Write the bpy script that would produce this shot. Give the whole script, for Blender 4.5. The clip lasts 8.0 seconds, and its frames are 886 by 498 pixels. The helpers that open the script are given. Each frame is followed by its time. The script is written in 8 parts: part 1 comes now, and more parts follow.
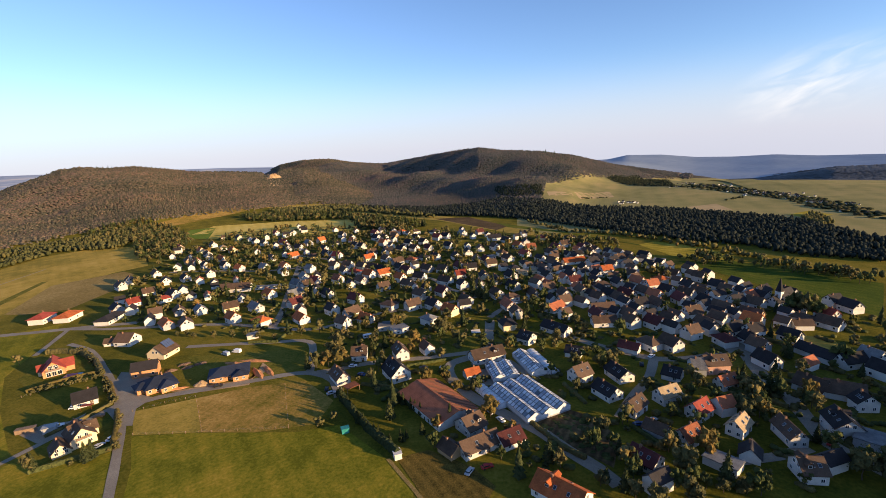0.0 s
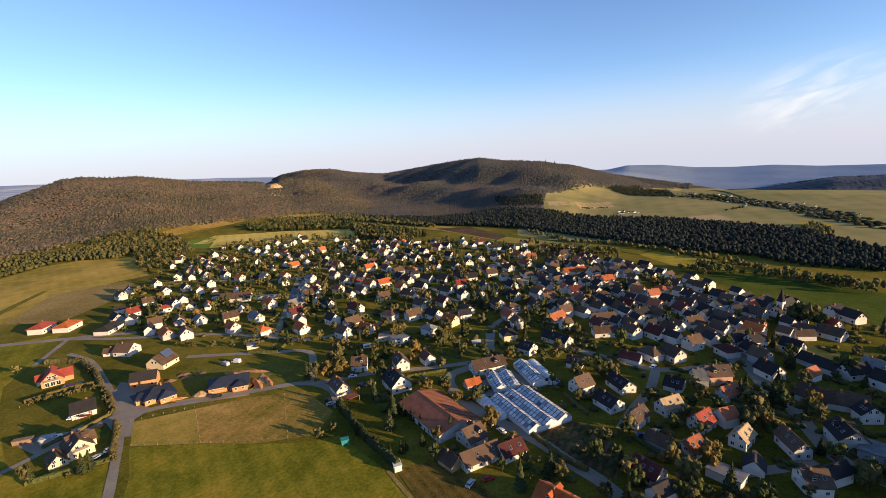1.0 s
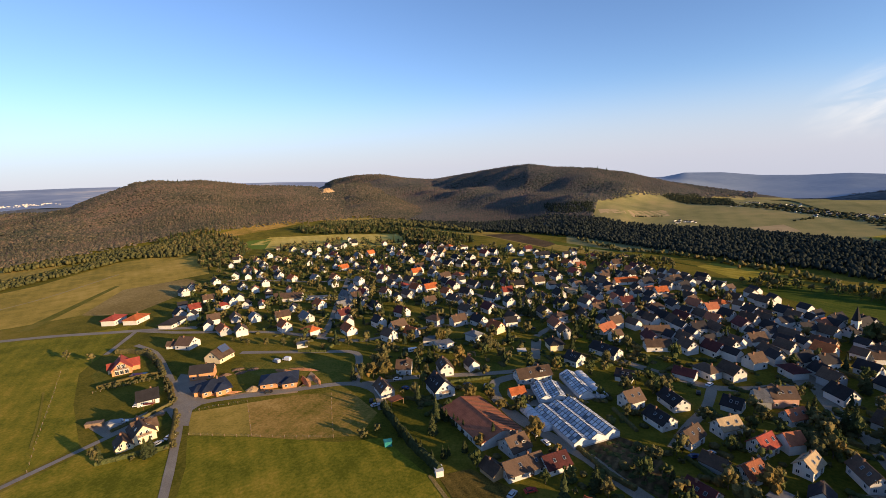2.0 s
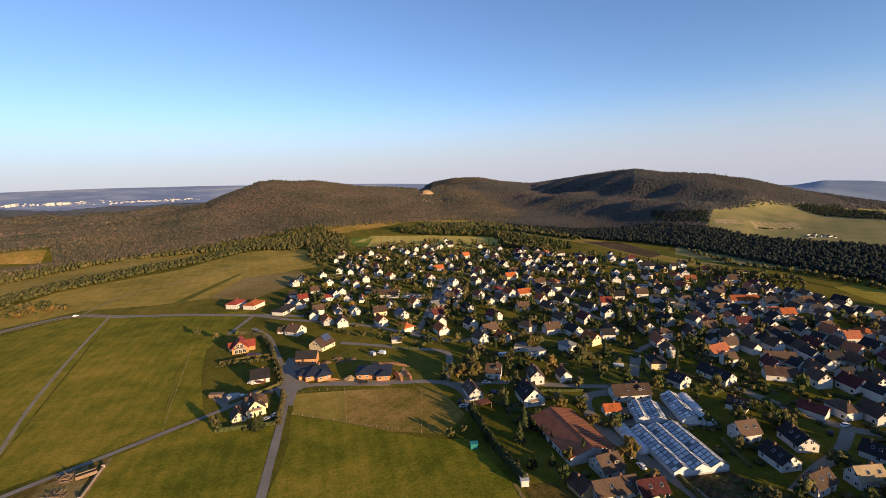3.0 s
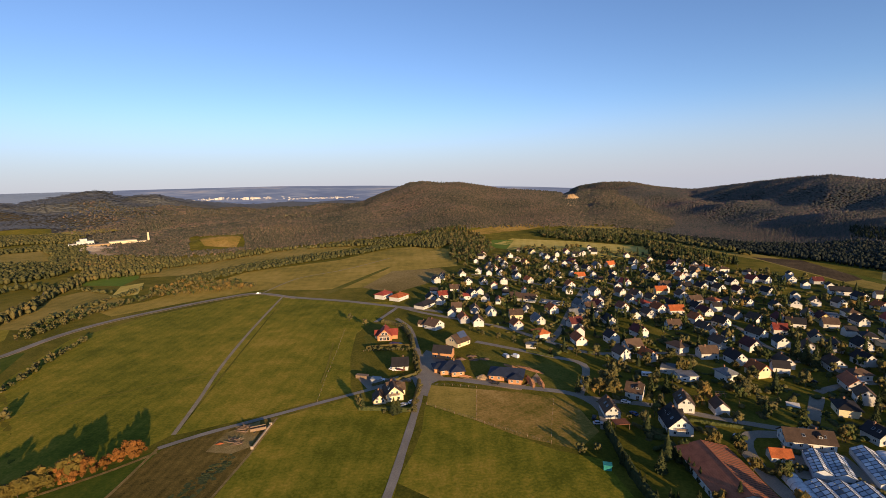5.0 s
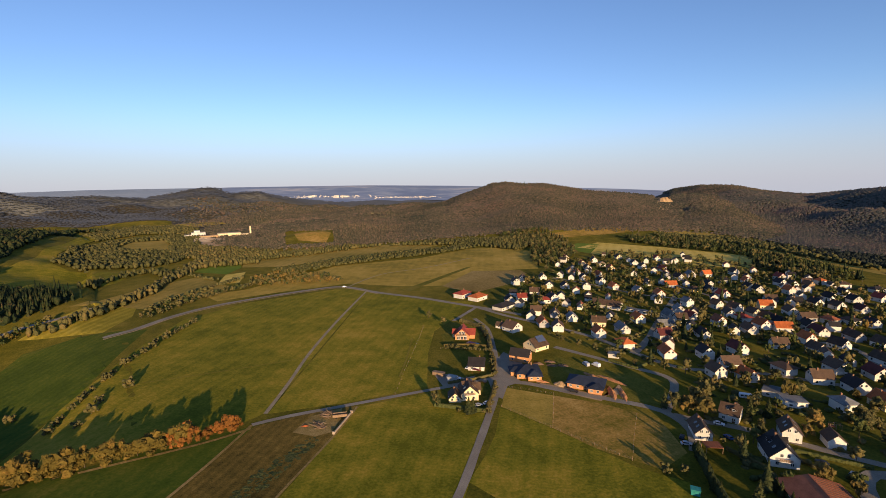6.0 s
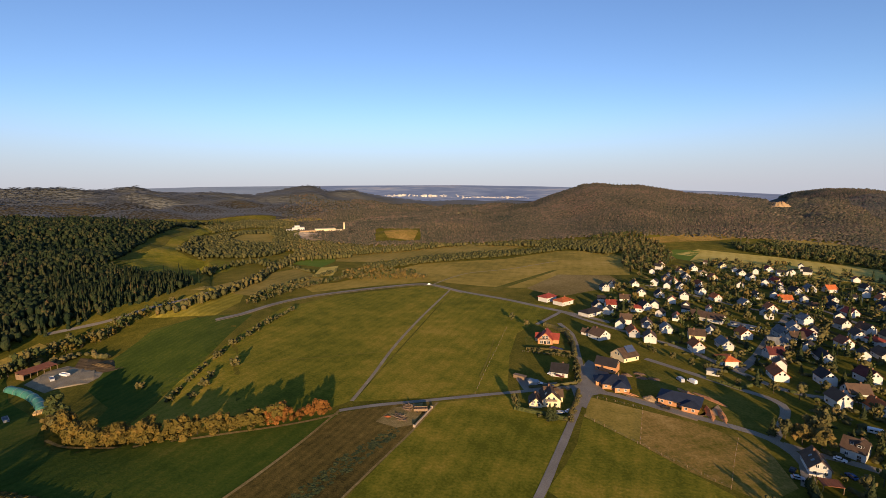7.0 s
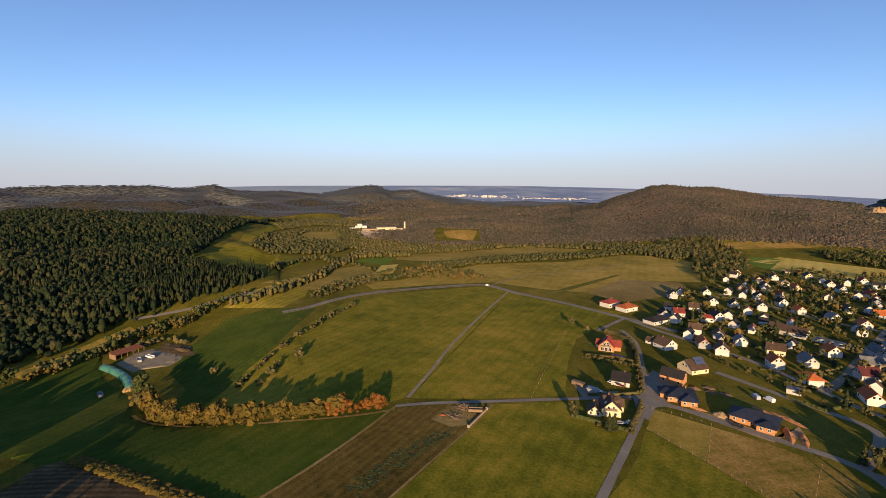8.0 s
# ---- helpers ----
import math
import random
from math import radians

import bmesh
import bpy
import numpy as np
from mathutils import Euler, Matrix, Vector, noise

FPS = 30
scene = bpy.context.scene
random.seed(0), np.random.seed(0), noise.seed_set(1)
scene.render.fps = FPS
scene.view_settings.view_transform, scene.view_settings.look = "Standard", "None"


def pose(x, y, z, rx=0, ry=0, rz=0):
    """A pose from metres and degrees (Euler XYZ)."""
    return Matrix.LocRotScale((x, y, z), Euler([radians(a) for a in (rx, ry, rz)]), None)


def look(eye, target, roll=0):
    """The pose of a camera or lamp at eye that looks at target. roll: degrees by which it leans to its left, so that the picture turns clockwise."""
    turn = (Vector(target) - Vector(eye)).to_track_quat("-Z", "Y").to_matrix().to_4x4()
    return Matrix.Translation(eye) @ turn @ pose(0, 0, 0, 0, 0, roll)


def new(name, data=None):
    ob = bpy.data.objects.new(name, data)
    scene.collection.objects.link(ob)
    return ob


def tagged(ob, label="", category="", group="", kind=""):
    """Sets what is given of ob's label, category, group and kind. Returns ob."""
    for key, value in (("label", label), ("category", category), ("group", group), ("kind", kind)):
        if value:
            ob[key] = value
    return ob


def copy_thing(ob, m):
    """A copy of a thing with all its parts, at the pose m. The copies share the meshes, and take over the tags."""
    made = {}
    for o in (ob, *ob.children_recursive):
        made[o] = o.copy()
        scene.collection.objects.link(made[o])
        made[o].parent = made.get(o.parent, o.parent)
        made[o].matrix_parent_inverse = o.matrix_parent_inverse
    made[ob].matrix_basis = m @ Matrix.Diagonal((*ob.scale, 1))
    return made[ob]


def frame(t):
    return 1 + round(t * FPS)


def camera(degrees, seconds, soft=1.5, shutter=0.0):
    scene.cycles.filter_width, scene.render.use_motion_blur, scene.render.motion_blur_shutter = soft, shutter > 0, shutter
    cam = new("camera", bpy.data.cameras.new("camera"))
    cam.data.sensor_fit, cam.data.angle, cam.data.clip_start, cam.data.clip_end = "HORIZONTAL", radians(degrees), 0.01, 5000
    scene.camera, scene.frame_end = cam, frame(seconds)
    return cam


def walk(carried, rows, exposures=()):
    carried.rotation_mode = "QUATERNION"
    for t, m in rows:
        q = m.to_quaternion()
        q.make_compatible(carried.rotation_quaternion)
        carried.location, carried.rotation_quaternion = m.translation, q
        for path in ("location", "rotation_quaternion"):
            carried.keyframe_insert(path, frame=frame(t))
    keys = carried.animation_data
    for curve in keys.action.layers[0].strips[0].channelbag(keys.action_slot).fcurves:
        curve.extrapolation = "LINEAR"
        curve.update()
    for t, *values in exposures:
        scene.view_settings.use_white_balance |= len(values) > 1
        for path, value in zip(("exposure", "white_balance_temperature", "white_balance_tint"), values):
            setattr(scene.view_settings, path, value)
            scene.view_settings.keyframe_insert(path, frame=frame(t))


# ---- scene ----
cam = camera(86.4, 8.0, soft=0.55)
EYE = (0.0, 0.0, 105.0)
# seconds, yaw to the left of +y, pitch, roll
TURNS = [
    (0, 1.05, -12.18, -3.29),
    (0.5, 1.03, -11.49, -3.23),
    (1, 1.05, -10.99, -3.25),
    (1.2, 1.20, -10.85, -3.25),
    (2.3, 10.10, -9.66, -2.75),
    (2.5, 12.44, -9.50, -2.57),
    (3, 18.39, -9.06, -2.30),
    (3.5, 23.15, -8.77, -2.12),
    (4, 26.84, -8.57, -1.99),
    (4.2, 28.12, -8.48, -1.95),
    (5.3, 38.45, -8.10, -1.25),
    (5.5, 40.40, -8.05, -1.13),
    (6, 45.21, -7.93, -0.86),
    (6.5, 50.33, -7.87, -0.56),
    (7, 55.60, -7.81, -0.29),
    (7.5, 60.81, -7.77, 0.02),
    (7.75, 62.00, -7.76, 0.08),
    (8, 62.79, -7.75, 0.13),
]
def aim(yaw, pitch):
    y, p = radians(yaw), radians(pitch)
    return (EYE[0] - math.sin(y) * math.cos(p) * 100, EYE[1] + math.cos(y) * math.cos(p) * 100, EYE[2] + math.sin(p) * 100)


walk(cam, [(t, look(EYE, aim(yaw, pitch), roll)) for t, yaw, pitch, roll in TURNS],
     exposures=((0.0, 1.04), (1.2, 1.02), (2.5, 0.78), (4.0, 0.62), (5.5, 0.58), (8.0, 0.56)))

# ---- light ----
SUN_AZ, SUN_EL = 117.0, 9.8          # bearing of the sun from +y towards +x, height
world = bpy.data.worlds.new("sky")
scene.world = world
world.use_nodes = True
wn = world.node_tree.nodes
sky = wn.new("ShaderNodeTexSky")
sky.sky_type = "NISHITA"
sky.sun_disc = False
sky.sun_elevation, sky.sun_rotation = radians(SUN_EL), radians(SUN_AZ)
sky.altitude, sky.air_density, sky.dust_density, sky.ozone_density = 300, 0.8, 0.25, 1.6
wn["Background"].inputs["Strength"].default_value = 0.118
tint = wn.new("ShaderNodeMix")
tint.data_type, tint.blend_type = "RGBA", "MULTIPLY"
tint.inputs[0].default_value = 1.0
tint.inputs[7].default_value = (0.80, 0.875, 1.09, 1)
world.node_tree.links.new(sky.outputs["Color"], tint.inputs[6])
world.node_tree.links.new(tint.outputs[2], wn["Background"].inputs["Color"])
sun_data = bpy.data.lights.new("sun", "SUN")
sun_data.energy, sun_data.angle, sun_data.color = 5.0, radians(0.55), (1.0, 0.69, 0.37)
sun = new("sun", sun_data)
_s = Vector((math.sin(radians(SUN_AZ)) * math.cos(radians(SUN_EL)), math.cos(radians(SUN_AZ)) * math.cos(radians(SUN_EL)), math.sin(radians(SUN_EL))))
sun.matrix_world = look(_s * 1000, (0, 0, 0))

# ---- materials ----
def nodes_of(name, rough=0.85):
    m = bpy.data.materials.new(name)
    m.use_nodes = True
    b = m.node_tree.nodes["Principled BSDF"]
    b.inputs["Roughness"].default_value = rough
    b.inputs["Specular IOR Level"].default_value = 0.25
    return m, m.node_tree.nodes, m.node_tree.links, b


def ramp(n, stops):
    r = n.new("ShaderNodeValToRGB")
    while len(r.color_ramp.elements) < len(stops):
        r.color_ramp.elements.new(0.5)
    for e, (p, c) in zip(r.color_ramp.elements, stops):
        e.position, e.color = p, (*c, 1)
    return r


def noisy(name, stops, scale=0.3, fine=3.0, fine_amount=0.35, rough=0.85, bump=0.0, bump_scale=None, vary=0.0, metal=0.0, stretch=None):
    """A surface with broad patches, fine grain and, with vary, a tone of its own for each object."""
    m, n, l, b = nodes_of(name, rough)
    b.inputs["Metallic"].default_value = metal
    tc = n.new("ShaderNodeTexCoord")
    src = tc.outputs["Object"]
    if stretch:
        mp = n.new("ShaderNodeMapping")
        mp.inputs["Rotation"].default_value[2] = radians(stretch[0])
        mp.inputs["Scale"].default_value = (stretch[1], stretch[2], 1)
        l.new(src, mp.inputs["Vector"])
        src = mp.outputs["Vector"]
    big, small = n.new("ShaderNodeTexNoise"), n.new("ShaderNodeTexNoise")
    big.inputs["Scale"].default_value, small.inputs["Scale"].default_value = scale, fine
    big.inputs["Detail"].default_value, small.inputs["Detail"].default_value = 5, 4
    l.new(src, big.inputs["Vector"])
    l.new(src, small.inputs["Vector"])
    mix = n.new("ShaderNodeMix")
    mix.inputs[0].default_value = fine_amount
    l.new(big.outputs["Fac"], mix.inputs[2])
    l.new(small.outputs["Fac"], mix.inputs[3])
    fac = mix.outputs[0]
    if vary:
        info, add, sub = n.new("ShaderNodeObjectInfo"), n.new("ShaderNodeMath"), n.new("ShaderNodeMath")
        sub.operation, add.operation = "MULTIPLY_ADD", "ADD"
        sub.inputs[1].default_value, sub.inputs[2].default_value = vary, -vary / 2
        l.new(info.outputs["Random"], sub.inputs[0])
        l.new(fac, add.inputs[0])
        l.new(sub.outputs[0], add.inputs[1])
        fac = add.outputs[0]
    r = ramp(n, stops)
    l.new(fac, r.inputs["Fac"])
    l.new(r.outputs["Color"], b.inputs["Base Color"])
    if bump:
        bp = n.new("ShaderNodeBump")
        bp.inputs["Strength"].default_value, bp.inputs["Distance"].default_value = bump, 0.3
        l.new(small.outputs["Fac"], bp.inputs["Height"])
        l.new(bp.outputs["Normal"], b.inputs["Normal"])
    return m


def three(c, low=0.7, high=1.3):
    return [(0.32, tuple(v * low for v in c)), (0.5, c), (0.68, tuple(min(0.95, v * high) for v in c))]


def turf(name, stops, turn=0.0, stripes=0.0, period=7.0, sheen=0.02, broad=0.012, mid=0.085, fine=0.8):
    """Grass or field: broad damp and dry patches, tufts, fine blades and faint lines of mowing or sowing; blades shine towards a low view."""
    m, n, l, b = nodes_of(name, 0.95)
    b.inputs["Specular IOR Level"].default_value = 0.02
    tc, mp = n.new("ShaderNodeTexCoord"), n.new("ShaderNodeMapping")
    mp.inputs["Rotation"].default_value[2] = radians(turn)
    l.new(tc.outputs["Object"], mp.inputs["Vector"])
    total = None
    for size, detail, weight in ((broad, 4, 0.62), (mid, 5, 0.40), (fine, 3, 0.40)):
        tex, mul = n.new("ShaderNodeTexNoise"), n.new("ShaderNodeMath")
        tex.inputs["Scale"].default_value, tex.inputs["Detail"].default_value, tex.inputs["Roughness"].default_value = size, detail, 0.62
        l.new(mp.outputs["Vector"], tex.inputs["Vector"])
        mul.operation, mul.inputs[1].default_value = "MULTIPLY_ADD", weight
        l.new(tex.outputs["Fac"], mul.inputs[0])
        if total is None:
            mul.inputs[2].default_value = -0.21 - stripes / 2
        else:
            l.new(total, mul.inputs[2])
        total = mul.outputs[0]
    blades = tex
    if stripes:
        wv, mul = n.new("ShaderNodeTexWave"), n.new("ShaderNodeMath")
        wv.bands_direction = "X"
        wv.inputs["Scale"].default_value, wv.inputs["Distortion"].default_value, wv.inputs["Detail"].default_value, wv.inputs["Detail Scale"].default_value = 0.314 / period, 2.2, 2, 0.6
        l.new(mp.outputs["Vector"], wv.inputs["Vector"])
        mul.operation, mul.inputs[1].default_value = "MULTIPLY_ADD", stripes
        l.new(wv.outputs["Fac"], mul.inputs[0])
        l.new(total, mul.inputs[2])
        total = mul.outputs[0]
    r = ramp(n, stops)
    l.new(total, r.inputs["Fac"])
    l.new(r.outputs["Color"], b.inputs["Base Color"])
    b.inputs["Sheen Weight"].default_value, b.inputs["Sheen Roughness"].default_value = sheen, 0.55
    b.inputs["Sheen Tint"].default_value = (0.95, 0.80, 0.25, 1)
    bp = n.new("ShaderNodeBump")
    bp.inputs["Strength"].default_value, bp.inputs["Distance"].default_value = 0.5, 0.25
    l.new(blades.outputs["Fac"], bp.inputs["Height"])
    l.new(bp.outputs["Normal"], b.inputs["Normal"])
    return m


GRASS = turf("grass", [(0.34, (0.050, 0.055, 0.007)), (0.46, (0.100, 0.092, 0.011)), (0.56, (0.162, 0.130, 0.017)), (0.70, (0.250, 0.175, 0.034))])
LAWN = turf("lawn", [(0.36, (0.055, 0.066, 0.010)), (0.48, (0.105, 0.105, 0.015)), (0.58, (0.170, 0.140, 0.024)), (0.7, (0.250, 0.180, 0.045))], mid=0.15)
MEADOW = turf("mown_meadow", [(0.38, (0.100, 0.104, 0.009)), (0.47, (0.168, 0.156, 0.014)), (0.55, (0.250, 0.196, 0.020)), (0.65, (0.365, 0.245, 0.036))], -33, 0.035, 6.0)
MEADOW_WARM = turf("dry_meadow", [(0.38, (0.205, 0.158, 0.028)), (0.47, (0.305, 0.218, 0.040)), (0.56, (0.395, 0.266, 0.054)), (0.66, (0.480, 0.322, 0.080))], -40, 0.03, 9.0)
# lush side-valley grass; elsewhere its dark green paints the shade of tree rows
DEEP = turf("lush_and_shaded_meadow", [(0.36, (0.030, 0.058, 0.007)), (0.47, (0.050, 0.082, 0.010)), (0.57, (0.080, 0.100, 0.013)), (0.69, (0.135, 0.125, 0.022))], -33, 0.05, 6.0)
YELLOW = turf("yellow_hay_meadow", [(0.36, (0.20, 0.165, 0.018)), (0.48, (0.29, 0.225, 0.026)), (0.58, (0.37, 0.28, 0.04)), (0.7, (0.46, 0.35, 0.07))], -40, 0.10, 8.0)
CROP = turf("green_crop", [(0.36, (0.060, 0.125, 0.016)), (0.5, (0.092, 0.165, 0.02)), (0.66, (0.14, 0.19, 0.03))], 15, 0.12, 5.0)
STUBBLE = turf("stubble", [(0.36, (0.12, 0.105, 0.014)), (0.46, (0.22, 0.155, 0.030)), (0.55, (0.34, 0.205, 0.050)), (0.68, (0.50, 0.31, 0.09))], 20, 0.03, 5.0, mid=0.12)
STRAW = turf("straw_field", [(0.36, (0.42, 0.31, 0.060)), (0.5, (0.56, 0.41, 0.095)), (0.66, (0.66, 0.50, 0.14))], -25, 0.08, 12.0)
PLOUGH = turf("bare_earth", [(0.36, (0.06, 0.042, 0.022)), (0.5, (0.11, 0.074, 0.037)), (0.66, (0.19, 0.130, 0.065))], 30, 0.14, 3.0, sheen=0.0)
FALLOW = turf("fallow_earth", [(0.34, (0.045, 0.036, 0.010)), (0.45, (0.105, 0.075, 0.018)), (0.55, (0.165, 0.110, 0.026)), (0.68, (0.26, 0.175, 0.045))], -32, 0.06, 3.4, sheen=0.02, mid=0.25, fine=1.6)
DRY = turf("dry_grass_verge", [(0.36, (0.15, 0.105, 0.033)), (0.5, (0.26, 0.18, 0.062)), (0.66, (0.40, 0.285, 0.115))], 0, mid=0.4, fine=2.0)
# paler and greyer than near fields: distance haze painted into both colours
FAR_MEADOW = turf("hazed_far_meadow", [(0.34, (0.150, 0.150, 0.062)), (0.46, (0.215, 0.200, 0.082)), (0.57, (0.275, 0.235, 0.098)), (0.70, (0.35, 0.27, 0.125))], 20, 0.05, 30.0, broad=0.006, mid=0.03)
FAR_STRAW = turf("hazed_far_stubble", [(0.34, (0.30, 0.225, 0.12)), (0.5, (0.38, 0.28, 0.15)), (0.66, (0.46, 0.34, 0.19))], 20, 0.05, 20.0)
WARM_FAR = turf("tan_hay_meadow", [(0.34, (0.180, 0.140, 0.030)), (0.46, (0.265, 0.195, 0.044)), (0.57, (0.340, 0.235, 0.056)), (0.70, (0.42, 0.285, 0.085))], -40, 0.05, 9.0)
FLOOR = noisy("forest_floor", [(0.3, (0.030, 0.028, 0.018)), (0.5, (0.055, 0.047, 0.030)), (0.7, (0.085, 0.068, 0.044))], 0.02, 0.4, 0.5, 0.95)
SAND = noisy("pale_earth", [(0.3, (0.28, 0.18, 0.09)), (0.5, (0.40, 0.26, 0.13)), (0.7, (0.52, 0.38, 0.22))], 0.1, 1.5, 0.5, 0.95, bump=0.4)
ASPHALT = noisy("asphalt", [(0.3, (0.18, 0.152, 0.115)), (0.5, (0.25, 0.212, 0.160)), (0.7, (0.33, 0.285, 0.215))], 0.1, 2.0, 0.5, 0.9, bump=0.25)
TRACK_GRASS = turf("trodden_grass", [(0.36, (0.12, 0.105, 0.012)), (0.5, (0.19, 0.155, 0.022)), (0.66, (0.27, 0.20, 0.036))])
TRACK = noisy("gravel_track", [(0.3, (0.20, 0.155, 0.085)), (0.5, (0.30, 0.235, 0.14)), (0.7, (0.42, 0.34, 0.21))], 0.15, 2.0, 0.5, 0.95, bump=0.4)
def roof_mat(name, c, vary=0.25):
    """Clay or concrete tiles: rows of tiles along the slope, weathered patches."""
    m = noisy(name, three(c, 0.62, 1.35), 0.35, 2.2, 0.4, 0.8, vary=vary)
    n, l = m.node_tree.nodes, m.node_tree.links
    tc, wv, bp = n.new("ShaderNodeTexCoord"), n.new("ShaderNodeTexWave"), n.new("ShaderNodeBump")
    wv.bands_direction = "Z"
    wv.inputs["Scale"].default_value, wv.inputs["Distortion"].default_value = 1.6, 0.6
    bp.inputs["Strength"].default_value, bp.inputs["Distance"].default_value = 0.35, 0.06
    l.new(tc.outputs["Object"], wv.inputs["Vector"])
    l.new(wv.outputs["Fac"], bp.inputs["Height"])
    l.new(bp.outputs["Normal"], n["Principled BSDF"].inputs["Normal"])
    return m


ROOFS = {
    "dark": roof_mat("dark_roof_tiles", (0.024, 0.021, 0.022)),
    "navy": roof_mat("blue_black_roof_tiles", (0.020, 0.027, 0.048)),
    "brown": roof_mat("brown_roof_tiles", (0.088, 0.055, 0.036)),
    "clay": roof_mat("clay_brown_roof_tiles", (0.30, 0.098, 0.046)),
    "orange": roof_mat("orange_roof_tiles", (0.40, 0.105, 0.03)),
    "red": roof_mat("red_roof_tiles", (0.24, 0.045, 0.03)),
    "wine": roof_mat("wine_red_roof_tiles", (0.085, 0.022, 0.02)),
    "grey": roof_mat("grey_roof_sheet", (0.17, 0.17, 0.17)),
    "tan": roof_mat("sandy_roof_tiles", (0.30, 0.22, 0.13)),
}
ROOF_WORDS = {"dark": "dark grey tiled", "navy": "blue-black tiled", "brown": "brown tiled", "clay": "clay-brown tiled", "orange": "bright orange tiled",
              "red": "red tiled", "wine": "wine-red tiled", "grey": "pale grey", "tan": "sandy tiled"}
WALLS = {
    "white": noisy("white_render", three((0.60, 0.57, 0.52), 0.80, 1.14), 0.25, 2.5, 0.4, 0.9, vary=0.35),
    "cream": noisy("cream_render", three((0.72, 0.58, 0.36), 0.88, 1.1), 0.25, 2.5, 0.4, 0.9),
    "yellow": noisy("yellow_render", three((0.70, 0.52, 0.20), 0.88, 1.1), 0.25, 2.5, 0.4, 0.9),
    "brick": noisy("orange_brick", three((0.50, 0.24, 0.11), 0.75, 1.25), 0.4, 6.0, 0.5, 0.9),
    "pink": noisy("salmon_render", three((0.52, 0.30, 0.22), 0.88, 1.1), 0.25, 2.5, 0.4, 0.9),
    "grey": noisy("grey_render", three((0.34, 0.34, 0.34), 0.8, 1.15), 0.25, 2.5, 0.4, 0.9),
    "tan": noisy("tan_boards", three((0.36, 0.24, 0.13), 0.75, 1.2), 0.3, 4.0, 0.4, 0.9),
}
WALL_WORDS = {"white": "white rendered", "cream": "cream rendered", "yellow": "yellow rendered", "brick": "orange brick", "pink": "salmon rendered", "grey": "grey rendered", "tan": "brown boarded"}
FRAME = noisy("window_frame_paint", three((0.75, 0.75, 0.74), 0.9, 1.05), 1.0, 5.0, 0.3, 0.5)
PANE, _n, _l, _b = nodes_of("window_glass", 0.08)
_b.inputs["Base Color"].default_value = (0.02, 0.025, 0.03, 1)
_b.inputs["Specular IOR Level"].default_value = 0.6
DOOR = noisy("door_wood", three((0.13, 0.07, 0.035)), 1.0, 5.0, 0.4, 0.6)
CHIMNEY = noisy("chimney_brick", three((0.24, 0.13, 0.08)), 1.0, 5.0, 0.4, 0.9)
TIMBER = noisy("weathered_timber", three((0.24, 0.16, 0.10), 0.7, 1.3), 0.6, 4.0, 0.5, 0.9)
ALU = noisy("weathered_aluminium", three((0.32, 0.33, 0.34), 0.7, 1.2), 1.0, 6.0, 0.4, 0.45, metal=0.3)
BARK = noisy("bark", three((0.09, 0.065, 0.045), 0.6, 1.4), 0.8, 6.0, 0.5, 0.95)


def leaf_mat(name, stops, grain=0.7, patch=0.0):
    """Foliage: a tone for each crown or clump, mottled by leaf masses inside it; patch: how far kinds of trees gather in broad stands."""
    m, n, l, b = nodes_of(name, 0.85)
    b.inputs["Specular IOR Level"].default_value = 0.04
    geo, info, tc, tex = n.new("ShaderNodeNewGeometry"), n.new("ShaderNodeObjectInfo"), n.new("ShaderNodeTexCoord"), n.new("ShaderNodeTexNoise")
    tex.inputs["Scale"].default_value, tex.inputs["Detail"].default_value, tex.inputs["Roughness"].default_value = grain, 3, 0.7
    l.new(tc.outputs["Object"], tex.inputs["Vector"])
    isl, obj, mot = n.new("ShaderNodeMath"), n.new("ShaderNodeMath"), n.new("ShaderNodeMath")
    for k, w in ((isl, 0.5), (obj, 0.3), (mot, 1.1)):
        k.operation = "MULTIPLY_ADD"
        k.inputs[1].default_value = w
    l.new(geo.outputs["Random Per Island"], isl.inputs[0])
    isl.inputs[2].default_value = -0.52 - patch * 0.5
    l.new(info.outputs["Random"], obj.inputs[0])
    l.new(isl.outputs[0], obj.inputs[2])
    l.new(tex.outputs["Fac"], mot.inputs[0])
    l.new(obj.outputs[0], mot.inputs[2])
    fac = mot.outputs[0]
    if patch:
        far, add = n.new("ShaderNodeTexNoise"), n.new("ShaderNodeMath")
        far.inputs["Scale"].default_value, far.inputs["Detail"].default_value, far.inputs["Roughness"].default_value = 0.007, 4, 0.6
        l.new(tc.outputs["Object"], far.inputs["Vector"])
        add.operation, add.inputs[1].default_value = "MULTIPLY_ADD", patch
        l.new(far.outputs["Fac"], add.inputs[0])
        l.new(fac, add.inputs[2])
        fac = add.outputs[0]
    r = ramp(n, stops)
    l.new(fac, r.inputs["Fac"])
    l.new(r.outputs["Color"], b.inputs["Base Color"])
    bp = n.new("ShaderNodeBump")
    bp.inputs["Strength"].default_value, bp.inputs["Distance"].default_value = 1.0, 1.2
    l.new(tex.outputs["Fac"], bp.inputs["Height"])
    l.new(bp.outputs["Normal"], b.inputs["Normal"])
    return m


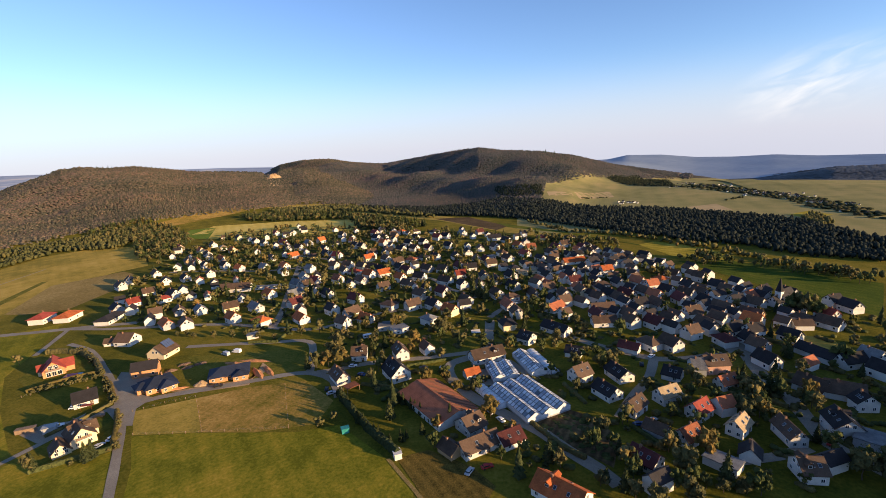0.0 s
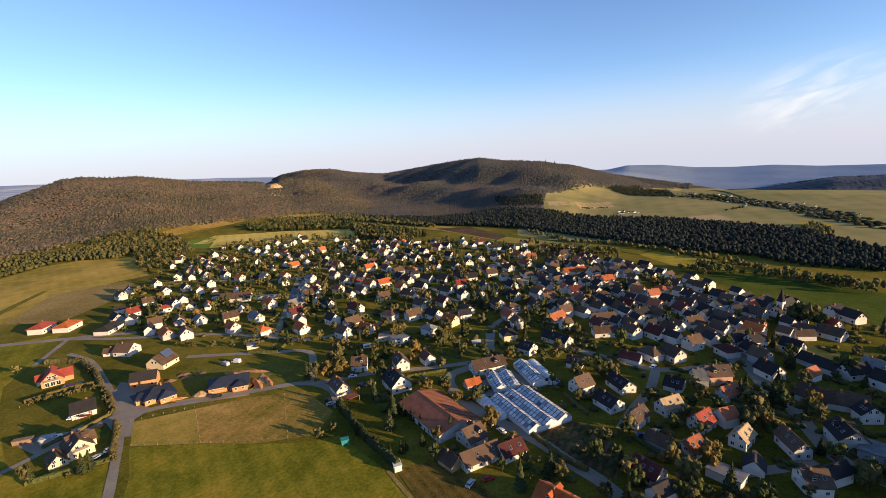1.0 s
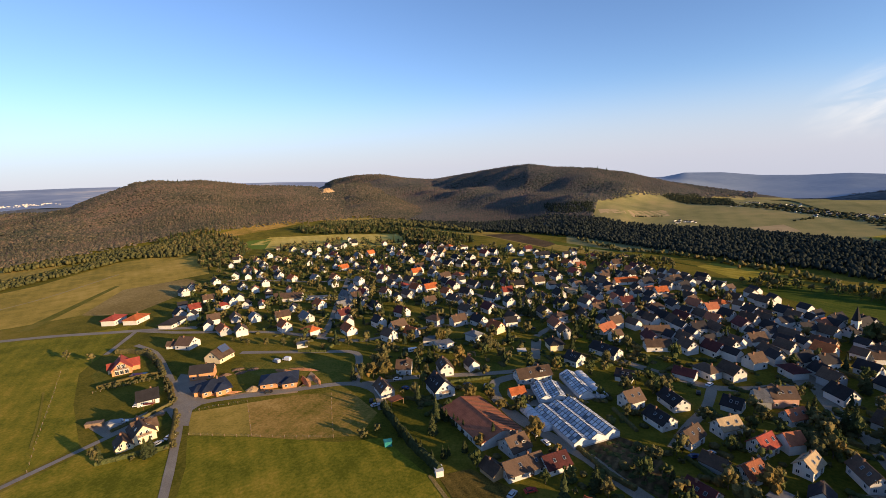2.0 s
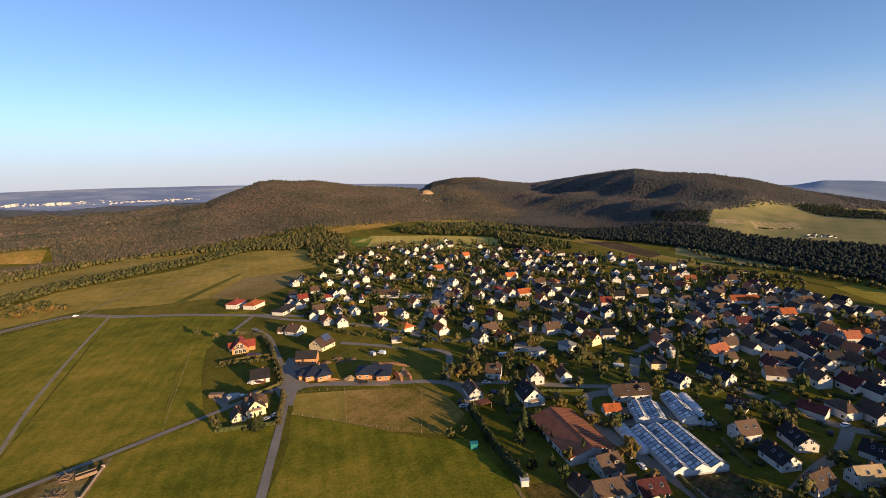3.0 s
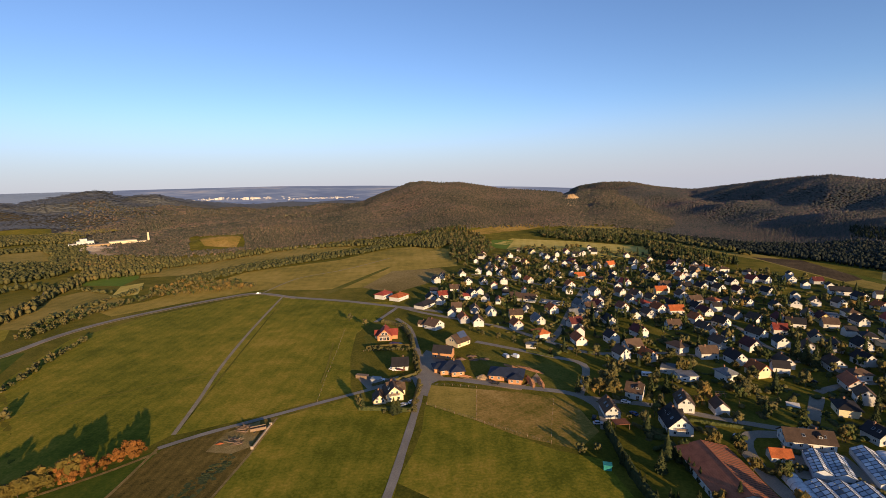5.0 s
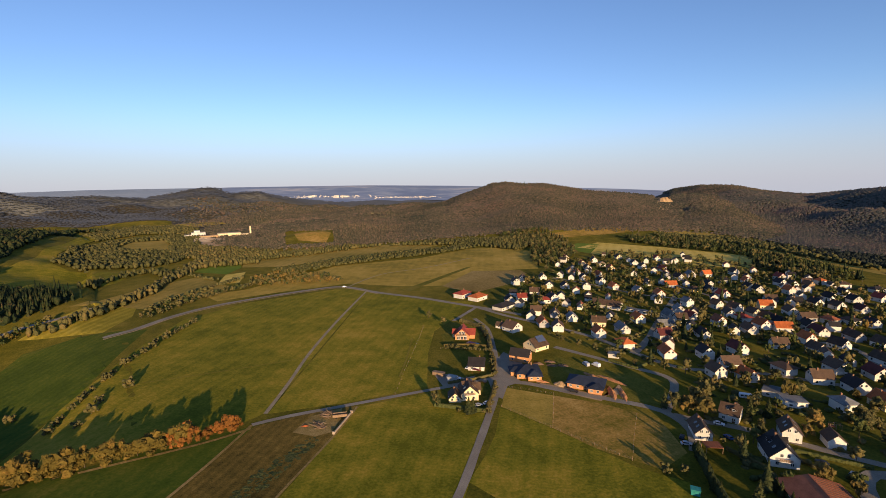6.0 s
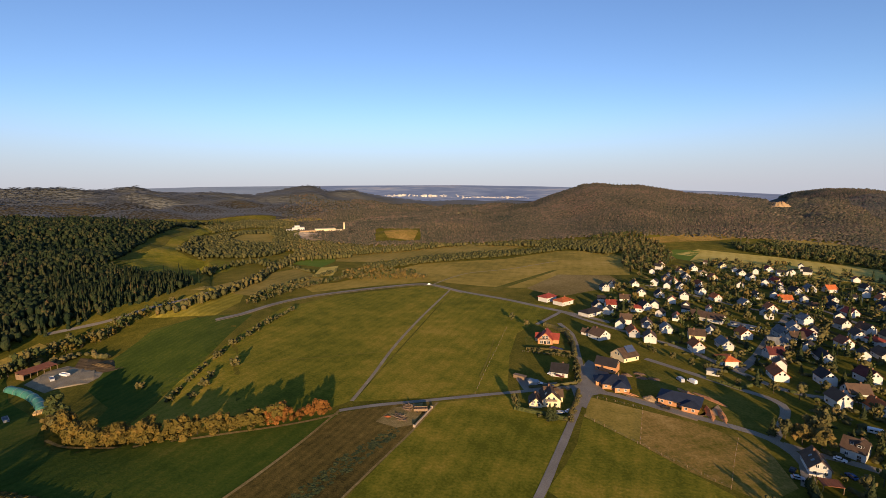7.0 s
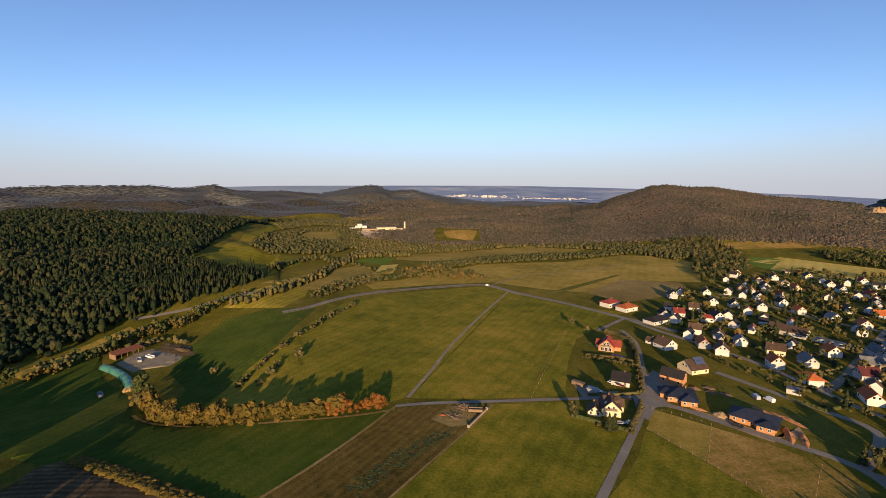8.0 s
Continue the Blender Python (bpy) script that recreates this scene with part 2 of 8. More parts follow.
LEAF = leaf_mat("autumn_leaves", [(0.0, (0.050, 0.054, 0.024)), (0.4, (0.098, 0.090, 0.036)), (0.7, (0.150, 0.122, 0.046)), (0.9, (0.175, 0.126, 0.050)), (1.0, (0.20, 0.115, 0.048))])
LEAF_GREEN = leaf_mat("green_leaves", [(0.0, (0.036, 0.050, 0.018)), (0.5, (0.080, 0.090, 0.030)), (1.0, (0.150, 0.135, 0.042))])
LEAF_GOLD = leaf_mat("golden_leaves", [(0.0, (0.070, 0.062, 0.022)), (0.5, (0.145, 0.108, 0.034)), (0.8, (0.205, 0.130, 0.040)), (1.0, (0.255, 0.125, 0.042))])
LEAF_HEDGE = leaf_mat("golden_olive_leaves", [(0.0, (0.062, 0.052, 0.014)), (0.5, (0.125, 0.092, 0.022)), (1.0, (0.215, 0.125, 0.032))])
LEAF_RUST = leaf_mat("rust_leaves", [(0.0, (0.09, 0.045, 0.013)), (0.5, (0.19, 0.080, 0.021)), (1.0, (0.30, 0.115, 0.032))])
NEEDLE = leaf_mat("conifer_needles", [(0.0, (0.022, 0.034, 0.016)), (0.5, (0.048, 0.058, 0.024)), (1.0, (0.09, 0.09, 0.034))])
WOODS = leaf_mat("forest_canopy", [(0.0, (0.054, 0.062, 0.042)), (0.3, (0.112, 0.102, 0.062)), (0.55, (0.172, 0.133, 0.082)), (0.75, (0.222, 0.146, 0.096)), (1.0, (0.255, 0.142, 0.100))], 0.25, 1.0)
# the peak's shade is painted in: darker and bluer than the hill canopy
WOODS_PEAK_SHADED = leaf_mat("shaded_peak_canopy", [(0.0, (0.040, 0.052, 0.046)), (0.3, (0.078, 0.084, 0.068)), (0.55, (0.115, 0.108, 0.084)), (0.75, (0.145, 0.118, 0.094)), (1.0, (0.175, 0.120, 0.098))], 0.25, 1.0)
WOODS_GREEN = leaf_mat("green_forest_canopy", [(0.0, (0.014, 0.022, 0.013)), (0.5, (0.034, 0.042, 0.022)), (0.85, (0.066, 0.062, 0.028)), (1.0, (0.10, 0.064, 0.032))], 0.7, 0.5)
# the bank's shade is put into this canopy's dark base colour
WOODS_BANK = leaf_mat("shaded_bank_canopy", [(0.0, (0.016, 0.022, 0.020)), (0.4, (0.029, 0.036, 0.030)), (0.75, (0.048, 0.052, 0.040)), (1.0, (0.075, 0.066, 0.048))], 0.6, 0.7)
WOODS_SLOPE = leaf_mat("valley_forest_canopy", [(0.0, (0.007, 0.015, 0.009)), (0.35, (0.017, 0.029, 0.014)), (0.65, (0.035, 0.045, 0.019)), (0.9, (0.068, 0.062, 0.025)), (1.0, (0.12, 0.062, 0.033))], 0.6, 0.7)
# distance haze is mixed into this base colour: pale and blue-grey
WOODS_HAZED = leaf_mat("hazed_forest_canopy", [(0.0, (0.118, 0.130, 0.138)), (0.5, (0.142, 0.148, 0.148)), (1.0, (0.165, 0.162, 0.152))], 0.3, 0.8)
WOODS_OLIVE = leaf_mat("olive_grove_canopy", [(0.0, (0.044, 0.050, 0.020)), (0.45, (0.094, 0.090, 0.034)), (0.8, (0.150, 0.122, 0.044)), (1.0, (0.210, 0.120, 0.048))], 0.7, 0.5)

# ---- the lie of the land ----
def ease(a, b, v):
    s = np.clip((np.asarray(v, float) - a) / (b - a), 0, 1)
    return s * s * (3 - 2 * s)


# Hills by the line of their crest: bearing to the left of +y, slope from the viewpoint, and the crest's distance, inner and outer reach.
HILLS = {
    "tower": ((18, 21, 25, 28.8, 31, 33.2, 35.3, 37.7, 39.1, 40.9, 43, 44.8, 48.3, 50.9, 54.9, 58, 61),
              (-2.4, -1.9, -1.4, -1.05, -0.75, -0.5, -0.45, -0.02, -0.1, -0.75, -1.6, -2.4, -2.9, -3.3, -3.7, -4.2, -5.0), 1500, 720, 800),
    "quarry": ((3, 7.5, 10.2, 13.7, 16.6, 19.1, 22, 26), (-2.3, -1.8, -1.4, -0.8, -0.8, -1.1, -2.1, -3.0),
               (1900, 1880, 1880, 1900, 1960, 2050, 2150, 2200), 850, 700),
    "peak": ((-26, -22, -18.5, -16.9, -14.4, -11.2, -9, -6.6, -3.9, -0.6, 3.5, 7.5, 9.5, 12),
             (-4.6, -3.8, -2.95, -2.6, -1.85, -1.4, -1.3, -1.2, -0.75, -0.95, -1.35, -1.85, -2.1, -2.8),
             (1750, 1700, 1620, 1580, 1500, 1450, 1450, 1490, 1570, 1680, 1820, 1990, 2070, 2150), 800, 900),
    "right_far": ((-70, -42, -37.7, -34.2, -30.8, -27.3, -24, -20.5, -18.5, -10), (-2.9, -2.85, -2.85, -2.6, -2.7, -2.6, -2.2, -2.1, -2.5, -2.7), 4000, 1200, 900),
    "right_near": ((-75, -60, -42.3, -39, -35.6, -31, -27), (-3.8, -3.6, -3.9, -4.1, -4.8, -5.7, -6.2), 2700, 900, 900),
    "forest": ((80, 84, 87.5, 91, 97.8, 106, 112, 130), (-6.6, -5.6, -4.7, -4.0, -3.6, -3.0, -2.9, -2.8), 1000, 560, 900),
    "left_far": ((48, 50.5, 52.6, 57.6, 61, 63, 64.8, 66.2, 69.2, 70.9, 72.5, 74.5, 77.2, 79.5, 81.5, 86.8, 88.5, 90.4, 97.6, 105.8, 130),
                 (-3.3, -2.9, -2.35, -2.25, -1.85, -1.5, -1.05, -0.6, -0.95, -0.25, -0.35, -0.75, -1.3, -1.1, -0.8, -0.75, -0.3, -0.6, -0.45, -0.75, -0.8), 2600, 900, 900),
    "works": ((54, 58, 63, 68, 71, 74), (-4.3, -4.4, -4.9, -5.3, -6.0, -7.0), 1150, 330, 600),
}


def land(x, y):
    """Height of the ground at x, y (arrays or numbers)."""
    x, y = np.asarray(x, float), np.asarray(y, float)
    r = np.hypot(x, y) + 1e-6
    az = np.degrees(np.arctan2(-x, y))
    side = 1 - ease(-26, -11, az)
    rim = 105 + 4850 * np.tan(np.radians(np.interp(az, (-11, 20, 25, 44, 54, 68, 82, 95, 130), (-2.6, -1.2, -0.95, -0.35, -0.15, -0.15, -0.2, -0.5, -0.6))))
    z = -150 * side * ease(1050, 2500, r) + rim * (1 - side) * ease(3350, 4850, r)
    z = z - 15 * ease(165, 340, r) * ease(80, 93, az) * (1 - ease(400, 560, r)) * (1 - ease(125, 150, az))
    wob = 6 * np.sin(x / 173 + 1.3) * np.sin(y / 211 + 0.4) + 3.5 * np.sin(x / 61 + y / 83)
    for az_k, el_k, rc, w_in, w_out in HILLS.values():
        el = np.interp(az, az_k, el_k)
        edge = ease(az_k[0] - 9, az_k[0], az) * (1 - ease(az_k[-1], az_k[-1] + 9, az))
        rc = np.interp(az, az_k, rc) if isinstance(rc, tuple) else rc
        crest = 105 + rc * np.tan(np.radians(el))
        rise = np.where(r < rc, ease(rc - w_in, rc + 0.12 * w_in, r) / 0.965, 1 - ease(rc, rc + w_out, r)).clip(0, 1)
        up = (crest - z) * rise * edge
        spur = rise * (1 - rise) * 4 * edge * ease(-20, -12, az) * (9 * np.sin(x / 97 + 0.8 * np.sin(y / 141)) * np.sin(y / 118 + 1.1) + 5 * np.sin(x / 43 + y / 57) + 3 * np.sin(x / 29 - y / 33))
        z = np.where(up > 0, z + up + spur, z)
    roll = ease(58, 70, az) * ease(1500, 1900, r) * (1 - ease(2500, 2900, r))
    z = z + roll * (11 * np.sin(r / 62 + az * 0.11 + np.sin(az * 0.35)) + 6 * np.sin(r / 31 - az * 0.3))
    return z + wob * ease(820, 1300, r) * (1 - ease(3000, 4200, r)) * 0.8


def land1(x, y):
    return float(land(x, y))

# ---- helpers for meshes ----
def mesh_of(name, verts, faces, mats, smooth=False, idx=None):
    me = bpy.data.meshes.new(name)
    me.from_pydata([tuple(v) for v in verts], [], [tuple(f) for f in faces])
    for m in mats if isinstance(mats, (list, tuple)) else [mats]:
        me.materials.append(m)
    if idx is not None:
        me.polygons.foreach_set("material_index", idx)
    if smooth:
        me.polygons.foreach_set("use_smooth", [True] * len(me.polygons))
    me.update()
    return me


def place(name, me, parent=None, label="", m=None):
    ob = new(name, me)
    if parent is not None:
        ob.parent = parent
    if m is not None:
        ob.matrix_basis = m
    if label:
        ob["label"] = label
    return ob


def solid(bm, name, mat, smooth=False):
    me = bpy.data.meshes.new(name)
    bm.normal_update()
    bm.to_mesh(me)
    bm.free()
    me.materials.append(mat)
    if smooth:
        me.polygons.foreach_set("use_smooth", [True] * len(me.polygons))
    return me


def part(name, bm, mat, parent, label=""):
    return place(name, solid(bm, name, mat), parent, label)


def box(bm, x0, x1, y0, y1, z0, z1, m=None):
    v = [bm.verts.new(p) for p in ((x0, y0, z0), (x1, y0, z0), (x1, y1, z0), (x0, y1, z0), (x0, y0, z1), (x1, y0, z1), (x1, y1, z1), (x0, y1, z1))]
    for f in ((0, 3, 2, 1), (4, 5, 6, 7), (0, 1, 5, 4), (1, 2, 6, 5), (2, 3, 7, 6), (3, 0, 4, 7)):
        bm.faces.new([v[i] for i in f])
    if m is not None:
        bmesh.ops.transform(bm, matrix=m, verts=v)
    return v


# the lower edge of the hill woods: bearing and slope from the viewpoint
WOOD_AZ = (-45, -23, -16.3, -11.6, -11, -8, -3.7, 6.6, 15.8, 22, 33, 42, 55, 60, 66, 70, 74)
WOOD_EL = (-4.6, -4.6, -4.2, -4.9, -7.0, -7.6, -8.0, -6.7, -5.5, -5.6, -5.6, -6.4, -7.2, -7.2, -7.2, -6.6, -5.2)


# ---- ground: one sheet out to the horizon ----
def ground_sheet():
    fine = np.arange(-50, 118, 0.45)
    coarse = np.arange(118, 310, 6.0)
    az = np.radians(np.concatenate([fine, coarse]))
    rr = np.concatenate([[8.0], np.geomspace(20, 150, 14), np.arange(160, 700, 9.0), np.arange(704, 2300, 16.0), np.geomspace(2320, 4900, 60)])
    n, k = len(az), len(rr)
    A, R = np.meshgrid(az, rr)
    X, Y = -np.sin(A) * R, np.cos(A) * R
    Z = land(X, Y)
    verts = np.stack([X.ravel(), Y.ravel(), Z.ravel()], 1).tolist() + [(0, 0, land1(0, 0))]
    faces = []
    for i in range(k - 1):
        for j in range(n):
            a, b = i * n + j, i * n + (j + 1) % n
            faces.append((a, a + n, b + n, b))
    c = len(verts) - 1
    faces += [(c, j, (j + 1) % n) for j in range(n)]
    cells = np.array([f for f in faces[: (k - 1) * n]])
    V = np.array(verts)
    C = V[cells].mean(1)
    a, r = np.degrees(np.arctan2(-C[:, 0], C[:, 1])), np.hypot(C[:, 0], C[:, 1])
    el = np.degrees(np.arctan2(C[:, 2] - 105, r))
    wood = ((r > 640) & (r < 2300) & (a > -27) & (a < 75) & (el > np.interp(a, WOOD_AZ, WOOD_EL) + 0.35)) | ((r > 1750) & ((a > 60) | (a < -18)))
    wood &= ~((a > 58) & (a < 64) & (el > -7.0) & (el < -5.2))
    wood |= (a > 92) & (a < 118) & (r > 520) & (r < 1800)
    # haze-tinted colours for the open eastern plateau and everything past 2150 m
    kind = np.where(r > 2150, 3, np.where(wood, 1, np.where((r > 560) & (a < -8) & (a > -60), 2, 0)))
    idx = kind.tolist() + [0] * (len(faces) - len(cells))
    return tagged(new("ground", mesh_of("ground", verts, faces, [GRASS, FLOOR, FAR_MEADOW, WOODS_HAZED], True, idx)), "rolling autumn grassland round the village", "ground", kind="structure")


ground_sheet()


ROAD_AT, HOUSE_AT, LAID = [], [], [0]


def field(name, label, corners, mat, lift=0.06, step=None):
    """A field, draped over the ground: its outline is cut on a grid so that it follows the slopes."""
    LAID[0] += 1
    lift = 0.02 + 0.0012 * LAID[0]
    bm = bmesh.new()
    bm.faces.new([bm.verts.new((x, y, 0)) for x, y in corners])
    xs, ys = [c[0] for c in corners], [c[1] for c in corners]
    far = min(math.hypot(x, y) for x, y in corners)
    step = step or (7 if far < 450 else 12 if far < 1000 else 25)
    if max(math.hypot(x, y) for x, y in corners) > 780 or max(abs(land1(x, y)) for x, y in corners) > 0.05:
        for axis, (lo, hi) in enumerate(((min(xs), max(xs)), (min(ys), max(ys)))):
            v = lo + step
            while v < hi:
                no = (1, 0, 0) if axis == 0 else (0, 1, 0)
                bmesh.ops.bisect_plane(bm, geom=bm.verts[:] + bm.edges[:] + bm.faces[:], plane_co=[c * v for c in no], plane_no=no)
                v += step
    for v in bm.verts:
        r = math.hypot(v.co.x, v.co.y)
        v.co.z = land1(v.co.x, v.co.y) + lift + ((0.0 if abs(land1(v.co.x, v.co.y)) < 0.02 else 0.0 if v.is_boundary else 0.5 * min(1.0, abs(land1(v.co.x, v.co.y)) / 2)) if r < 780 else min(3.0, 0.004 * (r - 780)))
    for f in bm.faces:
        if f.normal.z < 0:
            f.normal_flip()
    bmesh.ops.triangulate(bm, faces=bm.faces[:])
    return tagged(new(name, solid(bm, name, mat)), label, "field", kind="structure")


def ribbon(name, label, pts, width, mat, lift=0.12, category="road"):
    """A road or track along a line of places."""
    LAID[0] += 1
    lift = 0.04 + 0.0012 * LAID[0]
    P = [Vector((x, y, 0)) for x, y in pts]
    fine = []
    for i in range(len(P) - 1):
        p0, p1, p2, p3 = P[max(i - 1, 0)], P[i], P[i + 1], P[min(i + 2, len(P) - 1)]
        k = max(2, int((p2 - p1).length / 6))
        for s in range(k):
            t = s / k
            fine.append(0.5 * ((2 * p1) + (p2 - p0) * t + (2 * p0 - 5 * p1 + 4 * p2 - p3) * t * t + (3 * p1 - p0 - 3 * p2 + p3) * t ** 3))
    fine.append(P[-1])
    ROAD_AT.extend((p.x, p.y) for p in fine)
    verts, faces = [], []
    for i, p in enumerate(fine):
        d = (fine[min(i + 1, len(fine) - 1)] - fine[max(i - 1, 0)]).normalized()
        nrm = Vector((-d.y, d.x, 0)) * (width / 2) * (1 + 0.05 * math.sin(i * 1.7))
        for q in (p + nrm, p - nrm):
            r = math.hypot(q.x, q.y)
            verts.append((q.x, q.y, land1(q.x, q.y) + lift + ((0.0 if abs(land1(q.x, q.y)) < 0.02 else 0.3 * min(1.0, abs(land1(q.x, q.y)) / 2)) if r < 780 else min(3.2, 0.0042 * (r - 780)))))
        if i:
            faces.append((2 * i - 2, 2 * i - 1, 2 * i + 1, 2 * i))
    return tagged(new(name, mesh_of(name, verts, faces, mat)), label, category, kind="structure")


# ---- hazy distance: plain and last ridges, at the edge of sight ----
# haze is painted into these base colours, bluer and paler than bare land
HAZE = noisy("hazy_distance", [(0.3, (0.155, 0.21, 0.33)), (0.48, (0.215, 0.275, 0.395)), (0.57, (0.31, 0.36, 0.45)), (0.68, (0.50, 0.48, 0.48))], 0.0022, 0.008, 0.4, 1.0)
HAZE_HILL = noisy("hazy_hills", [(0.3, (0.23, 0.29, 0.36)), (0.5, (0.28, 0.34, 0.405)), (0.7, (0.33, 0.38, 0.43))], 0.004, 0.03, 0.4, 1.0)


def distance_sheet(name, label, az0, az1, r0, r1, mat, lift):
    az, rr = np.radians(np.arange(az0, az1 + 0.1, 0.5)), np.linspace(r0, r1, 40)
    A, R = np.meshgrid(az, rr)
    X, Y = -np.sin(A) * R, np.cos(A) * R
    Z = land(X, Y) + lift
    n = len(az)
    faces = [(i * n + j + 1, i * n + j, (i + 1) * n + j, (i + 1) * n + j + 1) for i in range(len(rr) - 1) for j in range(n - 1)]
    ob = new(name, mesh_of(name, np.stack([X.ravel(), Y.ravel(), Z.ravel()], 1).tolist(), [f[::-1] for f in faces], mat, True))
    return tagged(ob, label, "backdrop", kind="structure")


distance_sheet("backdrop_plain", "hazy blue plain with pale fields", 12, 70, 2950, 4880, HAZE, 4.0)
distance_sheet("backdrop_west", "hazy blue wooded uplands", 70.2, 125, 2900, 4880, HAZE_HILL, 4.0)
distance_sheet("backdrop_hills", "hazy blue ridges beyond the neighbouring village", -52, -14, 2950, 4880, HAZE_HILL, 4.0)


# ---- sky backdrops: the haze over the horizon and a wisp of cloud ----
def sky_veil(name, colour, strength):
    """A glowing veil; returns the material, its nodes, links and the mixing factor's socket."""
    m = bpy.data.materials.new(name)
    m.use_nodes = True
    n, l = m.node_tree.nodes, m.node_tree.links
    n.remove(n["Principled BSDF"])
    glow, clear, mix = n.new("ShaderNodeEmission"), n.new("ShaderNodeBsdfTransparent"), n.new("ShaderNodeMixShader")
    glow.inputs["Color"].default_value, glow.inputs["Strength"].default_value = (*colour, 1), strength
    l.new(clear.outputs[0], mix.inputs[1])
    l.new(glow.outputs[0], mix.inputs[2])
    l.new(mix.outputs[0], n["Material Output"].inputs["Surface"])
    return m, n, l, mix.inputs[0]


# Haze imitated by a see-through ring with its own lavender emission, fading upwards.
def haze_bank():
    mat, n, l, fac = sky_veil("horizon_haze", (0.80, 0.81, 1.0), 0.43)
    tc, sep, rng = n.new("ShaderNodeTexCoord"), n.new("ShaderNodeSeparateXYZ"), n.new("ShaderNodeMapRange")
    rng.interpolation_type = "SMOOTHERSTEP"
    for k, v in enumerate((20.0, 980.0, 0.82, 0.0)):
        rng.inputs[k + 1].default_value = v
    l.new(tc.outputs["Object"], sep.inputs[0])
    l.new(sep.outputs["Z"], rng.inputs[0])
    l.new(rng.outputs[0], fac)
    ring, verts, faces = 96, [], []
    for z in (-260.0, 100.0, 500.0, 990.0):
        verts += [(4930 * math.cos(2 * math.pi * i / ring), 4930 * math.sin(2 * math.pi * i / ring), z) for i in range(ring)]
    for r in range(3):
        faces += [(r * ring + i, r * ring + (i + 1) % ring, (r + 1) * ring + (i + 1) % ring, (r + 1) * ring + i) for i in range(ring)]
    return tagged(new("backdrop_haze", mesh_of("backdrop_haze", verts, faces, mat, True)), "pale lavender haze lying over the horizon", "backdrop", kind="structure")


# The cloud's sunlight is an emission of its veil.
def cloud_wisp():
    mat, n, l, fac = sky_veil("thin_cloud", (1.0, 0.93, 0.88), 0.62)
    tc, mp, tex, grad, rmp, mul = (n.new("ShaderNode" + k) for k in ("TexCoord", "Mapping", "TexNoise", "TexGradient", "MapRange", "Math"))
    mp.inputs["Scale"].default_value = (1.3, 1.0, 2.6)
    mp.inputs["Rotation"].default_value[1] = radians(-14)
    tex.inputs["Scale"].default_value, tex.inputs["Detail"].default_value, tex.inputs["Distortion"].default_value = 1.1, 4, 0.7
    grad.gradient_type = "SPHERICAL"
    for k, v in enumerate((0.40, 0.80, 0.0, 0.8)):
        rmp.inputs[k + 1].default_value = v
    mul.operation = "MULTIPLY"
    l.new(tc.outputs["Object"], mp.inputs["Vector"])
    l.new(mp.outputs["Vector"], tex.inputs["Vector"])
    l.new(tc.outputs["Object"], grad.inputs["Vector"])
    l.new(tex.outputs["Fac"], rmp.inputs[0])
    l.new(rmp.outputs[0], mul.inputs[0])
    l.new(grad.outputs["Fac"], mul.inputs[1])
    l.new(mul.outputs[0], fac)
    verts = [(-1 + i / 8 * 2, 0.06 * math.sin(i), -1 + j) for j in range(3) for i in range(9)]
    faces = [(j * 9 + i, j * 9 + i + 1, (j + 1) * 9 + i + 1, (j + 1) * 9 + i) for j in range(2) for i in range(8)]
    ob = new("backdrop_cloud", mesh_of("backdrop_cloud", verts, faces, mat, True))
    a, e = radians(-36.5), radians(4.0)
    ob.matrix_basis = Matrix.Translation((-math.sin(a) * 4700, math.cos(a) * 4700, 105 + 4700 * math.tan(e))) @ pose(0, 0, 0, 0, -17, -36) @ Matrix.Diagonal((620, 260, 300, 1))
    return tagged(ob, "thin wisp of glowing cloud in the evening sky", "backdrop", kind="structure")


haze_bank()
cloud_wisp()


# ---- fields, roads and tracks ----
field("field_road", "broad green meadow beside the field road", [(-130.7, 166.3), (-103.1, 166.4), (-64.7, 163.8), (-48.0, 167.4), (-27.4, 146.1), (-15.6, 131.5), (-16.8, 113.7), (-103.9, 114.3), (-110.7, 132.2), (-117.5, 146.2)], MEADOW, 0.05)
field("field_stubble", "tan dry grass plot behind the building site", [(-119.4, 194.1), (-98.4, 202.3), (-73.0, 206.3), (-54.8, 186.4), (-57.4, 168.9), (-80.6, 165.0), (-103.1, 166.8)], STUBBLE, 0.06)
field("field_plot", "olive fenced plot beside the crossing", [(-142.5, 185.0), (-119.4, 194.1), (-103.1, 166.8), (-130.5, 167.0)], MEADOW_WARM, 0.055)
field("field_strip", "mown green meadow strip beside the lane", [(-180.2, 120.8), (-166.6, 152.9), (-155.9, 148.5), (-132.7, 157.4), (-105.0, 116.8), (-95.8, 101.3), (-119.5, 35.4), (-137.9, 53.0)], MEADOW, 0.05)
field("field_weeds", "brown weedy fallow strip", [(-198.0, 78.1), (-191.8, 100.7), (-181.6, 120.7), (-167.1, 100.3), (-138.7, 51.3), (-128.1, 38.1), (-154.7, 8.3), (-160.4, 16.0)], FALLOW, 0.055)
# shade below the hedge is put into the dark DEEP colour
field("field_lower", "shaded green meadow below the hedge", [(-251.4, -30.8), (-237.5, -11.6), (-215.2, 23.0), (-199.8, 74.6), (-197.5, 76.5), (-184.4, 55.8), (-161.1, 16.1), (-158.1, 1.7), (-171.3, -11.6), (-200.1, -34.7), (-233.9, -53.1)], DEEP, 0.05)
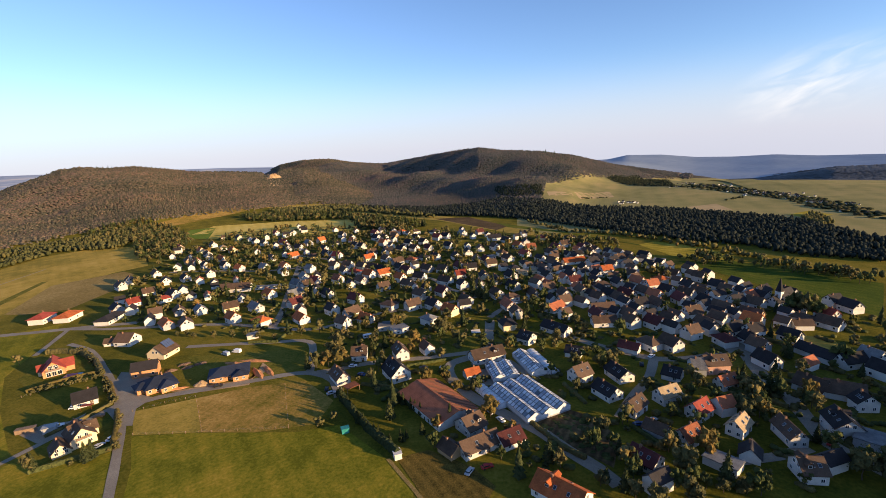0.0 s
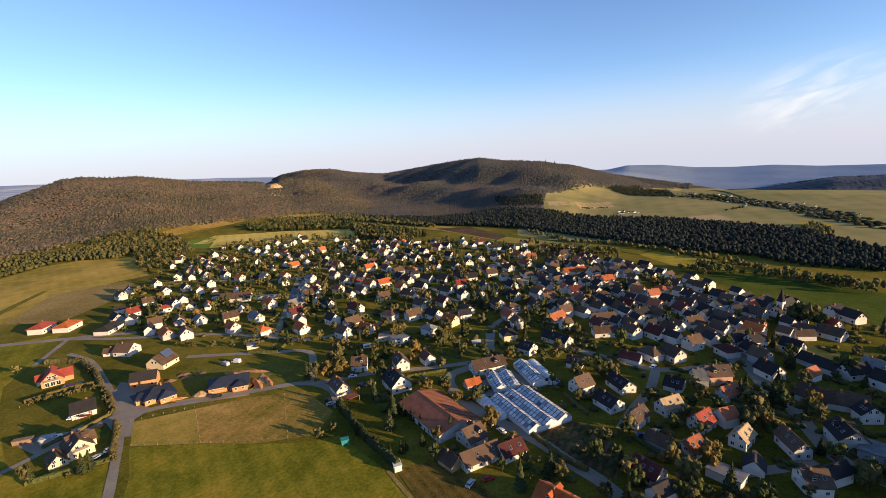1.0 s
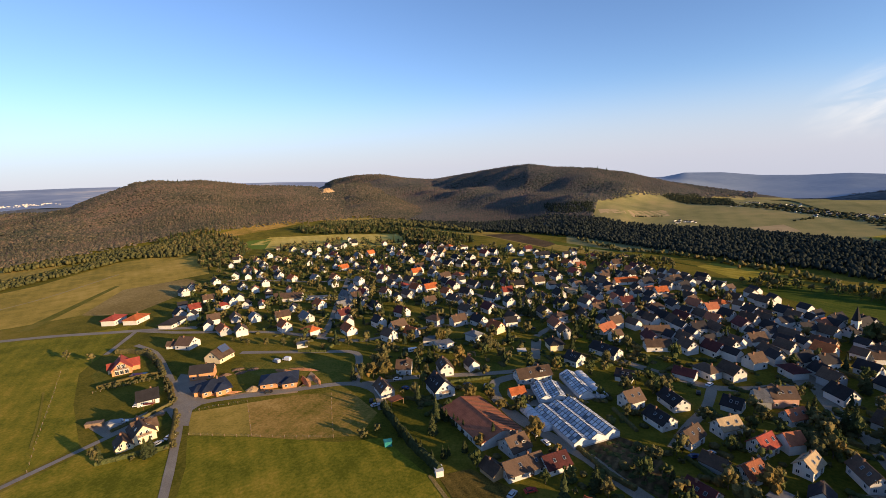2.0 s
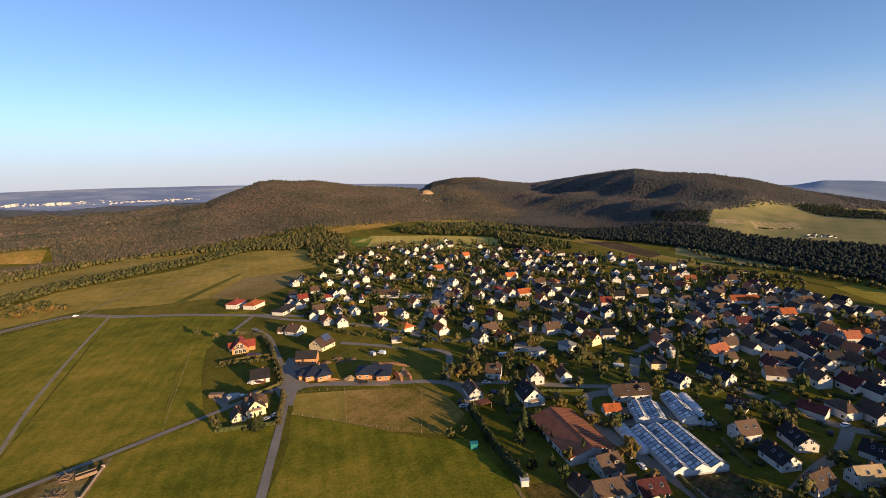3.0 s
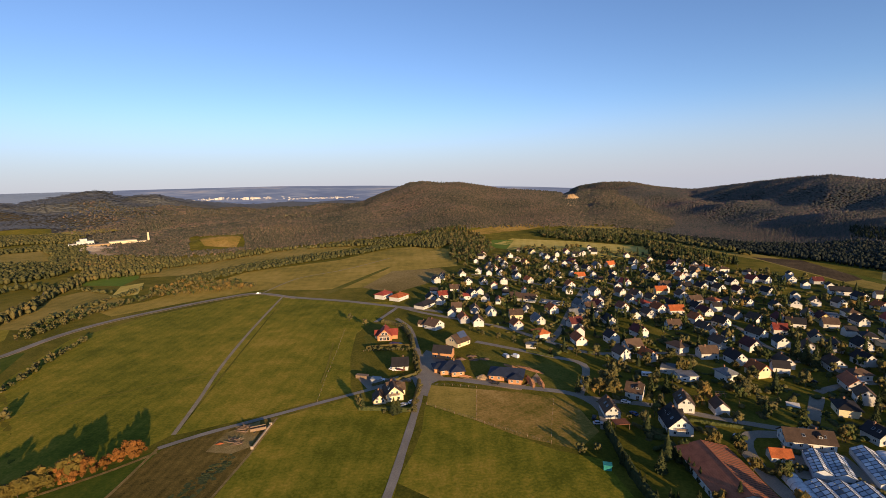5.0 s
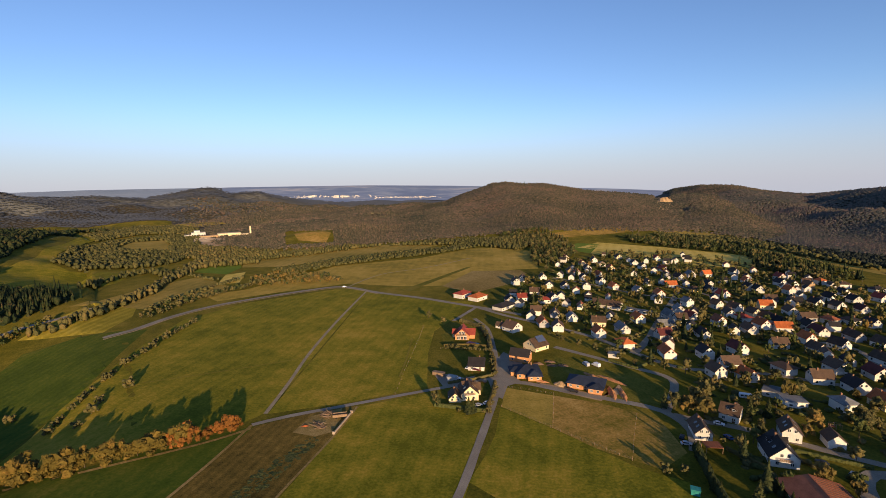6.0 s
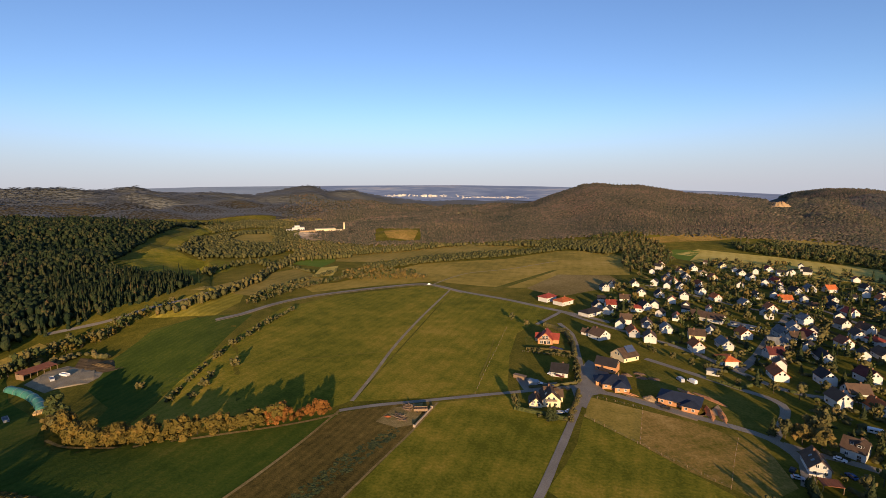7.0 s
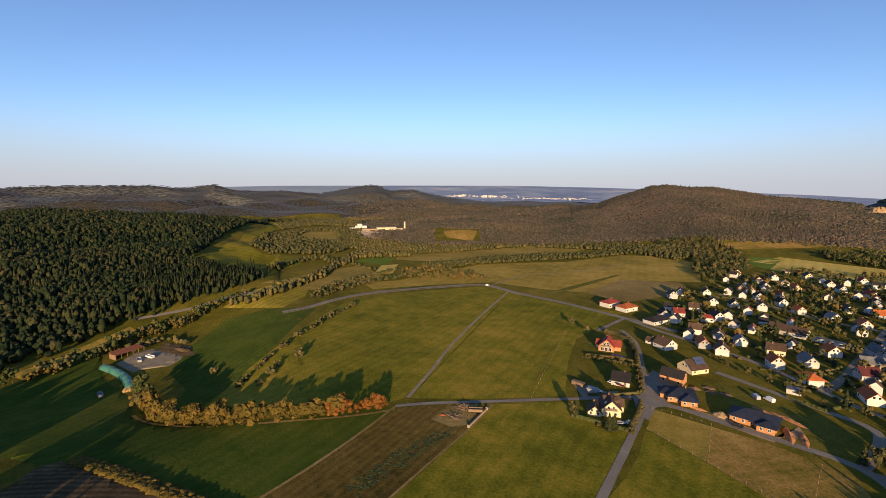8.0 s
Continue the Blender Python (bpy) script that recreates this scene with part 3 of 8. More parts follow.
field("meadow_main", "wide mown meadow with faint tractor lines", [(-204.9, 86.9), (-375.6, 269.4), (-312.2, 282.0), (-272.1, 307.5), (-249.2, 258.8), (-237.0, 225.4), (-207.2, 191.1), (-172.4, 158.0), (-187.2, 120.4)], MEADOW, 0.05)
field("meadow_west", "olive meadow falling towards the valley road", [(-206.5, 86.7), (-377.6, 270.3), (-409.2, 261.0), (-422.4, 165.1), (-405.5, 109.8), (-367.8, 76.7), (-323.1, 44.2), (-298.1, 20.5), (-275.4, 6.8), (-249.3, -11.9), (-218.7, 23.5), (-205.3, 76.7)], MEADOW, 0.05)
# valley shade painted with DEEP as well
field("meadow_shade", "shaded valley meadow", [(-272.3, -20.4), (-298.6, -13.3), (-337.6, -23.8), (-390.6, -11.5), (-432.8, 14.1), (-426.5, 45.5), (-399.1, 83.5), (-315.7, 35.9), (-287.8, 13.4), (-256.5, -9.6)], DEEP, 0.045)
field("field_yellow", "yellow stubble strip in the valley", [(-464.6, 13.3), (-525.4, 74.7), (-496.7, 98.9), (-447.6, 83.5), (-417.8, 58.4), (-442.0, 37.8)], YELLOW, 0.06)
field("field_mid", "dry meadow by the road bend", [(-520.9, 51.2), (-573.7, 128.4), (-591.7, 184.2), (-505.8, 184.0), (-467.0, 98.3), (-510.7, 72.5)], WARM_FAR, 0.055)
field("field_north", "warm dry meadow north of the road", [(-486.8, 151.1), (-478.9, 187.3), (-495.0, 236.6), (-529.8, 328.5), (-493.7, 443.1), (-504.6, 563.6), (-458.7, 618.0), (-392.0, 585.6), (-321.2, 482.1), (-342.0, 454.1), (-331.1, 341.7), (-371.9, 305.2), (-423.6, 277.4), (-440.7, 210.6), (-449.2, 151.1)], MEADOW_WARM, 0.05)
field("field_tan", "tan bare plot at the village edge", [(-339.7, 335.4), (-371.2, 416.7), (-332.3, 459.8), (-312.9, 447.0), (-293.3, 390.9), (-294.6, 339.5), (-322.4, 332.9)], DRY, 0.07)
field("field_greenstrip", "green strip among dry fields", [(-357.3, 296.4), (-395.0, 434.8), (-389.5, 435.0), (-347.5, 299.0)], LAWN, 0.07)
field("field_greenbox", "bright green crop plot", [(-646, 179), (-680, 213), (-654, 255), (-615, 240), (-582, 209)], CROP, 0.06)
field("field_palebox", "pale straw plot", [(-524.8, 176.9), (-521.1, 200.4), (-578.5, 230.6), (-580.1, 207.4)], STRAW, 0.06)
field("field_far", "straw field before the wooded hill", [(-615.9, 241.3), (-581.2, 277.8), (-561.2, 503.0), (-579.3, 580.1), (-612.8, 586.9), (-679.3, 432.1), (-672.1, 321.3), (-665.3, 265.4)], WARM_FAR, 0.06)
field("valley_meadow", "narrow green valley meadow", [(-700, 0), (-777, 19), (-839, 46), (-941, 70), (-1095, 126), (-1300, 190), (-1420, 232), (-1600, 330), (-1440, 310), (-1206, 214), (-1080, 142), (-917, 84), (-802, 68), (-762, 80), (-754, 99), (-667, 130), (-622, 104), (-600, 60), (-640, 20)], MEADOW, 0.06)
field("valley_meadow_far", "pale meadow at the valley's end", [(-1600, 372), (-1590, 425), (-1434, 503), (-1350, 498), (-1297, 409), (-1262, 330)], MEADOW_WARM, 0.06)
field("clearing", "round meadow among trees", [(-980, 170), (-1054, 211), (-1035, 258), (-938, 247), (-854, 217), (-902, 177)], WARM_FAR, 0.06)
field("hill_clearing", "bare brown clearing on the wooded hill", [(-931.6, 466.2), (-800.6, 488.9), (-746.1, 443.6), (-793.8, 415.4)], STUBBLE, 0.06)
field("field_back", "straw field behind the village", [(-379.7, 647.7), (-379.6, 746.5), (-275.4, 763.2), (-132.6, 744.7), (-118.4, 658.8), (-181.6, 624.3), (-279.6, 619.6)], STRAW, 0.06)
field("field_back_green", "bright green crop behind the village", [(-394.1, 651.7), (-401.7, 718.9), (-370.0, 735.8), (-333.1, 634.6)], CROP, 0.07)
field("field_rise", "tan field on the rise", [(-484.3, 753.1), (-460.3, 831.5), (-400.8, 906.8), (-375.3, 870.9), (-417.1, 804.6), (-451.1, 743.5)], STUBBLE, 0.06)
field("field_ridge", "meadow along the ridge", [(-389.6, 906.3), (-276.8, 976.7), (-146.6, 894.4), (2.6, 713.0), (107.1, 546.3), (123.9, 506.7), (68.8, 557.8), (-14.3, 685.1), (-140.6, 792.6), (-249.9, 875.9)], WARM_FAR, 0.06)
field("field_brown", "brown plot behind the village", [(-23.1, 705.0), (28.1, 703.6), (74.9, 605.4), (57.7, 580.9)], PLOUGH, 0.08)
field("meadow_east", "green meadow in the side valley", [(73.8, 596.9), (131.8, 538.9), (185.1, 460.0), (221.6, 362.2), (254.1, 268.2), (285.9, 303.6), (231.4, 378.8), (190.1, 445.3), (133.5, 545.8), (63.6, 637.3)], DEEP, 0.05)
field("field_gold", "yellow field in the side valley", [(185, 457), (204, 469), (228, 445), (243, 395), (225, 384), (194, 407)], YELLOW, 0.07)
field("meadow_river", "long green river meadow", [(189.7, 388.0), (238.3, 367.8), (262.4, 277.5), (235.3, 247.3), (224.9, 267.6), (210.4, 317.3)], DEEP, 0.055)
# plateau fields, with haze in the colour of FAR_MEADOW and FAR_STRAW
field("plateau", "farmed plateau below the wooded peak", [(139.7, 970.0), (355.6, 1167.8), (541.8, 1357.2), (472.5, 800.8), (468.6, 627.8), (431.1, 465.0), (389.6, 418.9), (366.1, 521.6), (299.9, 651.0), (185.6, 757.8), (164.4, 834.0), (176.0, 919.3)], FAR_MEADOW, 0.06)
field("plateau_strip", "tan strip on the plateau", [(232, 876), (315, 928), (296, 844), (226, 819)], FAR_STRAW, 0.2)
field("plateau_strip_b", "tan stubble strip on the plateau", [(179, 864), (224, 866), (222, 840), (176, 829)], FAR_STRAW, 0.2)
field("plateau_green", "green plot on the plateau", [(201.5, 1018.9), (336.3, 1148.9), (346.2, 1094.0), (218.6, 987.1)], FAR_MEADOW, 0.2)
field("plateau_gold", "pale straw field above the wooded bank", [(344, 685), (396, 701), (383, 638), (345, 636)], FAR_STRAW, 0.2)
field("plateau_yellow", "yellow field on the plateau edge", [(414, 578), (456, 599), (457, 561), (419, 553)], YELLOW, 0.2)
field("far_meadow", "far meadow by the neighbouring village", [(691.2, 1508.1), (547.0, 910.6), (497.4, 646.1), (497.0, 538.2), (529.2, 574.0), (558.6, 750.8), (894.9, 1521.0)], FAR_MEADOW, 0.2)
field("lawn_a", "open lawn between gardens", [(-15.9, 264.0), (10.7, 260.5), (11.8, 229.3), (-8.7, 226.2), (-18.1, 240.0)], LAWN, 0.05)
field("lawn_b", "sunlit paddock in the village", [(33.0, 266.5), (56.4, 291.2), (67.0, 261.8), (45.2, 269.4)], MEADOW, 0.05)
field("lawn_c", "green garden lawn", [(62.8, 234.0), (76.6, 250.2), (83.9, 235.1), (71.0, 222.5)], LAWN, 0.05)
field("lawn_d", "sunlit grass slope", [(101.0, 182.9), (110.3, 178.8), (124.8, 163.6), (117.2, 168.2)], MEADOW_WARM, 0.05)
field("lawn_e", "green orchard meadow", [(162.8, 240.5), (188.6, 222.2), (183.7, 209.6), (162.8, 217.2), (157.3, 229.7)], MEADOW_WARM, 0.05)
field("lawn_f", "green paddock", [(147.2, 198.8), (165.2, 193.1), (173.2, 178.3), (168.7, 173.3), (158.4, 184.5), (142.9, 189.1)], LAWN, 0.05)
field("lot", "building plot grass", [(-148.7, 240.5), (-84.2, 244.0), (-75.4, 219.4), (-98.8, 210.0), (-134.6, 225.6)], LAWN, 0.05)
field("nursery_beds", "planted nursery beds", [(25.5, 163.0), (43.5, 170.5), (52.5, 163.8), (55.9, 149.5), (48.9, 135.2), (37.6, 147.7)], PLOUGH, 0.055)
field("yard", "paved yard of the nursery", [(6.7, 215.6), (26.4, 217.8), (37.5, 196.5), (11.8, 192.8)], ASPHALT, 0.05)
field("building_plot", "trampled pale earth of the building site", [(-135.4, 201.6), (-119.1, 206.4), (-101.7, 210.2), (-94.3, 220.1), (-101.8, 228.5), (-99.3, 204.5), (-118.5, 200.0)], SAND, 0.07)
field("farm_yard", "grey farm yard", [(-370.4, -56.6), (-389.8, -47.3), (-393.9, -37.2), (-364.1, -14.7), (-350.7, -24.4), (-351.3, -40.4), (-348.2, -44.7)], TRACK, 0.06)
field("yard_dirt", "brown trampled ground beside the farm yard", [(-407.2, -30.8), (-387.8, -11.4), (-360.2, -0.5), (-360.5, -14.6), (-386.6, -33.2)], PLOUGH, 0.06)
field("garden_beds", "brown garden beds with pale rows", [(-231.1, -59.1), (-198.9, -36.2), (-163.9, -9.8), (-148.2, -20.9), (-179.6, -60.7), (-209.8, -69.5)], PLOUGH, 0.06)
field("quarry_scar", "orange quarry scar on the wooded hill", [(-489.1, 1285.7), (-511.6, 1395.1), (-462.1, 1313.6), (-431.8, 1219.9), (-456.6, 1212.2)], SAND, 2.5)
field("works_scar", "pale quarry face below the factory", [(-863.1, 256.5), (-1006.4, 321.4), (-955.3, 362.0), (-884.7, 335.1), (-837.3, 272.4)], SAND, 1.5)
field("yard_house", "trampled yard by the storage huts", [(-179.9, 170.7), (-175.9, 178.3), (-166.0, 179.6), (-163.5, 185.9), (-157.6, 169.0), (-167.2, 164.3)], ASPHALT, 0.055)
field("plot_villa", "garden round the villa", [(-207.0, 206.6), (-181.0, 218.1), (-216.9, 255.6), (-235.6, 253.9), (-227.1, 222.6)], LAWN, 0.05)
field("plot_yellow", "garden of the cream house", [(-142.1, 148.4), (-130.7, 158.2), (-147.6, 182.3), (-158.3, 179.0), (-159.2, 165.5)], LAWN, 0.05)
field("crossing", "wide grey paved crossing", [(-155.3, 191.6), (-170.0, 212.5), (-175.1, 225.5), (-161.6, 222.3), (-150.9, 214.9), (-149.3, 200.7), (-140.4, 196.6), (-142.5, 187.3), (-135.3, 173.9), (-141.1, 174.1), (-155.1, 186.5)], ASPHALT, 0.35)
# DEEP darkens this meadow in place of cast shade
field("meadow_clamp", "green meadow below the straw clamp, shade painted dark", [(-404, -70), (-380, -90), (-350, -117), (-318, -108), (-262, -92), (-224, -60), (-222, -50), (-237, -26), (-262, -36), (-300, -40), (-345, -60)], DEEP, 0.05)
field("forest_lane", "grass lane along the wood", [(-379, -114), (-399, -96), (-426, -78), (-450, -57), (-437, -48), (-404, -71), (-381, -91), (-364, -103)], MEADOW_WARM, 0.05)
field("debris_patch", "trampled dry patch by the lane", [(-181, 87), (-188, 100), (-184.5, 114), (-176, 108), (-169, 99), (-171, 92)], DRY, 0.05)
field("yard_dry", "dry brown yard grass beside the field track", [(-23, 145), (-12, 149), (3, 139), (10, 129), (6, 122), (-11, 122), (-17, 134)], FALLOW, 0.05)
ribbon("lane_lower", "brown earth lane between meadows", [(-239, -22), (-230, -38), (-222, -50), (-211, -69)], 1.4, FALLOW)
ribbon("path_edge", "worn field track beside the gardens", [(-26, 145), (-19, 134), (-15, 128), (-11, 121)], 1.4, DRY)
ribbon("hedge_verge", "dry grass verge below the hedgerow", [(-268, -36), (-251, -28), (-236, -14), (-222, 3), (-211, 24), (-204, 43), (-199, 62), (-197.5, 76)], 1.6, DRY)
ribbon("road_field", "narrow grey asphalt field road", [(-94.7, 93.4), (-106.1, 115.3), (-113.8, 128.8), (-124.9, 148.5), (-140.5, 175.3), (-149.9, 191.2), (-174.7, 217.2), (-205.9, 249.0), (-219.7, 259.6), (-236.6, 268.4)], 3.4, ASPHALT)
ribbon("road_lane", "grey lane across the meadows", [(-153.4, 192.6), (-162.3, 170.9), (-174.8, 142.1), (-184.6, 118.7), (-195.5, 93.3), (-200.2, 77.6)], 2.8, ASPHALT)
ribbon("track_dirt", "pale dirt farm track", [(-200.2, 77.6), (-184.4, 55.8), (-170.2, 33.6), (-160.4, 16.0), (-156.2, 8.4)], 1.3, DRY)
ribbon("track_strip", "pale dirt track along the strip", [(-180.6, 120.1), (-167.1, 100.3), (-150.7, 71.9), (-138.7, 51.3), (-131.6, 39.2)], 1.0, DRY)
ribbon("road_main", "grey country road with pale verge", [(-215.3, 301.8), (-242.1, 298.7), (-261.2, 295.5), (-281.9, 292.0), (-316.8, 286.2), (-365.8, 272.5), (-414.0, 264.0), (-427.5, 230.6), (-434.1, 169.7), (-432.6, 134.1), (-422.4, 104.0), (-405.4, 75.2), (-402.8, 56.2)], 5.5, ASPHALT)
ribbon("road_verge", "pale gravel verge along the country road", [(x * 0.988, y * 0.988) for x, y in [(-215.3, 301.8), (-242.1, 298.7), (-261.2, 295.5), (-281.9, 292.0), (-316.8, 286.2), (-365.8, 272.5), (-414.0, 264.0), (-427.5, 230.6), (-434.1, 169.7), (-432.6, 134.1), (-422.4, 104.0), (-405.4, 75.2), (-402.8, 56.2)][5:]], 1.6, SAND)
ribbon("road_valley", "valley road", [(-464.6, -54.3), (-476.5, -7.3), (-486.4, 16.9), (-493.9, 53.6), (-529.8, 99.5), (-578.4, 136.5), (-630.6, 156.8)], 5.0, ASPHALT)
ribbon("path_field", "narrow brown field path", [(-205.9, 86.4), (-229.3, 109.5), (-265.4, 143.4), (-315.0, 195.9), (-382.6, 272.3)], 2.0, TRACK)
ribbon("path_north", "pale field path", [(-411.3, 269.4), (-438.5, 334.1), (-431.4, 396.8), (-438.9, 491.3)], 1.6, TRACK)
ribbon("road_site", "grey street past the building site", [(-148.4, 190.0), (-137.8, 196.7), (-121.9, 201.4), (-100.7, 207.9), (-80.8, 213.9), (-69.3, 212.7), (-59.0, 204.4), (-52.9, 189.1)], 4.2, ASPHALT)
ribbon("street_upper", "village street", [(-156.5, 254.8), (-133.6, 255.3), (-107.2, 255.3), (-89.2, 255.5), (-81.5, 249.1), (-76.8, 232.5), (-73.1, 214.3)], 4.0, ASPHALT)
ribbon("street_link", "lane between gardens", [(-244.5, 252.7), (-250.6, 271.8), (-258.5, 295.9)], 3.2, ASPHALT)
ribbon("street_gardens", "village street through gardens", [(-69.6, 213.9), (-59.1, 216.4), (-45.8, 221.2), (-26.0, 223.5), (-5.8, 225.9), (11.8, 229.3)], 4.2, ASPHALT)
ribbon("street_long", "long straight village street", [(-115.2, 277.1), (-118.9, 308.4), (-128.1, 347.9), (-136.8, 388.7), (-147.6, 439.6), (-162.3, 491.3)], 5.0, ASPHALT)
ribbon("street_cross", "cross street in the village", [(-259.3, 296.0), (-225.6, 291.6), (-187.9, 291.5), (-149.4, 289.3), (-116.0, 279.1), (-85.8, 273.2), (-54.1, 293.5), (-17.3, 304.7), (22.4, 322.9)], 4.2, ASPHALT)
ribbon("street_nursery", "street past the nursery", [(21.1, 272.8), (17.8, 243.2), (14.1, 229.1), (5.6, 222.0), (-3.0, 216.6), (-4.5, 206.1), (0.5, 192.4), (8.4, 179.9), (18.7, 168.6), (29.5, 156.6), (36.8, 144.6), (43.6, 135.6), (47.8, 127.1)], 5.5, ASPHALT)
ribbon("street_east", "village street", [(21.5, 277.6), (35.2, 296.6), (61.4, 316.5), (99.0, 337.4), (133.2, 362.8)], 4.2, ASPHALT)
ribbon("street_old", "curving old village street", [(49.2, 255.4), (59.4, 244.3), (73.1, 229.1), (90.1, 213.9), (104.2, 209.3), (131.7, 215.5), (153.1, 241.8), (173.9, 265.4)], 5.0, ASPHALT)
ribbon("street_church", "street in the old village", [(153.1, 241.8), (139.4, 214.7), (132.8, 192.2), (131.6, 173.3), (126.2, 154.2), (123.9, 141.4), (127.4, 132.7), (130.5, 124.8)], 6.0, ASPHALT)
ribbon("street_hill", "lane among gabled houses", [(94.0, 210.4), (83.6, 191.9), (70.3, 176.6), (60.8, 163.2)], 4.2, ASPHALT)
ribbon("street_low", "lower lane", [(115.8, 140.5), (102.4, 137.1), (86.9, 135.4)], 4.2, ASPHALT)
ribbon("street_far", "far village street", [(-163.7, 491.6), (-112.7, 454.8), (-48.9, 384.4), (-19.9, 375.4), (-1.6, 340.7), (21.9, 316.6)], 4.0, ASPHALT)
ribbon("street_north", "northern village street", [(-277.2, 444.5), (-231.1, 441.6), (-177.2, 430.7), (-141.8, 438.3)], 4.0, ASPHALT)
ribbon("wheel_track_a", "faint tractor track in the meadow grass", [(-288.8, 55.3), (-276.1, 84.7), (-266.1, 111.2), (-257.5, 135.0)], 0.9, TRACK_GRASS)
ribbon("wheel_track_b", "faint tractor track in the meadow grass", [(-236.4, 203.7), (-209.6, 175.5), (-192.4, 155.8)], 1.0, TRACK_GRASS)


# ---- houses: middle of the plan, bearing of the ridge, length, width, wall height, roof form, roof, wall, kind ----
BUILT = {}
HOUSES_A = [
    (-213.1, 229.3, 128, 12.0, 9.4, 3.4, 'g', 'red', 'brick', 'villa'),
    (-170.5, 195.1, 37, 9.0, 9.0, 2.8, 'e', 'dark', 'white', 'bungalow'),
    (-149.7, 164.9, 140, 11.0, 8.4, 3.6, 'g', 'brown', 'cream', 'house'),
    (-152.4, 158.0, 135, 8.0, 6, 1.9, 'g', 'brown', 'cream', 'annex'),
    (-197.5, 264.7, 173, 10.4, 10.0, 3.2, 'e', 'brown', 'white', 'house'),
    (-207.8, 264.1, 11, 5.2, 5.0, 2.2, 'e', 'brown', 'white', 'garage'),
    (-164.2, 245.2, 79, 11.5, 11.0, 3.0, 'e', 'brown', 'cream', 'house'),
    (-159.3, 221.9, 20, 11.5, 8.0, 4.0, 'e', 'dark', 'brick', 'house'),
    (-144.3, 207.1, 45, 12.8, 12.0, 2.8, 'h', 'navy', 'brick', 'bungalow'),
]
HOUSES_B = [
    (-113.1, 215.2, 21, 17.6, 11.0, 2.8, 'h', 'navy', 'brick', 'bungalow'),
    (-29.2, 205.9, 118, 13.0, 9.6, 3.8, 'g', 'dark', 'white', 'house'),
    (-55.9, 204.6, 122, 11.0, 6.5, 3.1, 'g', 'brown', 'white', 'house'),
    (-50.5, 228.0, 3, 7.6, 8.4, 3.6, 'e', 'brown', 'white', 'house'),
    (-29.2, 227.2, 110, 10.1, 6.7, 4.0, 'g', 'brown', 'white', 'house'),
    (-9.4, 177.4, 124, 31.0, 18.4, 3.2, 'G', 'clay', 'white', 'hall'),
    (3.8, 160.2, 36, 8.2, 9.2, 3.1, 'e', 'brown', 'white', 'house'),
    (5.8, 148.5, 29, 14.9, 7.6, 2.7, 'e', 'brown', 'white', 'house'),
    (16.9, 151.0, 28, 9.1, 7.6, 2.7, 'e', 'wine', 'white', 'house'),
]
HOUSES_C = [
    (29.0, 122.8, 136, 15.6, 9.2, 3.1, 'e', 'orange', 'white', 'house'),
    (59.6, 136.5, 127, 9.0, 7.6, 2.9, 'e', 'wine', 'white', 'house'),
    (54.2, 194.0, 28, 8.3, 7.4, 4.0, 'g', 'brown', 'white', 'house'),
    (71.7, 194.5, 107, 11.2, 7.6, 3.1, 'e', 'dark', 'white', 'house'),
    (61.5, 179.8, 116, 10.3, 7.6, 3.1, 'e', 'dark', 'white', 'house'),
    (67.8, 166.9, 40, 9.2, 6.1, 3.6, 'g', 'brown', 'white', 'house'),
    (83.5, 173.9, 22, 9.2, 6.3, 3.6, 'g', 'tan', 'white', 'house'),
    (90.3, 162.2, 32, 8.3, 6.6, 3.6, 'g', 'red', 'white', 'house'),
    (78.5, 147.0, 28, 8.3, 6.6, 3.1, 'g', 'clay', 'white', 'house'),
]
HOUSES_D = [
    (98.5, 151.1, 39, 8.3, 5.7, 3.6, 'g', 'tan', 'white', 'house'),
    (114.9, 196.9, 180, 10.1, 8.4, 4.5, 'e', 'brown', 'pink', 'house'),
    (107.1, 196.4, 169, 5.4, 9.0, 3.5, 'e', 'grey', 'grey', 'shed'),
    (111.8, 182.1, 19, 8.3, 5.7, 3.1, 'g', 'clay', 'white', 'house'),
    (94.3, 191.9, 139, 7.2, 7.6, 2.7, 'e', 'dark', 'white', 'house'),
    (132.2, 148.3, 76, 10.5, 8.4, 4.5, 'e', 'dark', 'white', 'house'),
    (151.1, 161.5, 84, 5.3, 7.6, 4.0, 'e', 'dark', 'white', 'house'),
    (143.1, 176.2, 120, 10.7, 9.0, 3.0, 'e', 'brown', 'white', 'barn'),
    (151.5, 170.9, 148, 12.5, 9.0, 3.0, 'e', 'brown', 'white', 'barn'),
]
HOUSES_E = [
    (112.8, 146.2, 86, 11.0, 5.8, 3.6, 'g', 'brown', 'white', 'house'),
    (105.6, 127.8, 173, 7.0, 8.4, 3.6, 'e', 'brown', 'white', 'house'),
    (83.1, 133.6, 130, 10.1, 6.0, 2.8, 'f', 'grey', 'white', 'shed'),
    (166.4, 204.2, 108, 16.6, 7.0, 3.0, 'e', 'dark', 'white', 'shed'),
    (14.8, 219.6, 20, 16.7, 8.4, 3.2, 'e', 'brown', 'white', 'house'),
    (6.3, 202.3, 22, 6.9, 5.0, 2.4, 'e', 'orange', 'white', 'shed'),
    (-275.1, 316.4, 94, 15.0, 10.5, 3.6, 'h', 'orange', 'white', 'house'),
    (-291.9, 314.4, 96, 14.0, 10.0, 4.0, 'h', 'red', 'white', 'house'),
    (-238.9, 308.4, 91, 18.9, 10.0, 3.0, 'h', 'dark', 'white', 'house'),
]
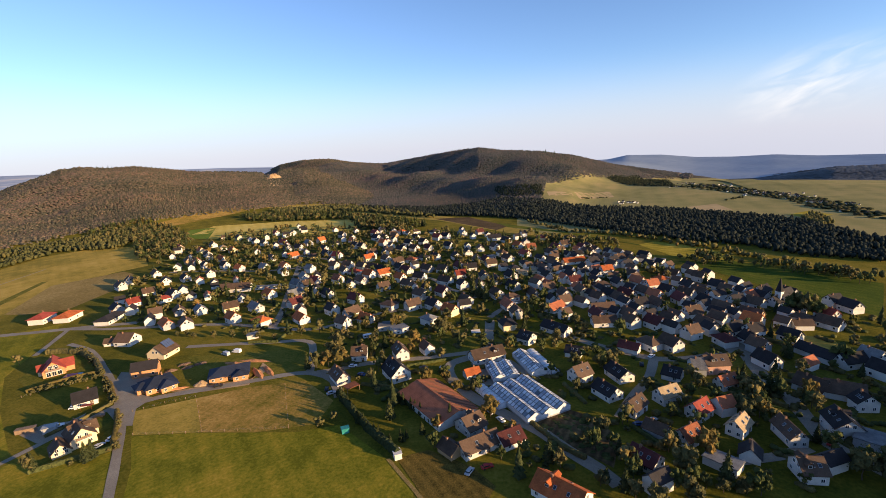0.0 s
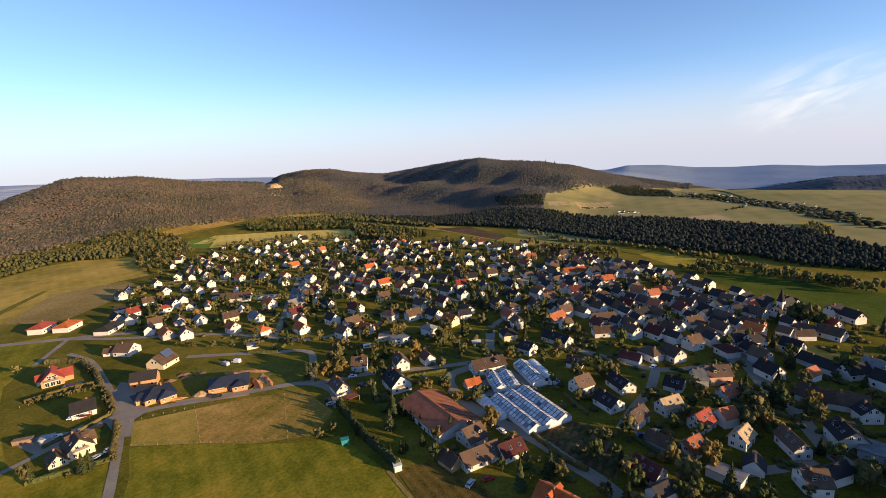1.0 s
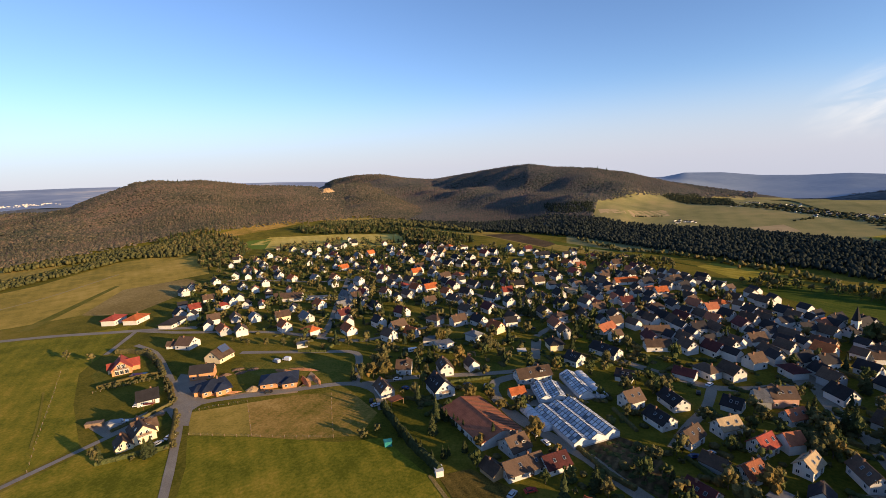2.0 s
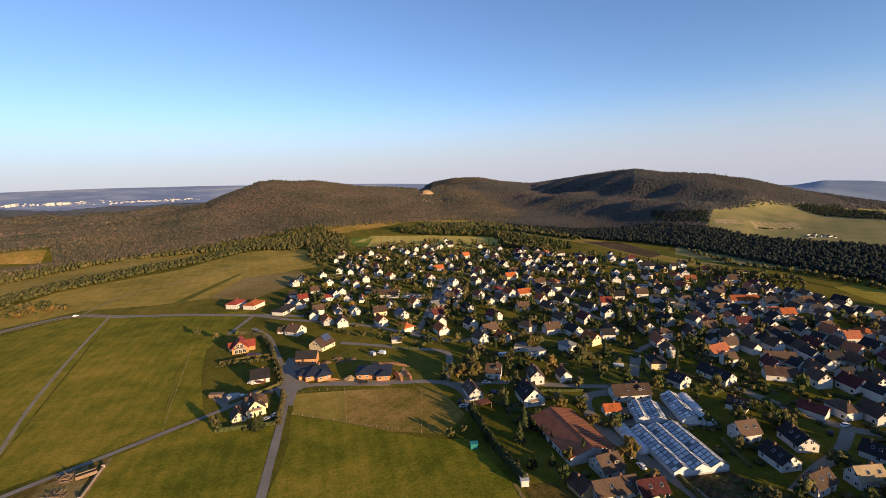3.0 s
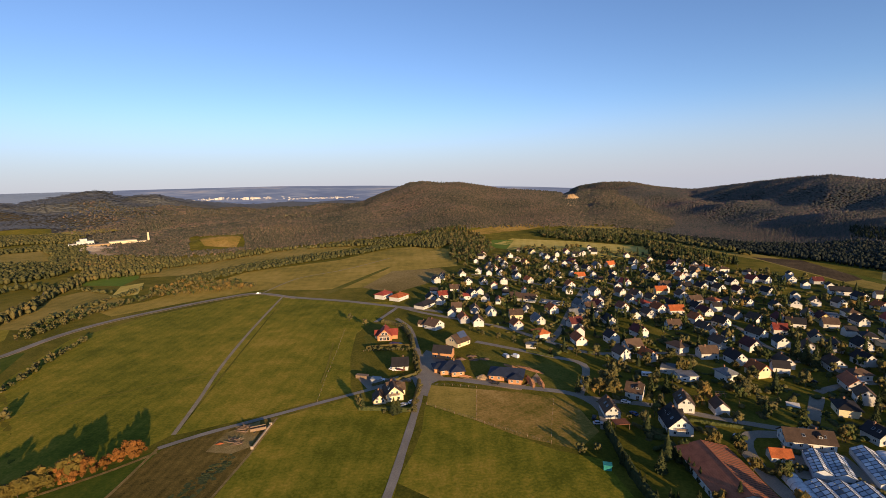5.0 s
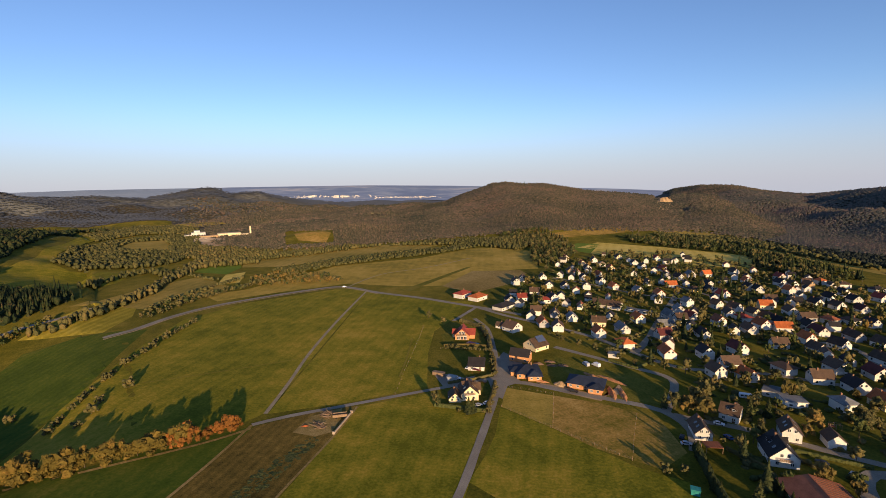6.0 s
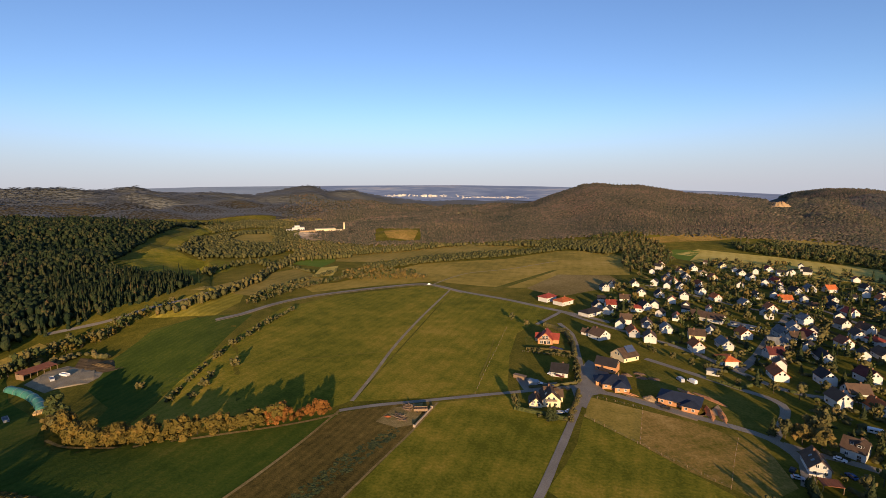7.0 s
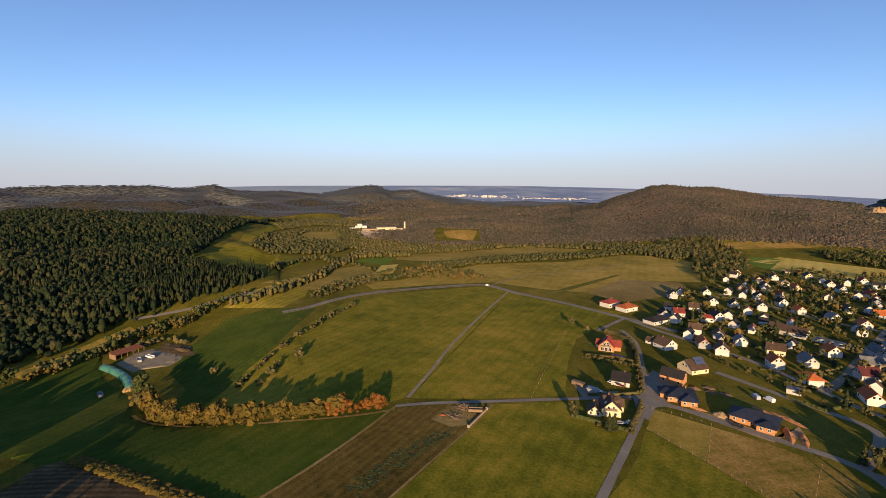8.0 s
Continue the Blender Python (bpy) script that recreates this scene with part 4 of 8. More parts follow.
HOUSES_F = [
    (-33.2, 261.6, 32, 9.2, 7.0, 3.0, 'f', 'grey', 'white', 'shed'),
    (183.6, 237.7, 173, 9.4, 6.0, 3.0, 'e', 'brown', 'white', 'shed'),
    (135.4, 140.7, 133, 7.5, 9.0, 3.5, 'f', 'grey', 'grey', 'shed'),
    (37.8, 237.6, 134, 7.5, 7.6, 3.6, 'e', 'dark', 'white', 'house'),
    (56.2, 249.3, 130, 16.0, 7.6, 3.1, 'e', 'dark', 'white', 'house'),
    (58.2, 219.1, 151, 7.5, 6.6, 2.7, 'e', 'dark', 'white', 'house'),
    (86.2, 220.7, 141, 9.6, 6.0, 2.8, 'e', 'wine', 'white', 'shed'),
    (-4.0, 146.9, 130, 7.5, 6.0, 2.4, 'e', 'brown', 'tan', 'shed'),
    (67.8, 167.8, 103, 5, 5.0, 2.2, 'e', 'brown', 'white', 'garage'),
]
HOUSES_G = [
    (70.3, 152.7, 130, 7.8, 6.0, 2.4, 'e', 'brown', 'grey', 'shed'),
    (93.9, 137.1, 56, 6.0, 6, 2.4, 'g', 'dark', 'white', 'garage'),
    (-176.5, 367.8, 5, 23.5, 9.0, 3.2, 'e', 'brown', 'white', 'school'),
    (-157.1, 368.9, 1, 8.3, 4.0, 2.6, 'f', 'grey', 'white', 'shed'),
    (-145.6, 369.2, 5, 12.2, 4.0, 2.6, 'f', 'grey', 'white', 'shed'),
    (-121.5, 264.1, 25, 6.3, 5.0, 2.4, 'f', 'grey', 'white', 'carport'),
    (48.4, 519.4, 8, 14.7, 8.4, 3.6, 'e', 'dark', 'white', 'house'),
    (35.7, 432.0, 11, 10.0, 6.6, 2.7, 'f', 'grey', 'white', 'house'),
    (61.8, 373.6, 16, 15.0, 8.0, 3.2, 'f', 'tan', 'cream', 'shed'),
]
HOUSES_H = [
    (138.8, 355.5, 151, 10.2, 8.0, 3.0, 'f', 'grey', 'white', 'shed'),
    (173.1, 385.5, 142, 8.8, 8.0, 3.0, 'f', 'grey', 'white', 'shed'),
    (91.4, 278.5, 3, 14.4, 7.6, 2.9, 'e', 'brown', 'white', 'house'),
    (85.0, 256.1, 179, 13.3, 7.6, 3.1, 'e', 'brown', 'white', 'house'),
    (105.2, 398.7, 10, 19.0, 7.6, 2.7, 'e', 'orange', 'white', 'house'),
    (63.4, 284.5, 39, 12.8, 7.6, 2.7, 'e', 'clay', 'white', 'house'),
    (-41.2, 267.8, 3, 10.0, 8.0, 3.0, 'f', 'grey', 'white', 'shed'),
]
# rows of village houses: place, bearing of the ridge, roof
ROW_A = [
    (-247, 327, 141, 'dark'), (-288, 391, 141, 'brown'), (-292, 409, 123, 'dark'), (-282, 432, 139, 'brown'), (-254, 401, 125, 'dark'),
    (-241, 409, 136, 'dark'), (-249, 368, 38, 'brown'), (-223, 358, 146, 'dark'), (-244, 341, 53, 'red'), (-224, 347, 48, 'red'),
    (-208, 310, 32, 'brown'), (-194, 315, 127, 'brown'), (-179, 315, 130, 'grey'), (-188, 289, 136, 'orange'), (-174, 287, 127, 'brown'),
    (-146, 293, 140, 'orange'), (-124, 285, 145, 'orange'), (-99, 287, 131, 'orange'), (-158, 316, 36, 'brown'), (-139, 314, 137, 'grey'),
    (-141, 345, 140, 'orange'), (-120, 342, 41, 'grey'), (-127, 369, 140, 'grey'), (-117, 363, 44, 'brown'), (-127, 389, 123, 'grey'),
    (-130, 417, 144, 'grey'), (-113, 319, 52, 'wine'),
]
ROW_B = [
    (-276, 479, 134, 'brown'), (-331, 561, 138, 'red'), (-266, 477, 125, 'clay'), (-292, 536, 131, 'orange'), (-243, 484, 142, 'orange'),
    (-250, 526, 132, 'orange'), (-272, 512, 133, 'brown'), (-271, 546, 127, 'tan'), (-293, 568, 131, 'brown'), (-280, 611, 136, 'brown'),
    (-224, 450, 143, 'dark'), (-247, 457, 130, 'dark'), (-223, 419, 124, 'brown'), (-204, 437, 146, 'orange'), (-180, 437, 143, 'grey'),
    (-159, 433, 133, 'orange'), (-166, 480, 45, 'orange'), (-187, 477, 125, 'brown'), (-173, 523, 147, 'dark'), (-187, 526, 125, 'dark'),
    (-157, 560, 54, 'orange'), (-169, 547, 134, 'grey'), (-203, 562, 144, 'red'), (-238, 632, 134, 'red'), (-227, 561, 141, 'brown'),
    (-245, 580, 130, 'brown'), (-143, 475, 53, 'brown'), (-132, 485, 127, 'dark'),
]
ROW_C = [
    (-139, 506, 127, 'dark'), (-138, 591, 136, 'brown'), (-117, 550, 124, 'orange'), (-107, 516, 131, 'dark'), (-133, 537, 40, 'dark'),
    (-117, 469, 144, 'red'), (-97, 426, 148, 'brown'), (-110, 425, 147, 'brown'), (-96, 406, 122, 'brown'), (-99, 511, 129, 'dark'),
    (-85, 400, 143, 'red'), (-82, 415, 143, 'brown'), (-71, 387, 139, 'orange'), (-73, 413, 144, 'brown'), (-90, 559, 140, 'dark'),
    (-96, 591, 135, 'red'), (-63, 441, 126, 'brown'), (-65, 406, 146, 'dark'), (-77, 523, 141, 'orange'), (-80, 560, 126, 'brown'),
    (-62, 589, 137, 'orange'), (-41, 546, 133, 'dark'), (-47, 516, 139, 'dark'), (-44, 584, 36, 'brown'), (-16, 539, 139, 'red'),
    (-20, 581, 50, 'dark'),
]
ROW_D = [
    (-51, 430, 44, 'brown'), (-47, 406, 125, 'dark'), (-39, 485, 136, 'brown'), (-53, 485, 138, 'dark'), (-38, 433, 145, 'clay'),
    (-27, 440, 144, 'dark'), (-16, 442, 136, 'dark'), (-24, 484, 130, 'wine'), (-3, 490, 137, 'dark'), (4, 438, 108, 'dark'),
    (-40, 396, 132, 'wine'), (-22, 398, 134, 'brown'), (-59, 390, 35, 'orange'), (-54, 349, 35, 'brown'), (-43, 370, 138, 'orange'),
    (-36, 354, 137, 'brown'), (-27, 371, 147, 'dark'), (-6, 357, 140, 'brown'), (-8, 328, 129, 'wine'), (-24, 324, 135, 'brown'),
    (-14, 300, 130, 'dark'), (-28, 301, 33, 'brown'), (-44, 304, 147, 'brown'), (-70, 321, 143, 'wine'), (-94, 338, 128, 'dark'),
]
ROW_E = [
    (-67, 291, 45, 'brown'), (-56, 280, 141, 'orange'), (-16, 272, 135, 'grey'), (-3, 287, 135, 'orange'), (8, 307, 120, 'brown'),
    (23, 422, 97, 'brown'), (31, 416, 106, 'wine'), (34, 404, 16, 'brown'), (6, 401, 118, 'wine'), (15, 394, 7, 'dark'),
    (25, 366, 100, 'dark'), (6, 370, 18, 'red'), (-8, 391, 137, 'brown'), (60, 503, 122, 'dark'), (44, 470, 119, 'brown'),
    (48, 441, 115, 'brown'), (68, 472, 120, 'orange'), (69, 434, 117, 'red'), (78, 484, 97, 'dark'), (46, 361, 114, 'dark'),
    (51, 380, 101, 'dark'), (44, 333, 122, 'dark'), (30, 316, 111, 'brown'),
]
ROW_F = [
    (39, 308, 26, 'brown'), (55, 312, 99, 'brown'), (35, 292, 108, 'clay'), (38, 276, 98, 'brown'), (30, 259, 103, 'dark'),
    (65, 343, 116, 'clay'), (99, 508, 108, 'red'), (128, 500, 12, 'dark'), (113, 420, 13, 'dark'), (126, 421, 116, 'brown'),
    (125, 445, 112, 'wine'), (134, 431, 100, 'brown'), (88, 379, 105, 'dark'), (87, 399, 121, 'brown'), (74, 391, 15, 'dark'),
    (74, 357, 105, 'dark'), (75, 378, 103, 'brown'), (91, 354, 117, 'dark'), (90, 339, 13, 'wine'), (67, 322, 26, 'brown'),
]
ROW_G = [
    (75, 308, 99, 'brown'), (88, 312, 99, 'brown'), (71, 292, 22, 'brown'), (94, 296, 120, 'brown'), (102, 263, 105, 'brown'),
    (111, 350, 98, 'dark'), (122, 364, 11, 'orange'), (132, 379, 115, 'brown'), (143, 377, 31, 'dark'), (143, 396, 25, 'brown'),
    (167, 401, 121, 'dark'), (160, 374, 107, 'dark'), (135, 345, 105, 'brown'), (163, 340, 122, 'brown'), (149, 328, 112, 'orange'),
    (107, 292, 107, 'brown'),
]
ROW_H = [
    (115, 280, 12, 'dark'), (115, 302, 114, 'wine'), (104, 304, 120, 'dark'), (128, 306, 109, 'brown'), (138, 317, 11, 'clay'),
    (142, 303, 120, 'dark'), (161, 312, 100, 'dark'), (178, 330, 114, 'brown'), (178, 297, 117, 'brown'), (143, 286, 99, 'wine'),
    (130, 294, 122, 'clay'), (179, 309, 115, 'dark'), (138, 262, 12, 'brown'), (120, 252, 113, 'brown'), (111, 249, 115, 'wine'),
    (137, 245, 102, 'brown'), (148, 252, 116, 'brown'), (172, 276, 13, 'dark'), (159, 268, 114, 'brown'),
]
ROW_I = [
    (163, 246, 122, 'orange'), (154, 231, 9, 'dark'), (147, 222, 98, 'dark'), (145, 213, 110, 'brown'), (140, 199, 103, 'dark'),
    (195, 273, 19, 'dark'), (210, 286, 110, 'dark'), (199, 294, 29, 'dark'), (190, 246, 120, 'brown'), (205, 248, 102, 'red'),
    (198, 237, 114, 'brown'), (224, 268, 13, 'dark'), (226, 258, 99, 'dark'), (174, 195, 9, 'dark'), (184, 196, 108, 'grey'),
    (178, 184, 108, 'dark'), (135, 223, 100, 'wine'), (146, 236, 27, 'dark'), (168, 255, 123, 'brown'), (156, 281, 101, 'dark'),
    (161, 297, 104, 'brown'),
]
ROW_J = [
    (-82, 474, 34, 'brown'), (-68, 561, 147, 'brown'), (-31, 518, 129, 'dark'), (-6, 544, 140, 'dark'), (14, 556, 120, 'grey'),
    (35, 561, 27, 'wine'), (-65, 478, 39, 'dark'), (-81, 449, 33, 'orange'), (-115, 378, 147, 'red'), (-95, 375, 140, 'clay'),
    (-75, 371, 130, 'brown'), (16, 451, 101, 'dark'), (29, 468, 98, 'brown'), (51, 421, 116, 'brown'), (79, 461, 10, 'clay'),
    (103, 456, 113, 'wine'), (114, 466, 12, 'brown'), (93, 434, 118, 'brown'), (106, 370, 99, 'dark'), (119, 390, 25, 'dark'),
    (132, 327, 118, 'clay'), (119, 329, 103, 'dark'), (105, 325, 8, 'brown'), (63, 398, 101, 'dark'),
]
ROW_K = [
    (85, 267, 97, 'wine'), (126, 280, 102, 'brown'), (151, 295, 120, 'brown'), (183, 282, 28, 'clay'), (181, 272, 117, 'brown'),
    (196, 260, 114, 'dark'), (123, 233, 20, 'brown'), (107, 221, 110, 'brown'), (97, 223, 117, 'brown'), (168, 224, 117, 'dark'),
    (99, 252, 111, 'brown'), (33, 352, 97, 'dark'), (20, 340, 102, 'brown'), (7, 342, 113, 'dark'), (-82, 300, 136, 'dark'),
    (-69, 274, 142, 'brown'),
]


# ---- builders for houses ----
def gable_wall(L, W, h, rise):
    bm = bmesh.new()
    x, y = L / 2, W / 2
    pts = [(-x, -y, -0.3), (x, -y, -0.3), (x, y, -0.3), (-x, y, -0.3), (-x, -y, h), (x, -y, h), (x, y, h), (-x, y, h), (-x, 0, h + rise), (x, 0, h + rise)]
    v = [bm.verts.new(p) for p in pts]
    for f in ((0, 1, 5, 4), (2, 3, 7, 6), (1, 2, 6, 9, 5), (3, 0, 4, 8, 7), (4, 5, 9, 8), (6, 7, 8, 9), (0, 3, 2, 1)):
        bm.faces.new([v[i] for i in f])
    return bm


def gable_roof(L, W, h, rise, over=0.55, thick=0.24):
    """Two tiled slopes with thickness, eaves and verges, and a ridge cap."""
    bm = bmesh.new()
    x, y = L / 2 + over * 0.8, W / 2
    sl = rise / y
    ye, ze = y + over, h - over * sl
    for s in (1, -1):
        a = [(-x, s * ye, ze), (x, s * ye, ze), (x, 0, h + rise), (-x, 0, h + rise)]
        lo, hi = [bm.verts.new(p) for p in a], [bm.verts.new((p[0], p[1], p[2] + thick)) for p in a]
        for f in ((0, 1, 2, 3),):
            bm.faces.new([lo[i] for i in (f[::-1] if s > 0 else f)])
            bm.faces.new([hi[i] for i in (f if s > 0 else f[::-1])])
        for i in range(4):
            j = (i + 1) % 4
            bm.faces.new((lo[i], lo[j], hi[j], hi[i]))
    box(bm, -x, x, -0.16, 0.16, h + rise + thick - 0.06, h + rise + thick + 0.1)
    bmesh.ops.recalc_face_normals(bm, faces=bm.faces[:])
    return bm


def hip_roof(L, W, h, rise, over=0.8, thick=0.2):
    bm = bmesh.new()
    x, y = L / 2 + over, W / 2 + over
    rx = max(0.4, L / 2 - W / 2 + 0.3)
    for dz in (0, thick):
        v = [bm.verts.new(p) for p in ((-x, -y, h - 0.1 + dz), (x, -y, h - 0.1 + dz), (x, y, h - 0.1 + dz), (-x, y, h - 0.1 + dz), (-rx, 0, h + rise + dz), (rx, 0, h + rise + dz))]
        for f in ((0, 1, 5, 4), (1, 2, 5), (2, 3, 4, 5), (3, 0, 4)):
            bm.faces.new([v[i] for i in f])
        if dz:
            for i in range(4):
                j = (i + 1) % 4
                bm.faces.new((low[i], low[j], v[j], v[i]))
        low = v
    bmesh.ops.recalc_face_normals(bm, faces=bm.faces[:])
    return bm


def flat_roof(L, W, h, over=0.3):
    bm = bmesh.new()
    box(bm, -L / 2 - over, L / 2 + over, -W / 2 - over, W / 2 + over, h, h + 0.25)
    box(bm, -L / 2 - over + 0.2, L / 2 + over - 0.2, -W / 2 - over + 0.2, W / 2 + over - 0.2, h + 0.25, h + 0.3)
    return bm


def box_wall(L, W, h):
    bm = bmesh.new()
    box(bm, -L / 2, L / 2, -W / 2, W / 2, -0.3, h)
    return bm


def frame_mesh(w, h):
    """A window's frame, standing proud of the wall: four bars and a mullion."""
    bm = bmesh.new()
    t = 0.1
    for x0, x1, z0, z1 in ((-w / 2, w / 2, 0, t), (-w / 2, w / 2, h - t, h), (-w / 2, -w / 2 + t, t, h - t), (w / 2 - t, w / 2, t, h - t), (-0.04, 0.04, t, h - t)):
        box(bm, x0, x1, -0.07, 0.03, z0, z1)
    return solid(bm, "window", FRAME)


def pane_mesh(w, h):
    bm = bmesh.new()
    box(bm, -w / 2 + 0.08, w / 2 - 0.08, -0.035, 0.0, 0.08, h - 0.08)
    return solid(bm, "pane", PANE)


def window_mesh(w, h):
    """A small window in one piece: glass set in its frame."""
    bm = bmesh.new()
    box(bm, -w / 2, w / 2, -0.05, 0.02, 0, h)
    box(bm, -w / 2 + 0.1, w / 2 - 0.1, -0.075, -0.045, 0.1, h - 0.1)
    me = solid(bm, "window", FRAME)
    me.materials.append(PANE)
    for p in me.polygons:
        p.material_index = 1 if p.index >= 6 else 0
    return me


SHARED = {}


def shared(key, make):
    if key not in SHARED:
        SHARED[key] = make()
    return SHARED[key]


def add_window(house, x, y, z, turn, w=1.2, h=1.3, pane=True):
    """turn: the way that the window looks, degrees from -y."""
    make = frame_mesh if pane else window_mesh
    fr = place("window", shared((pane, "window", w, h), lambda: make(w, h)), house, m=pose(x, y, z, 0, 0, turn))
    if pane:
        place("pane", shared(("p", w, h), lambda: pane_mesh(w, h)), fr)
    return fr


def chimney_mesh():
    bm = bmesh.new()
    box(bm, -0.32, 0.32, -0.32, 0.32, -1.2, 1.1)
    box(bm, -0.4, 0.4, -0.4, 0.4, 1.1, 1.22)
    box(bm, -0.2, 0.2, -0.2, 0.2, 1.22, 1.4)
    return solid(bm, "chimney", CHIMNEY)


def skylight_mesh():
    bm = bmesh.new()
    box(bm, -0.5, 0.5, -0.65, 0.65, 0, 0.1)
    box(bm, -0.4, 0.4, -0.55, 0.55, 0.1, 0.13)
    me = solid(bm, "skylight", ALU)
    me.materials.append(PANE)
    for p in me.polygons:
        p.material_index = 1 if p.index >= 6 else 0
    return me


def door_mesh():
    bm = bmesh.new()
    box(bm, -0.5, 0.5, -0.06, 0.02, 0, 2.05)
    box(bm, -0.6, -0.5, -0.09, 0.02, 0, 2.15)
    box(bm, 0.5, 0.6, -0.09, 0.02, 0, 2.15)
    box(bm, -0.6, 0.6, -0.09, 0.02, 2.05, 2.15)
    return solid(bm, "door", DOOR)


def dormer_mesh(key):
    bm = bmesh.new()
    for p in (gable_roof(2.2, 2.2, 1.1, 0.7, 0.2, 0.12),):
        me = bpy.data.meshes.new("t")
        p.to_mesh(me)
        p.free()
        bm.from_mesh(me)
        bpy.data.meshes.remove(me)
    box(bm, -1.0, 1.0, -1.0, 1.0, -1.0, 1.1)
    return solid(bm, "dormer", ROOFS[key])


def house(L, W, h, form, roof, wall, kind, rise=None, rich=True, chimney=True):
    """One house at the origin, ridge along x. Returns its Empty."""
    root = new({"house": "house", "villa": "villa", "bungalow": "bungalow"}.get(kind, kind))
    rise = rise if rise is not None else {"e": 0.36, "g": 0.46, "h": 0.24, "G": 0.13}.get(form, 0) * W
    if form in "egG":
        part("wall", gable_wall(L, W, h, rise), WALLS[wall], root)
        part("roof", gable_roof(L, W, h, rise), ROOFS[roof], root)
    elif form == "h":
        part("wall", box_wall(L, W, h), WALLS[wall], root)
        part("roof", hip_roof(L, W, h, rise), ROOFS[roof], root)
    else:
        part("wall", box_wall(L, W, h), WALLS[wall], root)
        part("roof", flat_roof(L, W, h), ROOFS[roof], root)
    if chimney and form in "egh":
        place("chimney", shared("chimney", chimney_mesh), root, "brick chimney", pose(L * 0.18, W * 0.06, h + rise * 0.9))
    if rich and form in "eg" and kind == "house":
        slope = math.degrees(math.atan2(rise, W / 2))
        for sx, sy in ((-0.24, 1), (0.05, 1), (-0.12, -1), (0.3, -1)):
            place("skylight", shared("skylight", skylight_mesh), root, m=pose(sx * L, sy * W * 0.27, h + rise * 0.46 + 0.3) @ pose(0, 0, 0, -slope * sy, 0, 0))
        if W > 8.2:
            for sy in (1, -1):
                d = place("dormer", shared(("dormer", roof), lambda: dormer_mesh(roof)), root, m=pose(L * 0.2, sy * W * 0.24, h + rise * 0.38, 0, 0, 90 * sy))
                place("window", shared((False, "window", 1.2, 0.9), lambda: window_mesh(1.2, 0.9)), d, m=pose(1.03, 0, 0.1, 0, 0, 90))
    if kind in ("house", "villa", "bungalow", "annex"):
        floors = [0.9] + ([3.3] if h > 4.6 and rich else [])
        n = max(2, int(L / 3.2))
        for z in floors:
            for i in range(n):
                x = -L / 2 + (i + 0.5) * L / n
                for s in (1, -1):
                    if s < 0 and i == n // 2 and z < 1 and rich:
                        place("door", shared("door", door_mesh), root, "dark wooden front door", pose(x, -W / 2, 0))
                        continue
                    if not rich and i % 2:
                        continue
                    add_window(root, x, -s * W / 2, z, 0 if s > 0 else 180, pane=rich)
        if form in "eg":
            for s in (1, -1):
                for y, z in ((-1.1, h + 0.25), (1.1, h + 0.25), (-W * 0.25, 0.9), (W * 0.25, 0.9))[: 4 if rich else 2]:
                    if z > h and rise < 2.4:
                        continue
                    add_window(root, s * L / 2, y, z, 90 if s > 0 else -90, pane=rich)
    else:
        for i in range(max(1, int(L / 4))):
            add_window(root, -L / 2 + (i + 0.5) * L / max(1, int(L / 4)), -W / 2, 1.0, 0, 1.6, 0.9, pane=rich)
    return root


def put_house(row):
    x, y, turn, L, W, h, form, roof, wall, kind = row
    ob = house(L, W, h, form, roof, wall, kind, rich=math.hypot(x, y) < 260)
    BUILT[(x, y)] = ob
    HOUSE_AT.append((x, y, 0.5 * max(L, W)))
    ob.matrix_basis = pose(x, y, land1(x, y), 0, 0, turn)
    words = {"h": "hipped", "f": "flat", "G": "low-pitched"}.get(form, "gabled")
    return tagged(ob, "%s %s with a %s %s roof" % (WALL_WORDS[wall], kind, words, ROOF_WORDS[roof]), "building" if kind in ("hall", "barn", "school", "carport") else kind if kind != "annex" else "house")


for rows in (HOUSES_A, HOUSES_B, HOUSES_C, HOUSES_D, HOUSES_E, HOUSES_F, HOUSES_G, HOUSES_H):
    for row in rows:
        put_house(row)



def wing(root, x, y, turn, L, W, h, form, roof, wall, rise):
    """A wing of a house: its own walls and roof, set into the main body."""
    m = pose(x, y, 0, 0, 0, turn)
    for nm, bm, mat in (("wall", gable_wall(L, W, h, rise) if form == "g" else box_wall(L, W, h), WALLS[wall]), ("roof", gable_roof(L, W, h, rise) if form == "g" else hip_roof(L, W, h, rise), ROOFS[roof])):
        part(nm, bm, mat, root).matrix_basis = m


def balcony(root, x, y, z, turn, w, d):
    """A slab with a timber rail of posts and boards, standing out from the wall towards its own -y."""
    bm = bmesh.new()
    box(bm, -w / 2, w / 2, -d, 0, -0.16, 0)
    slab = part("balcony", bm, WALLS["white"], root)
    slab.matrix_basis = pose(x, y, z, 0, 0, turn)
    bm = bmesh.new()
    for i in range(7):
        box(bm, -w / 2 + i * (w - 0.1) / 6, -w / 2 + i * (w - 0.1) / 6 + 0.1, -d, -d + 0.08, 0, 0.95)
    box(bm, -w / 2, w / 2, -d - 0.02, -d + 0.1, 0.95, 1.05)
    for zz in (0.2, 0.5, 0.75):
        box(bm, -w / 2, w / 2, -d - 0.03, -d - 0.003, zz, zz + 0.16)
    part("railing", bm, TIMBER, slab)


def dormer(root, x, y, z, turn, roof):
    d = place("dormer", shared(("dormer", roof), lambda: dormer_mesh(roof)), root, m=pose(x, y, z, 0, 0, turn))
    place("window", shared((False, "window", 1.2, 0.9), lambda: window_mesh(1.2, 0.9)), d, m=pose(1.03, 0, 0.1, 0, 0, 90))


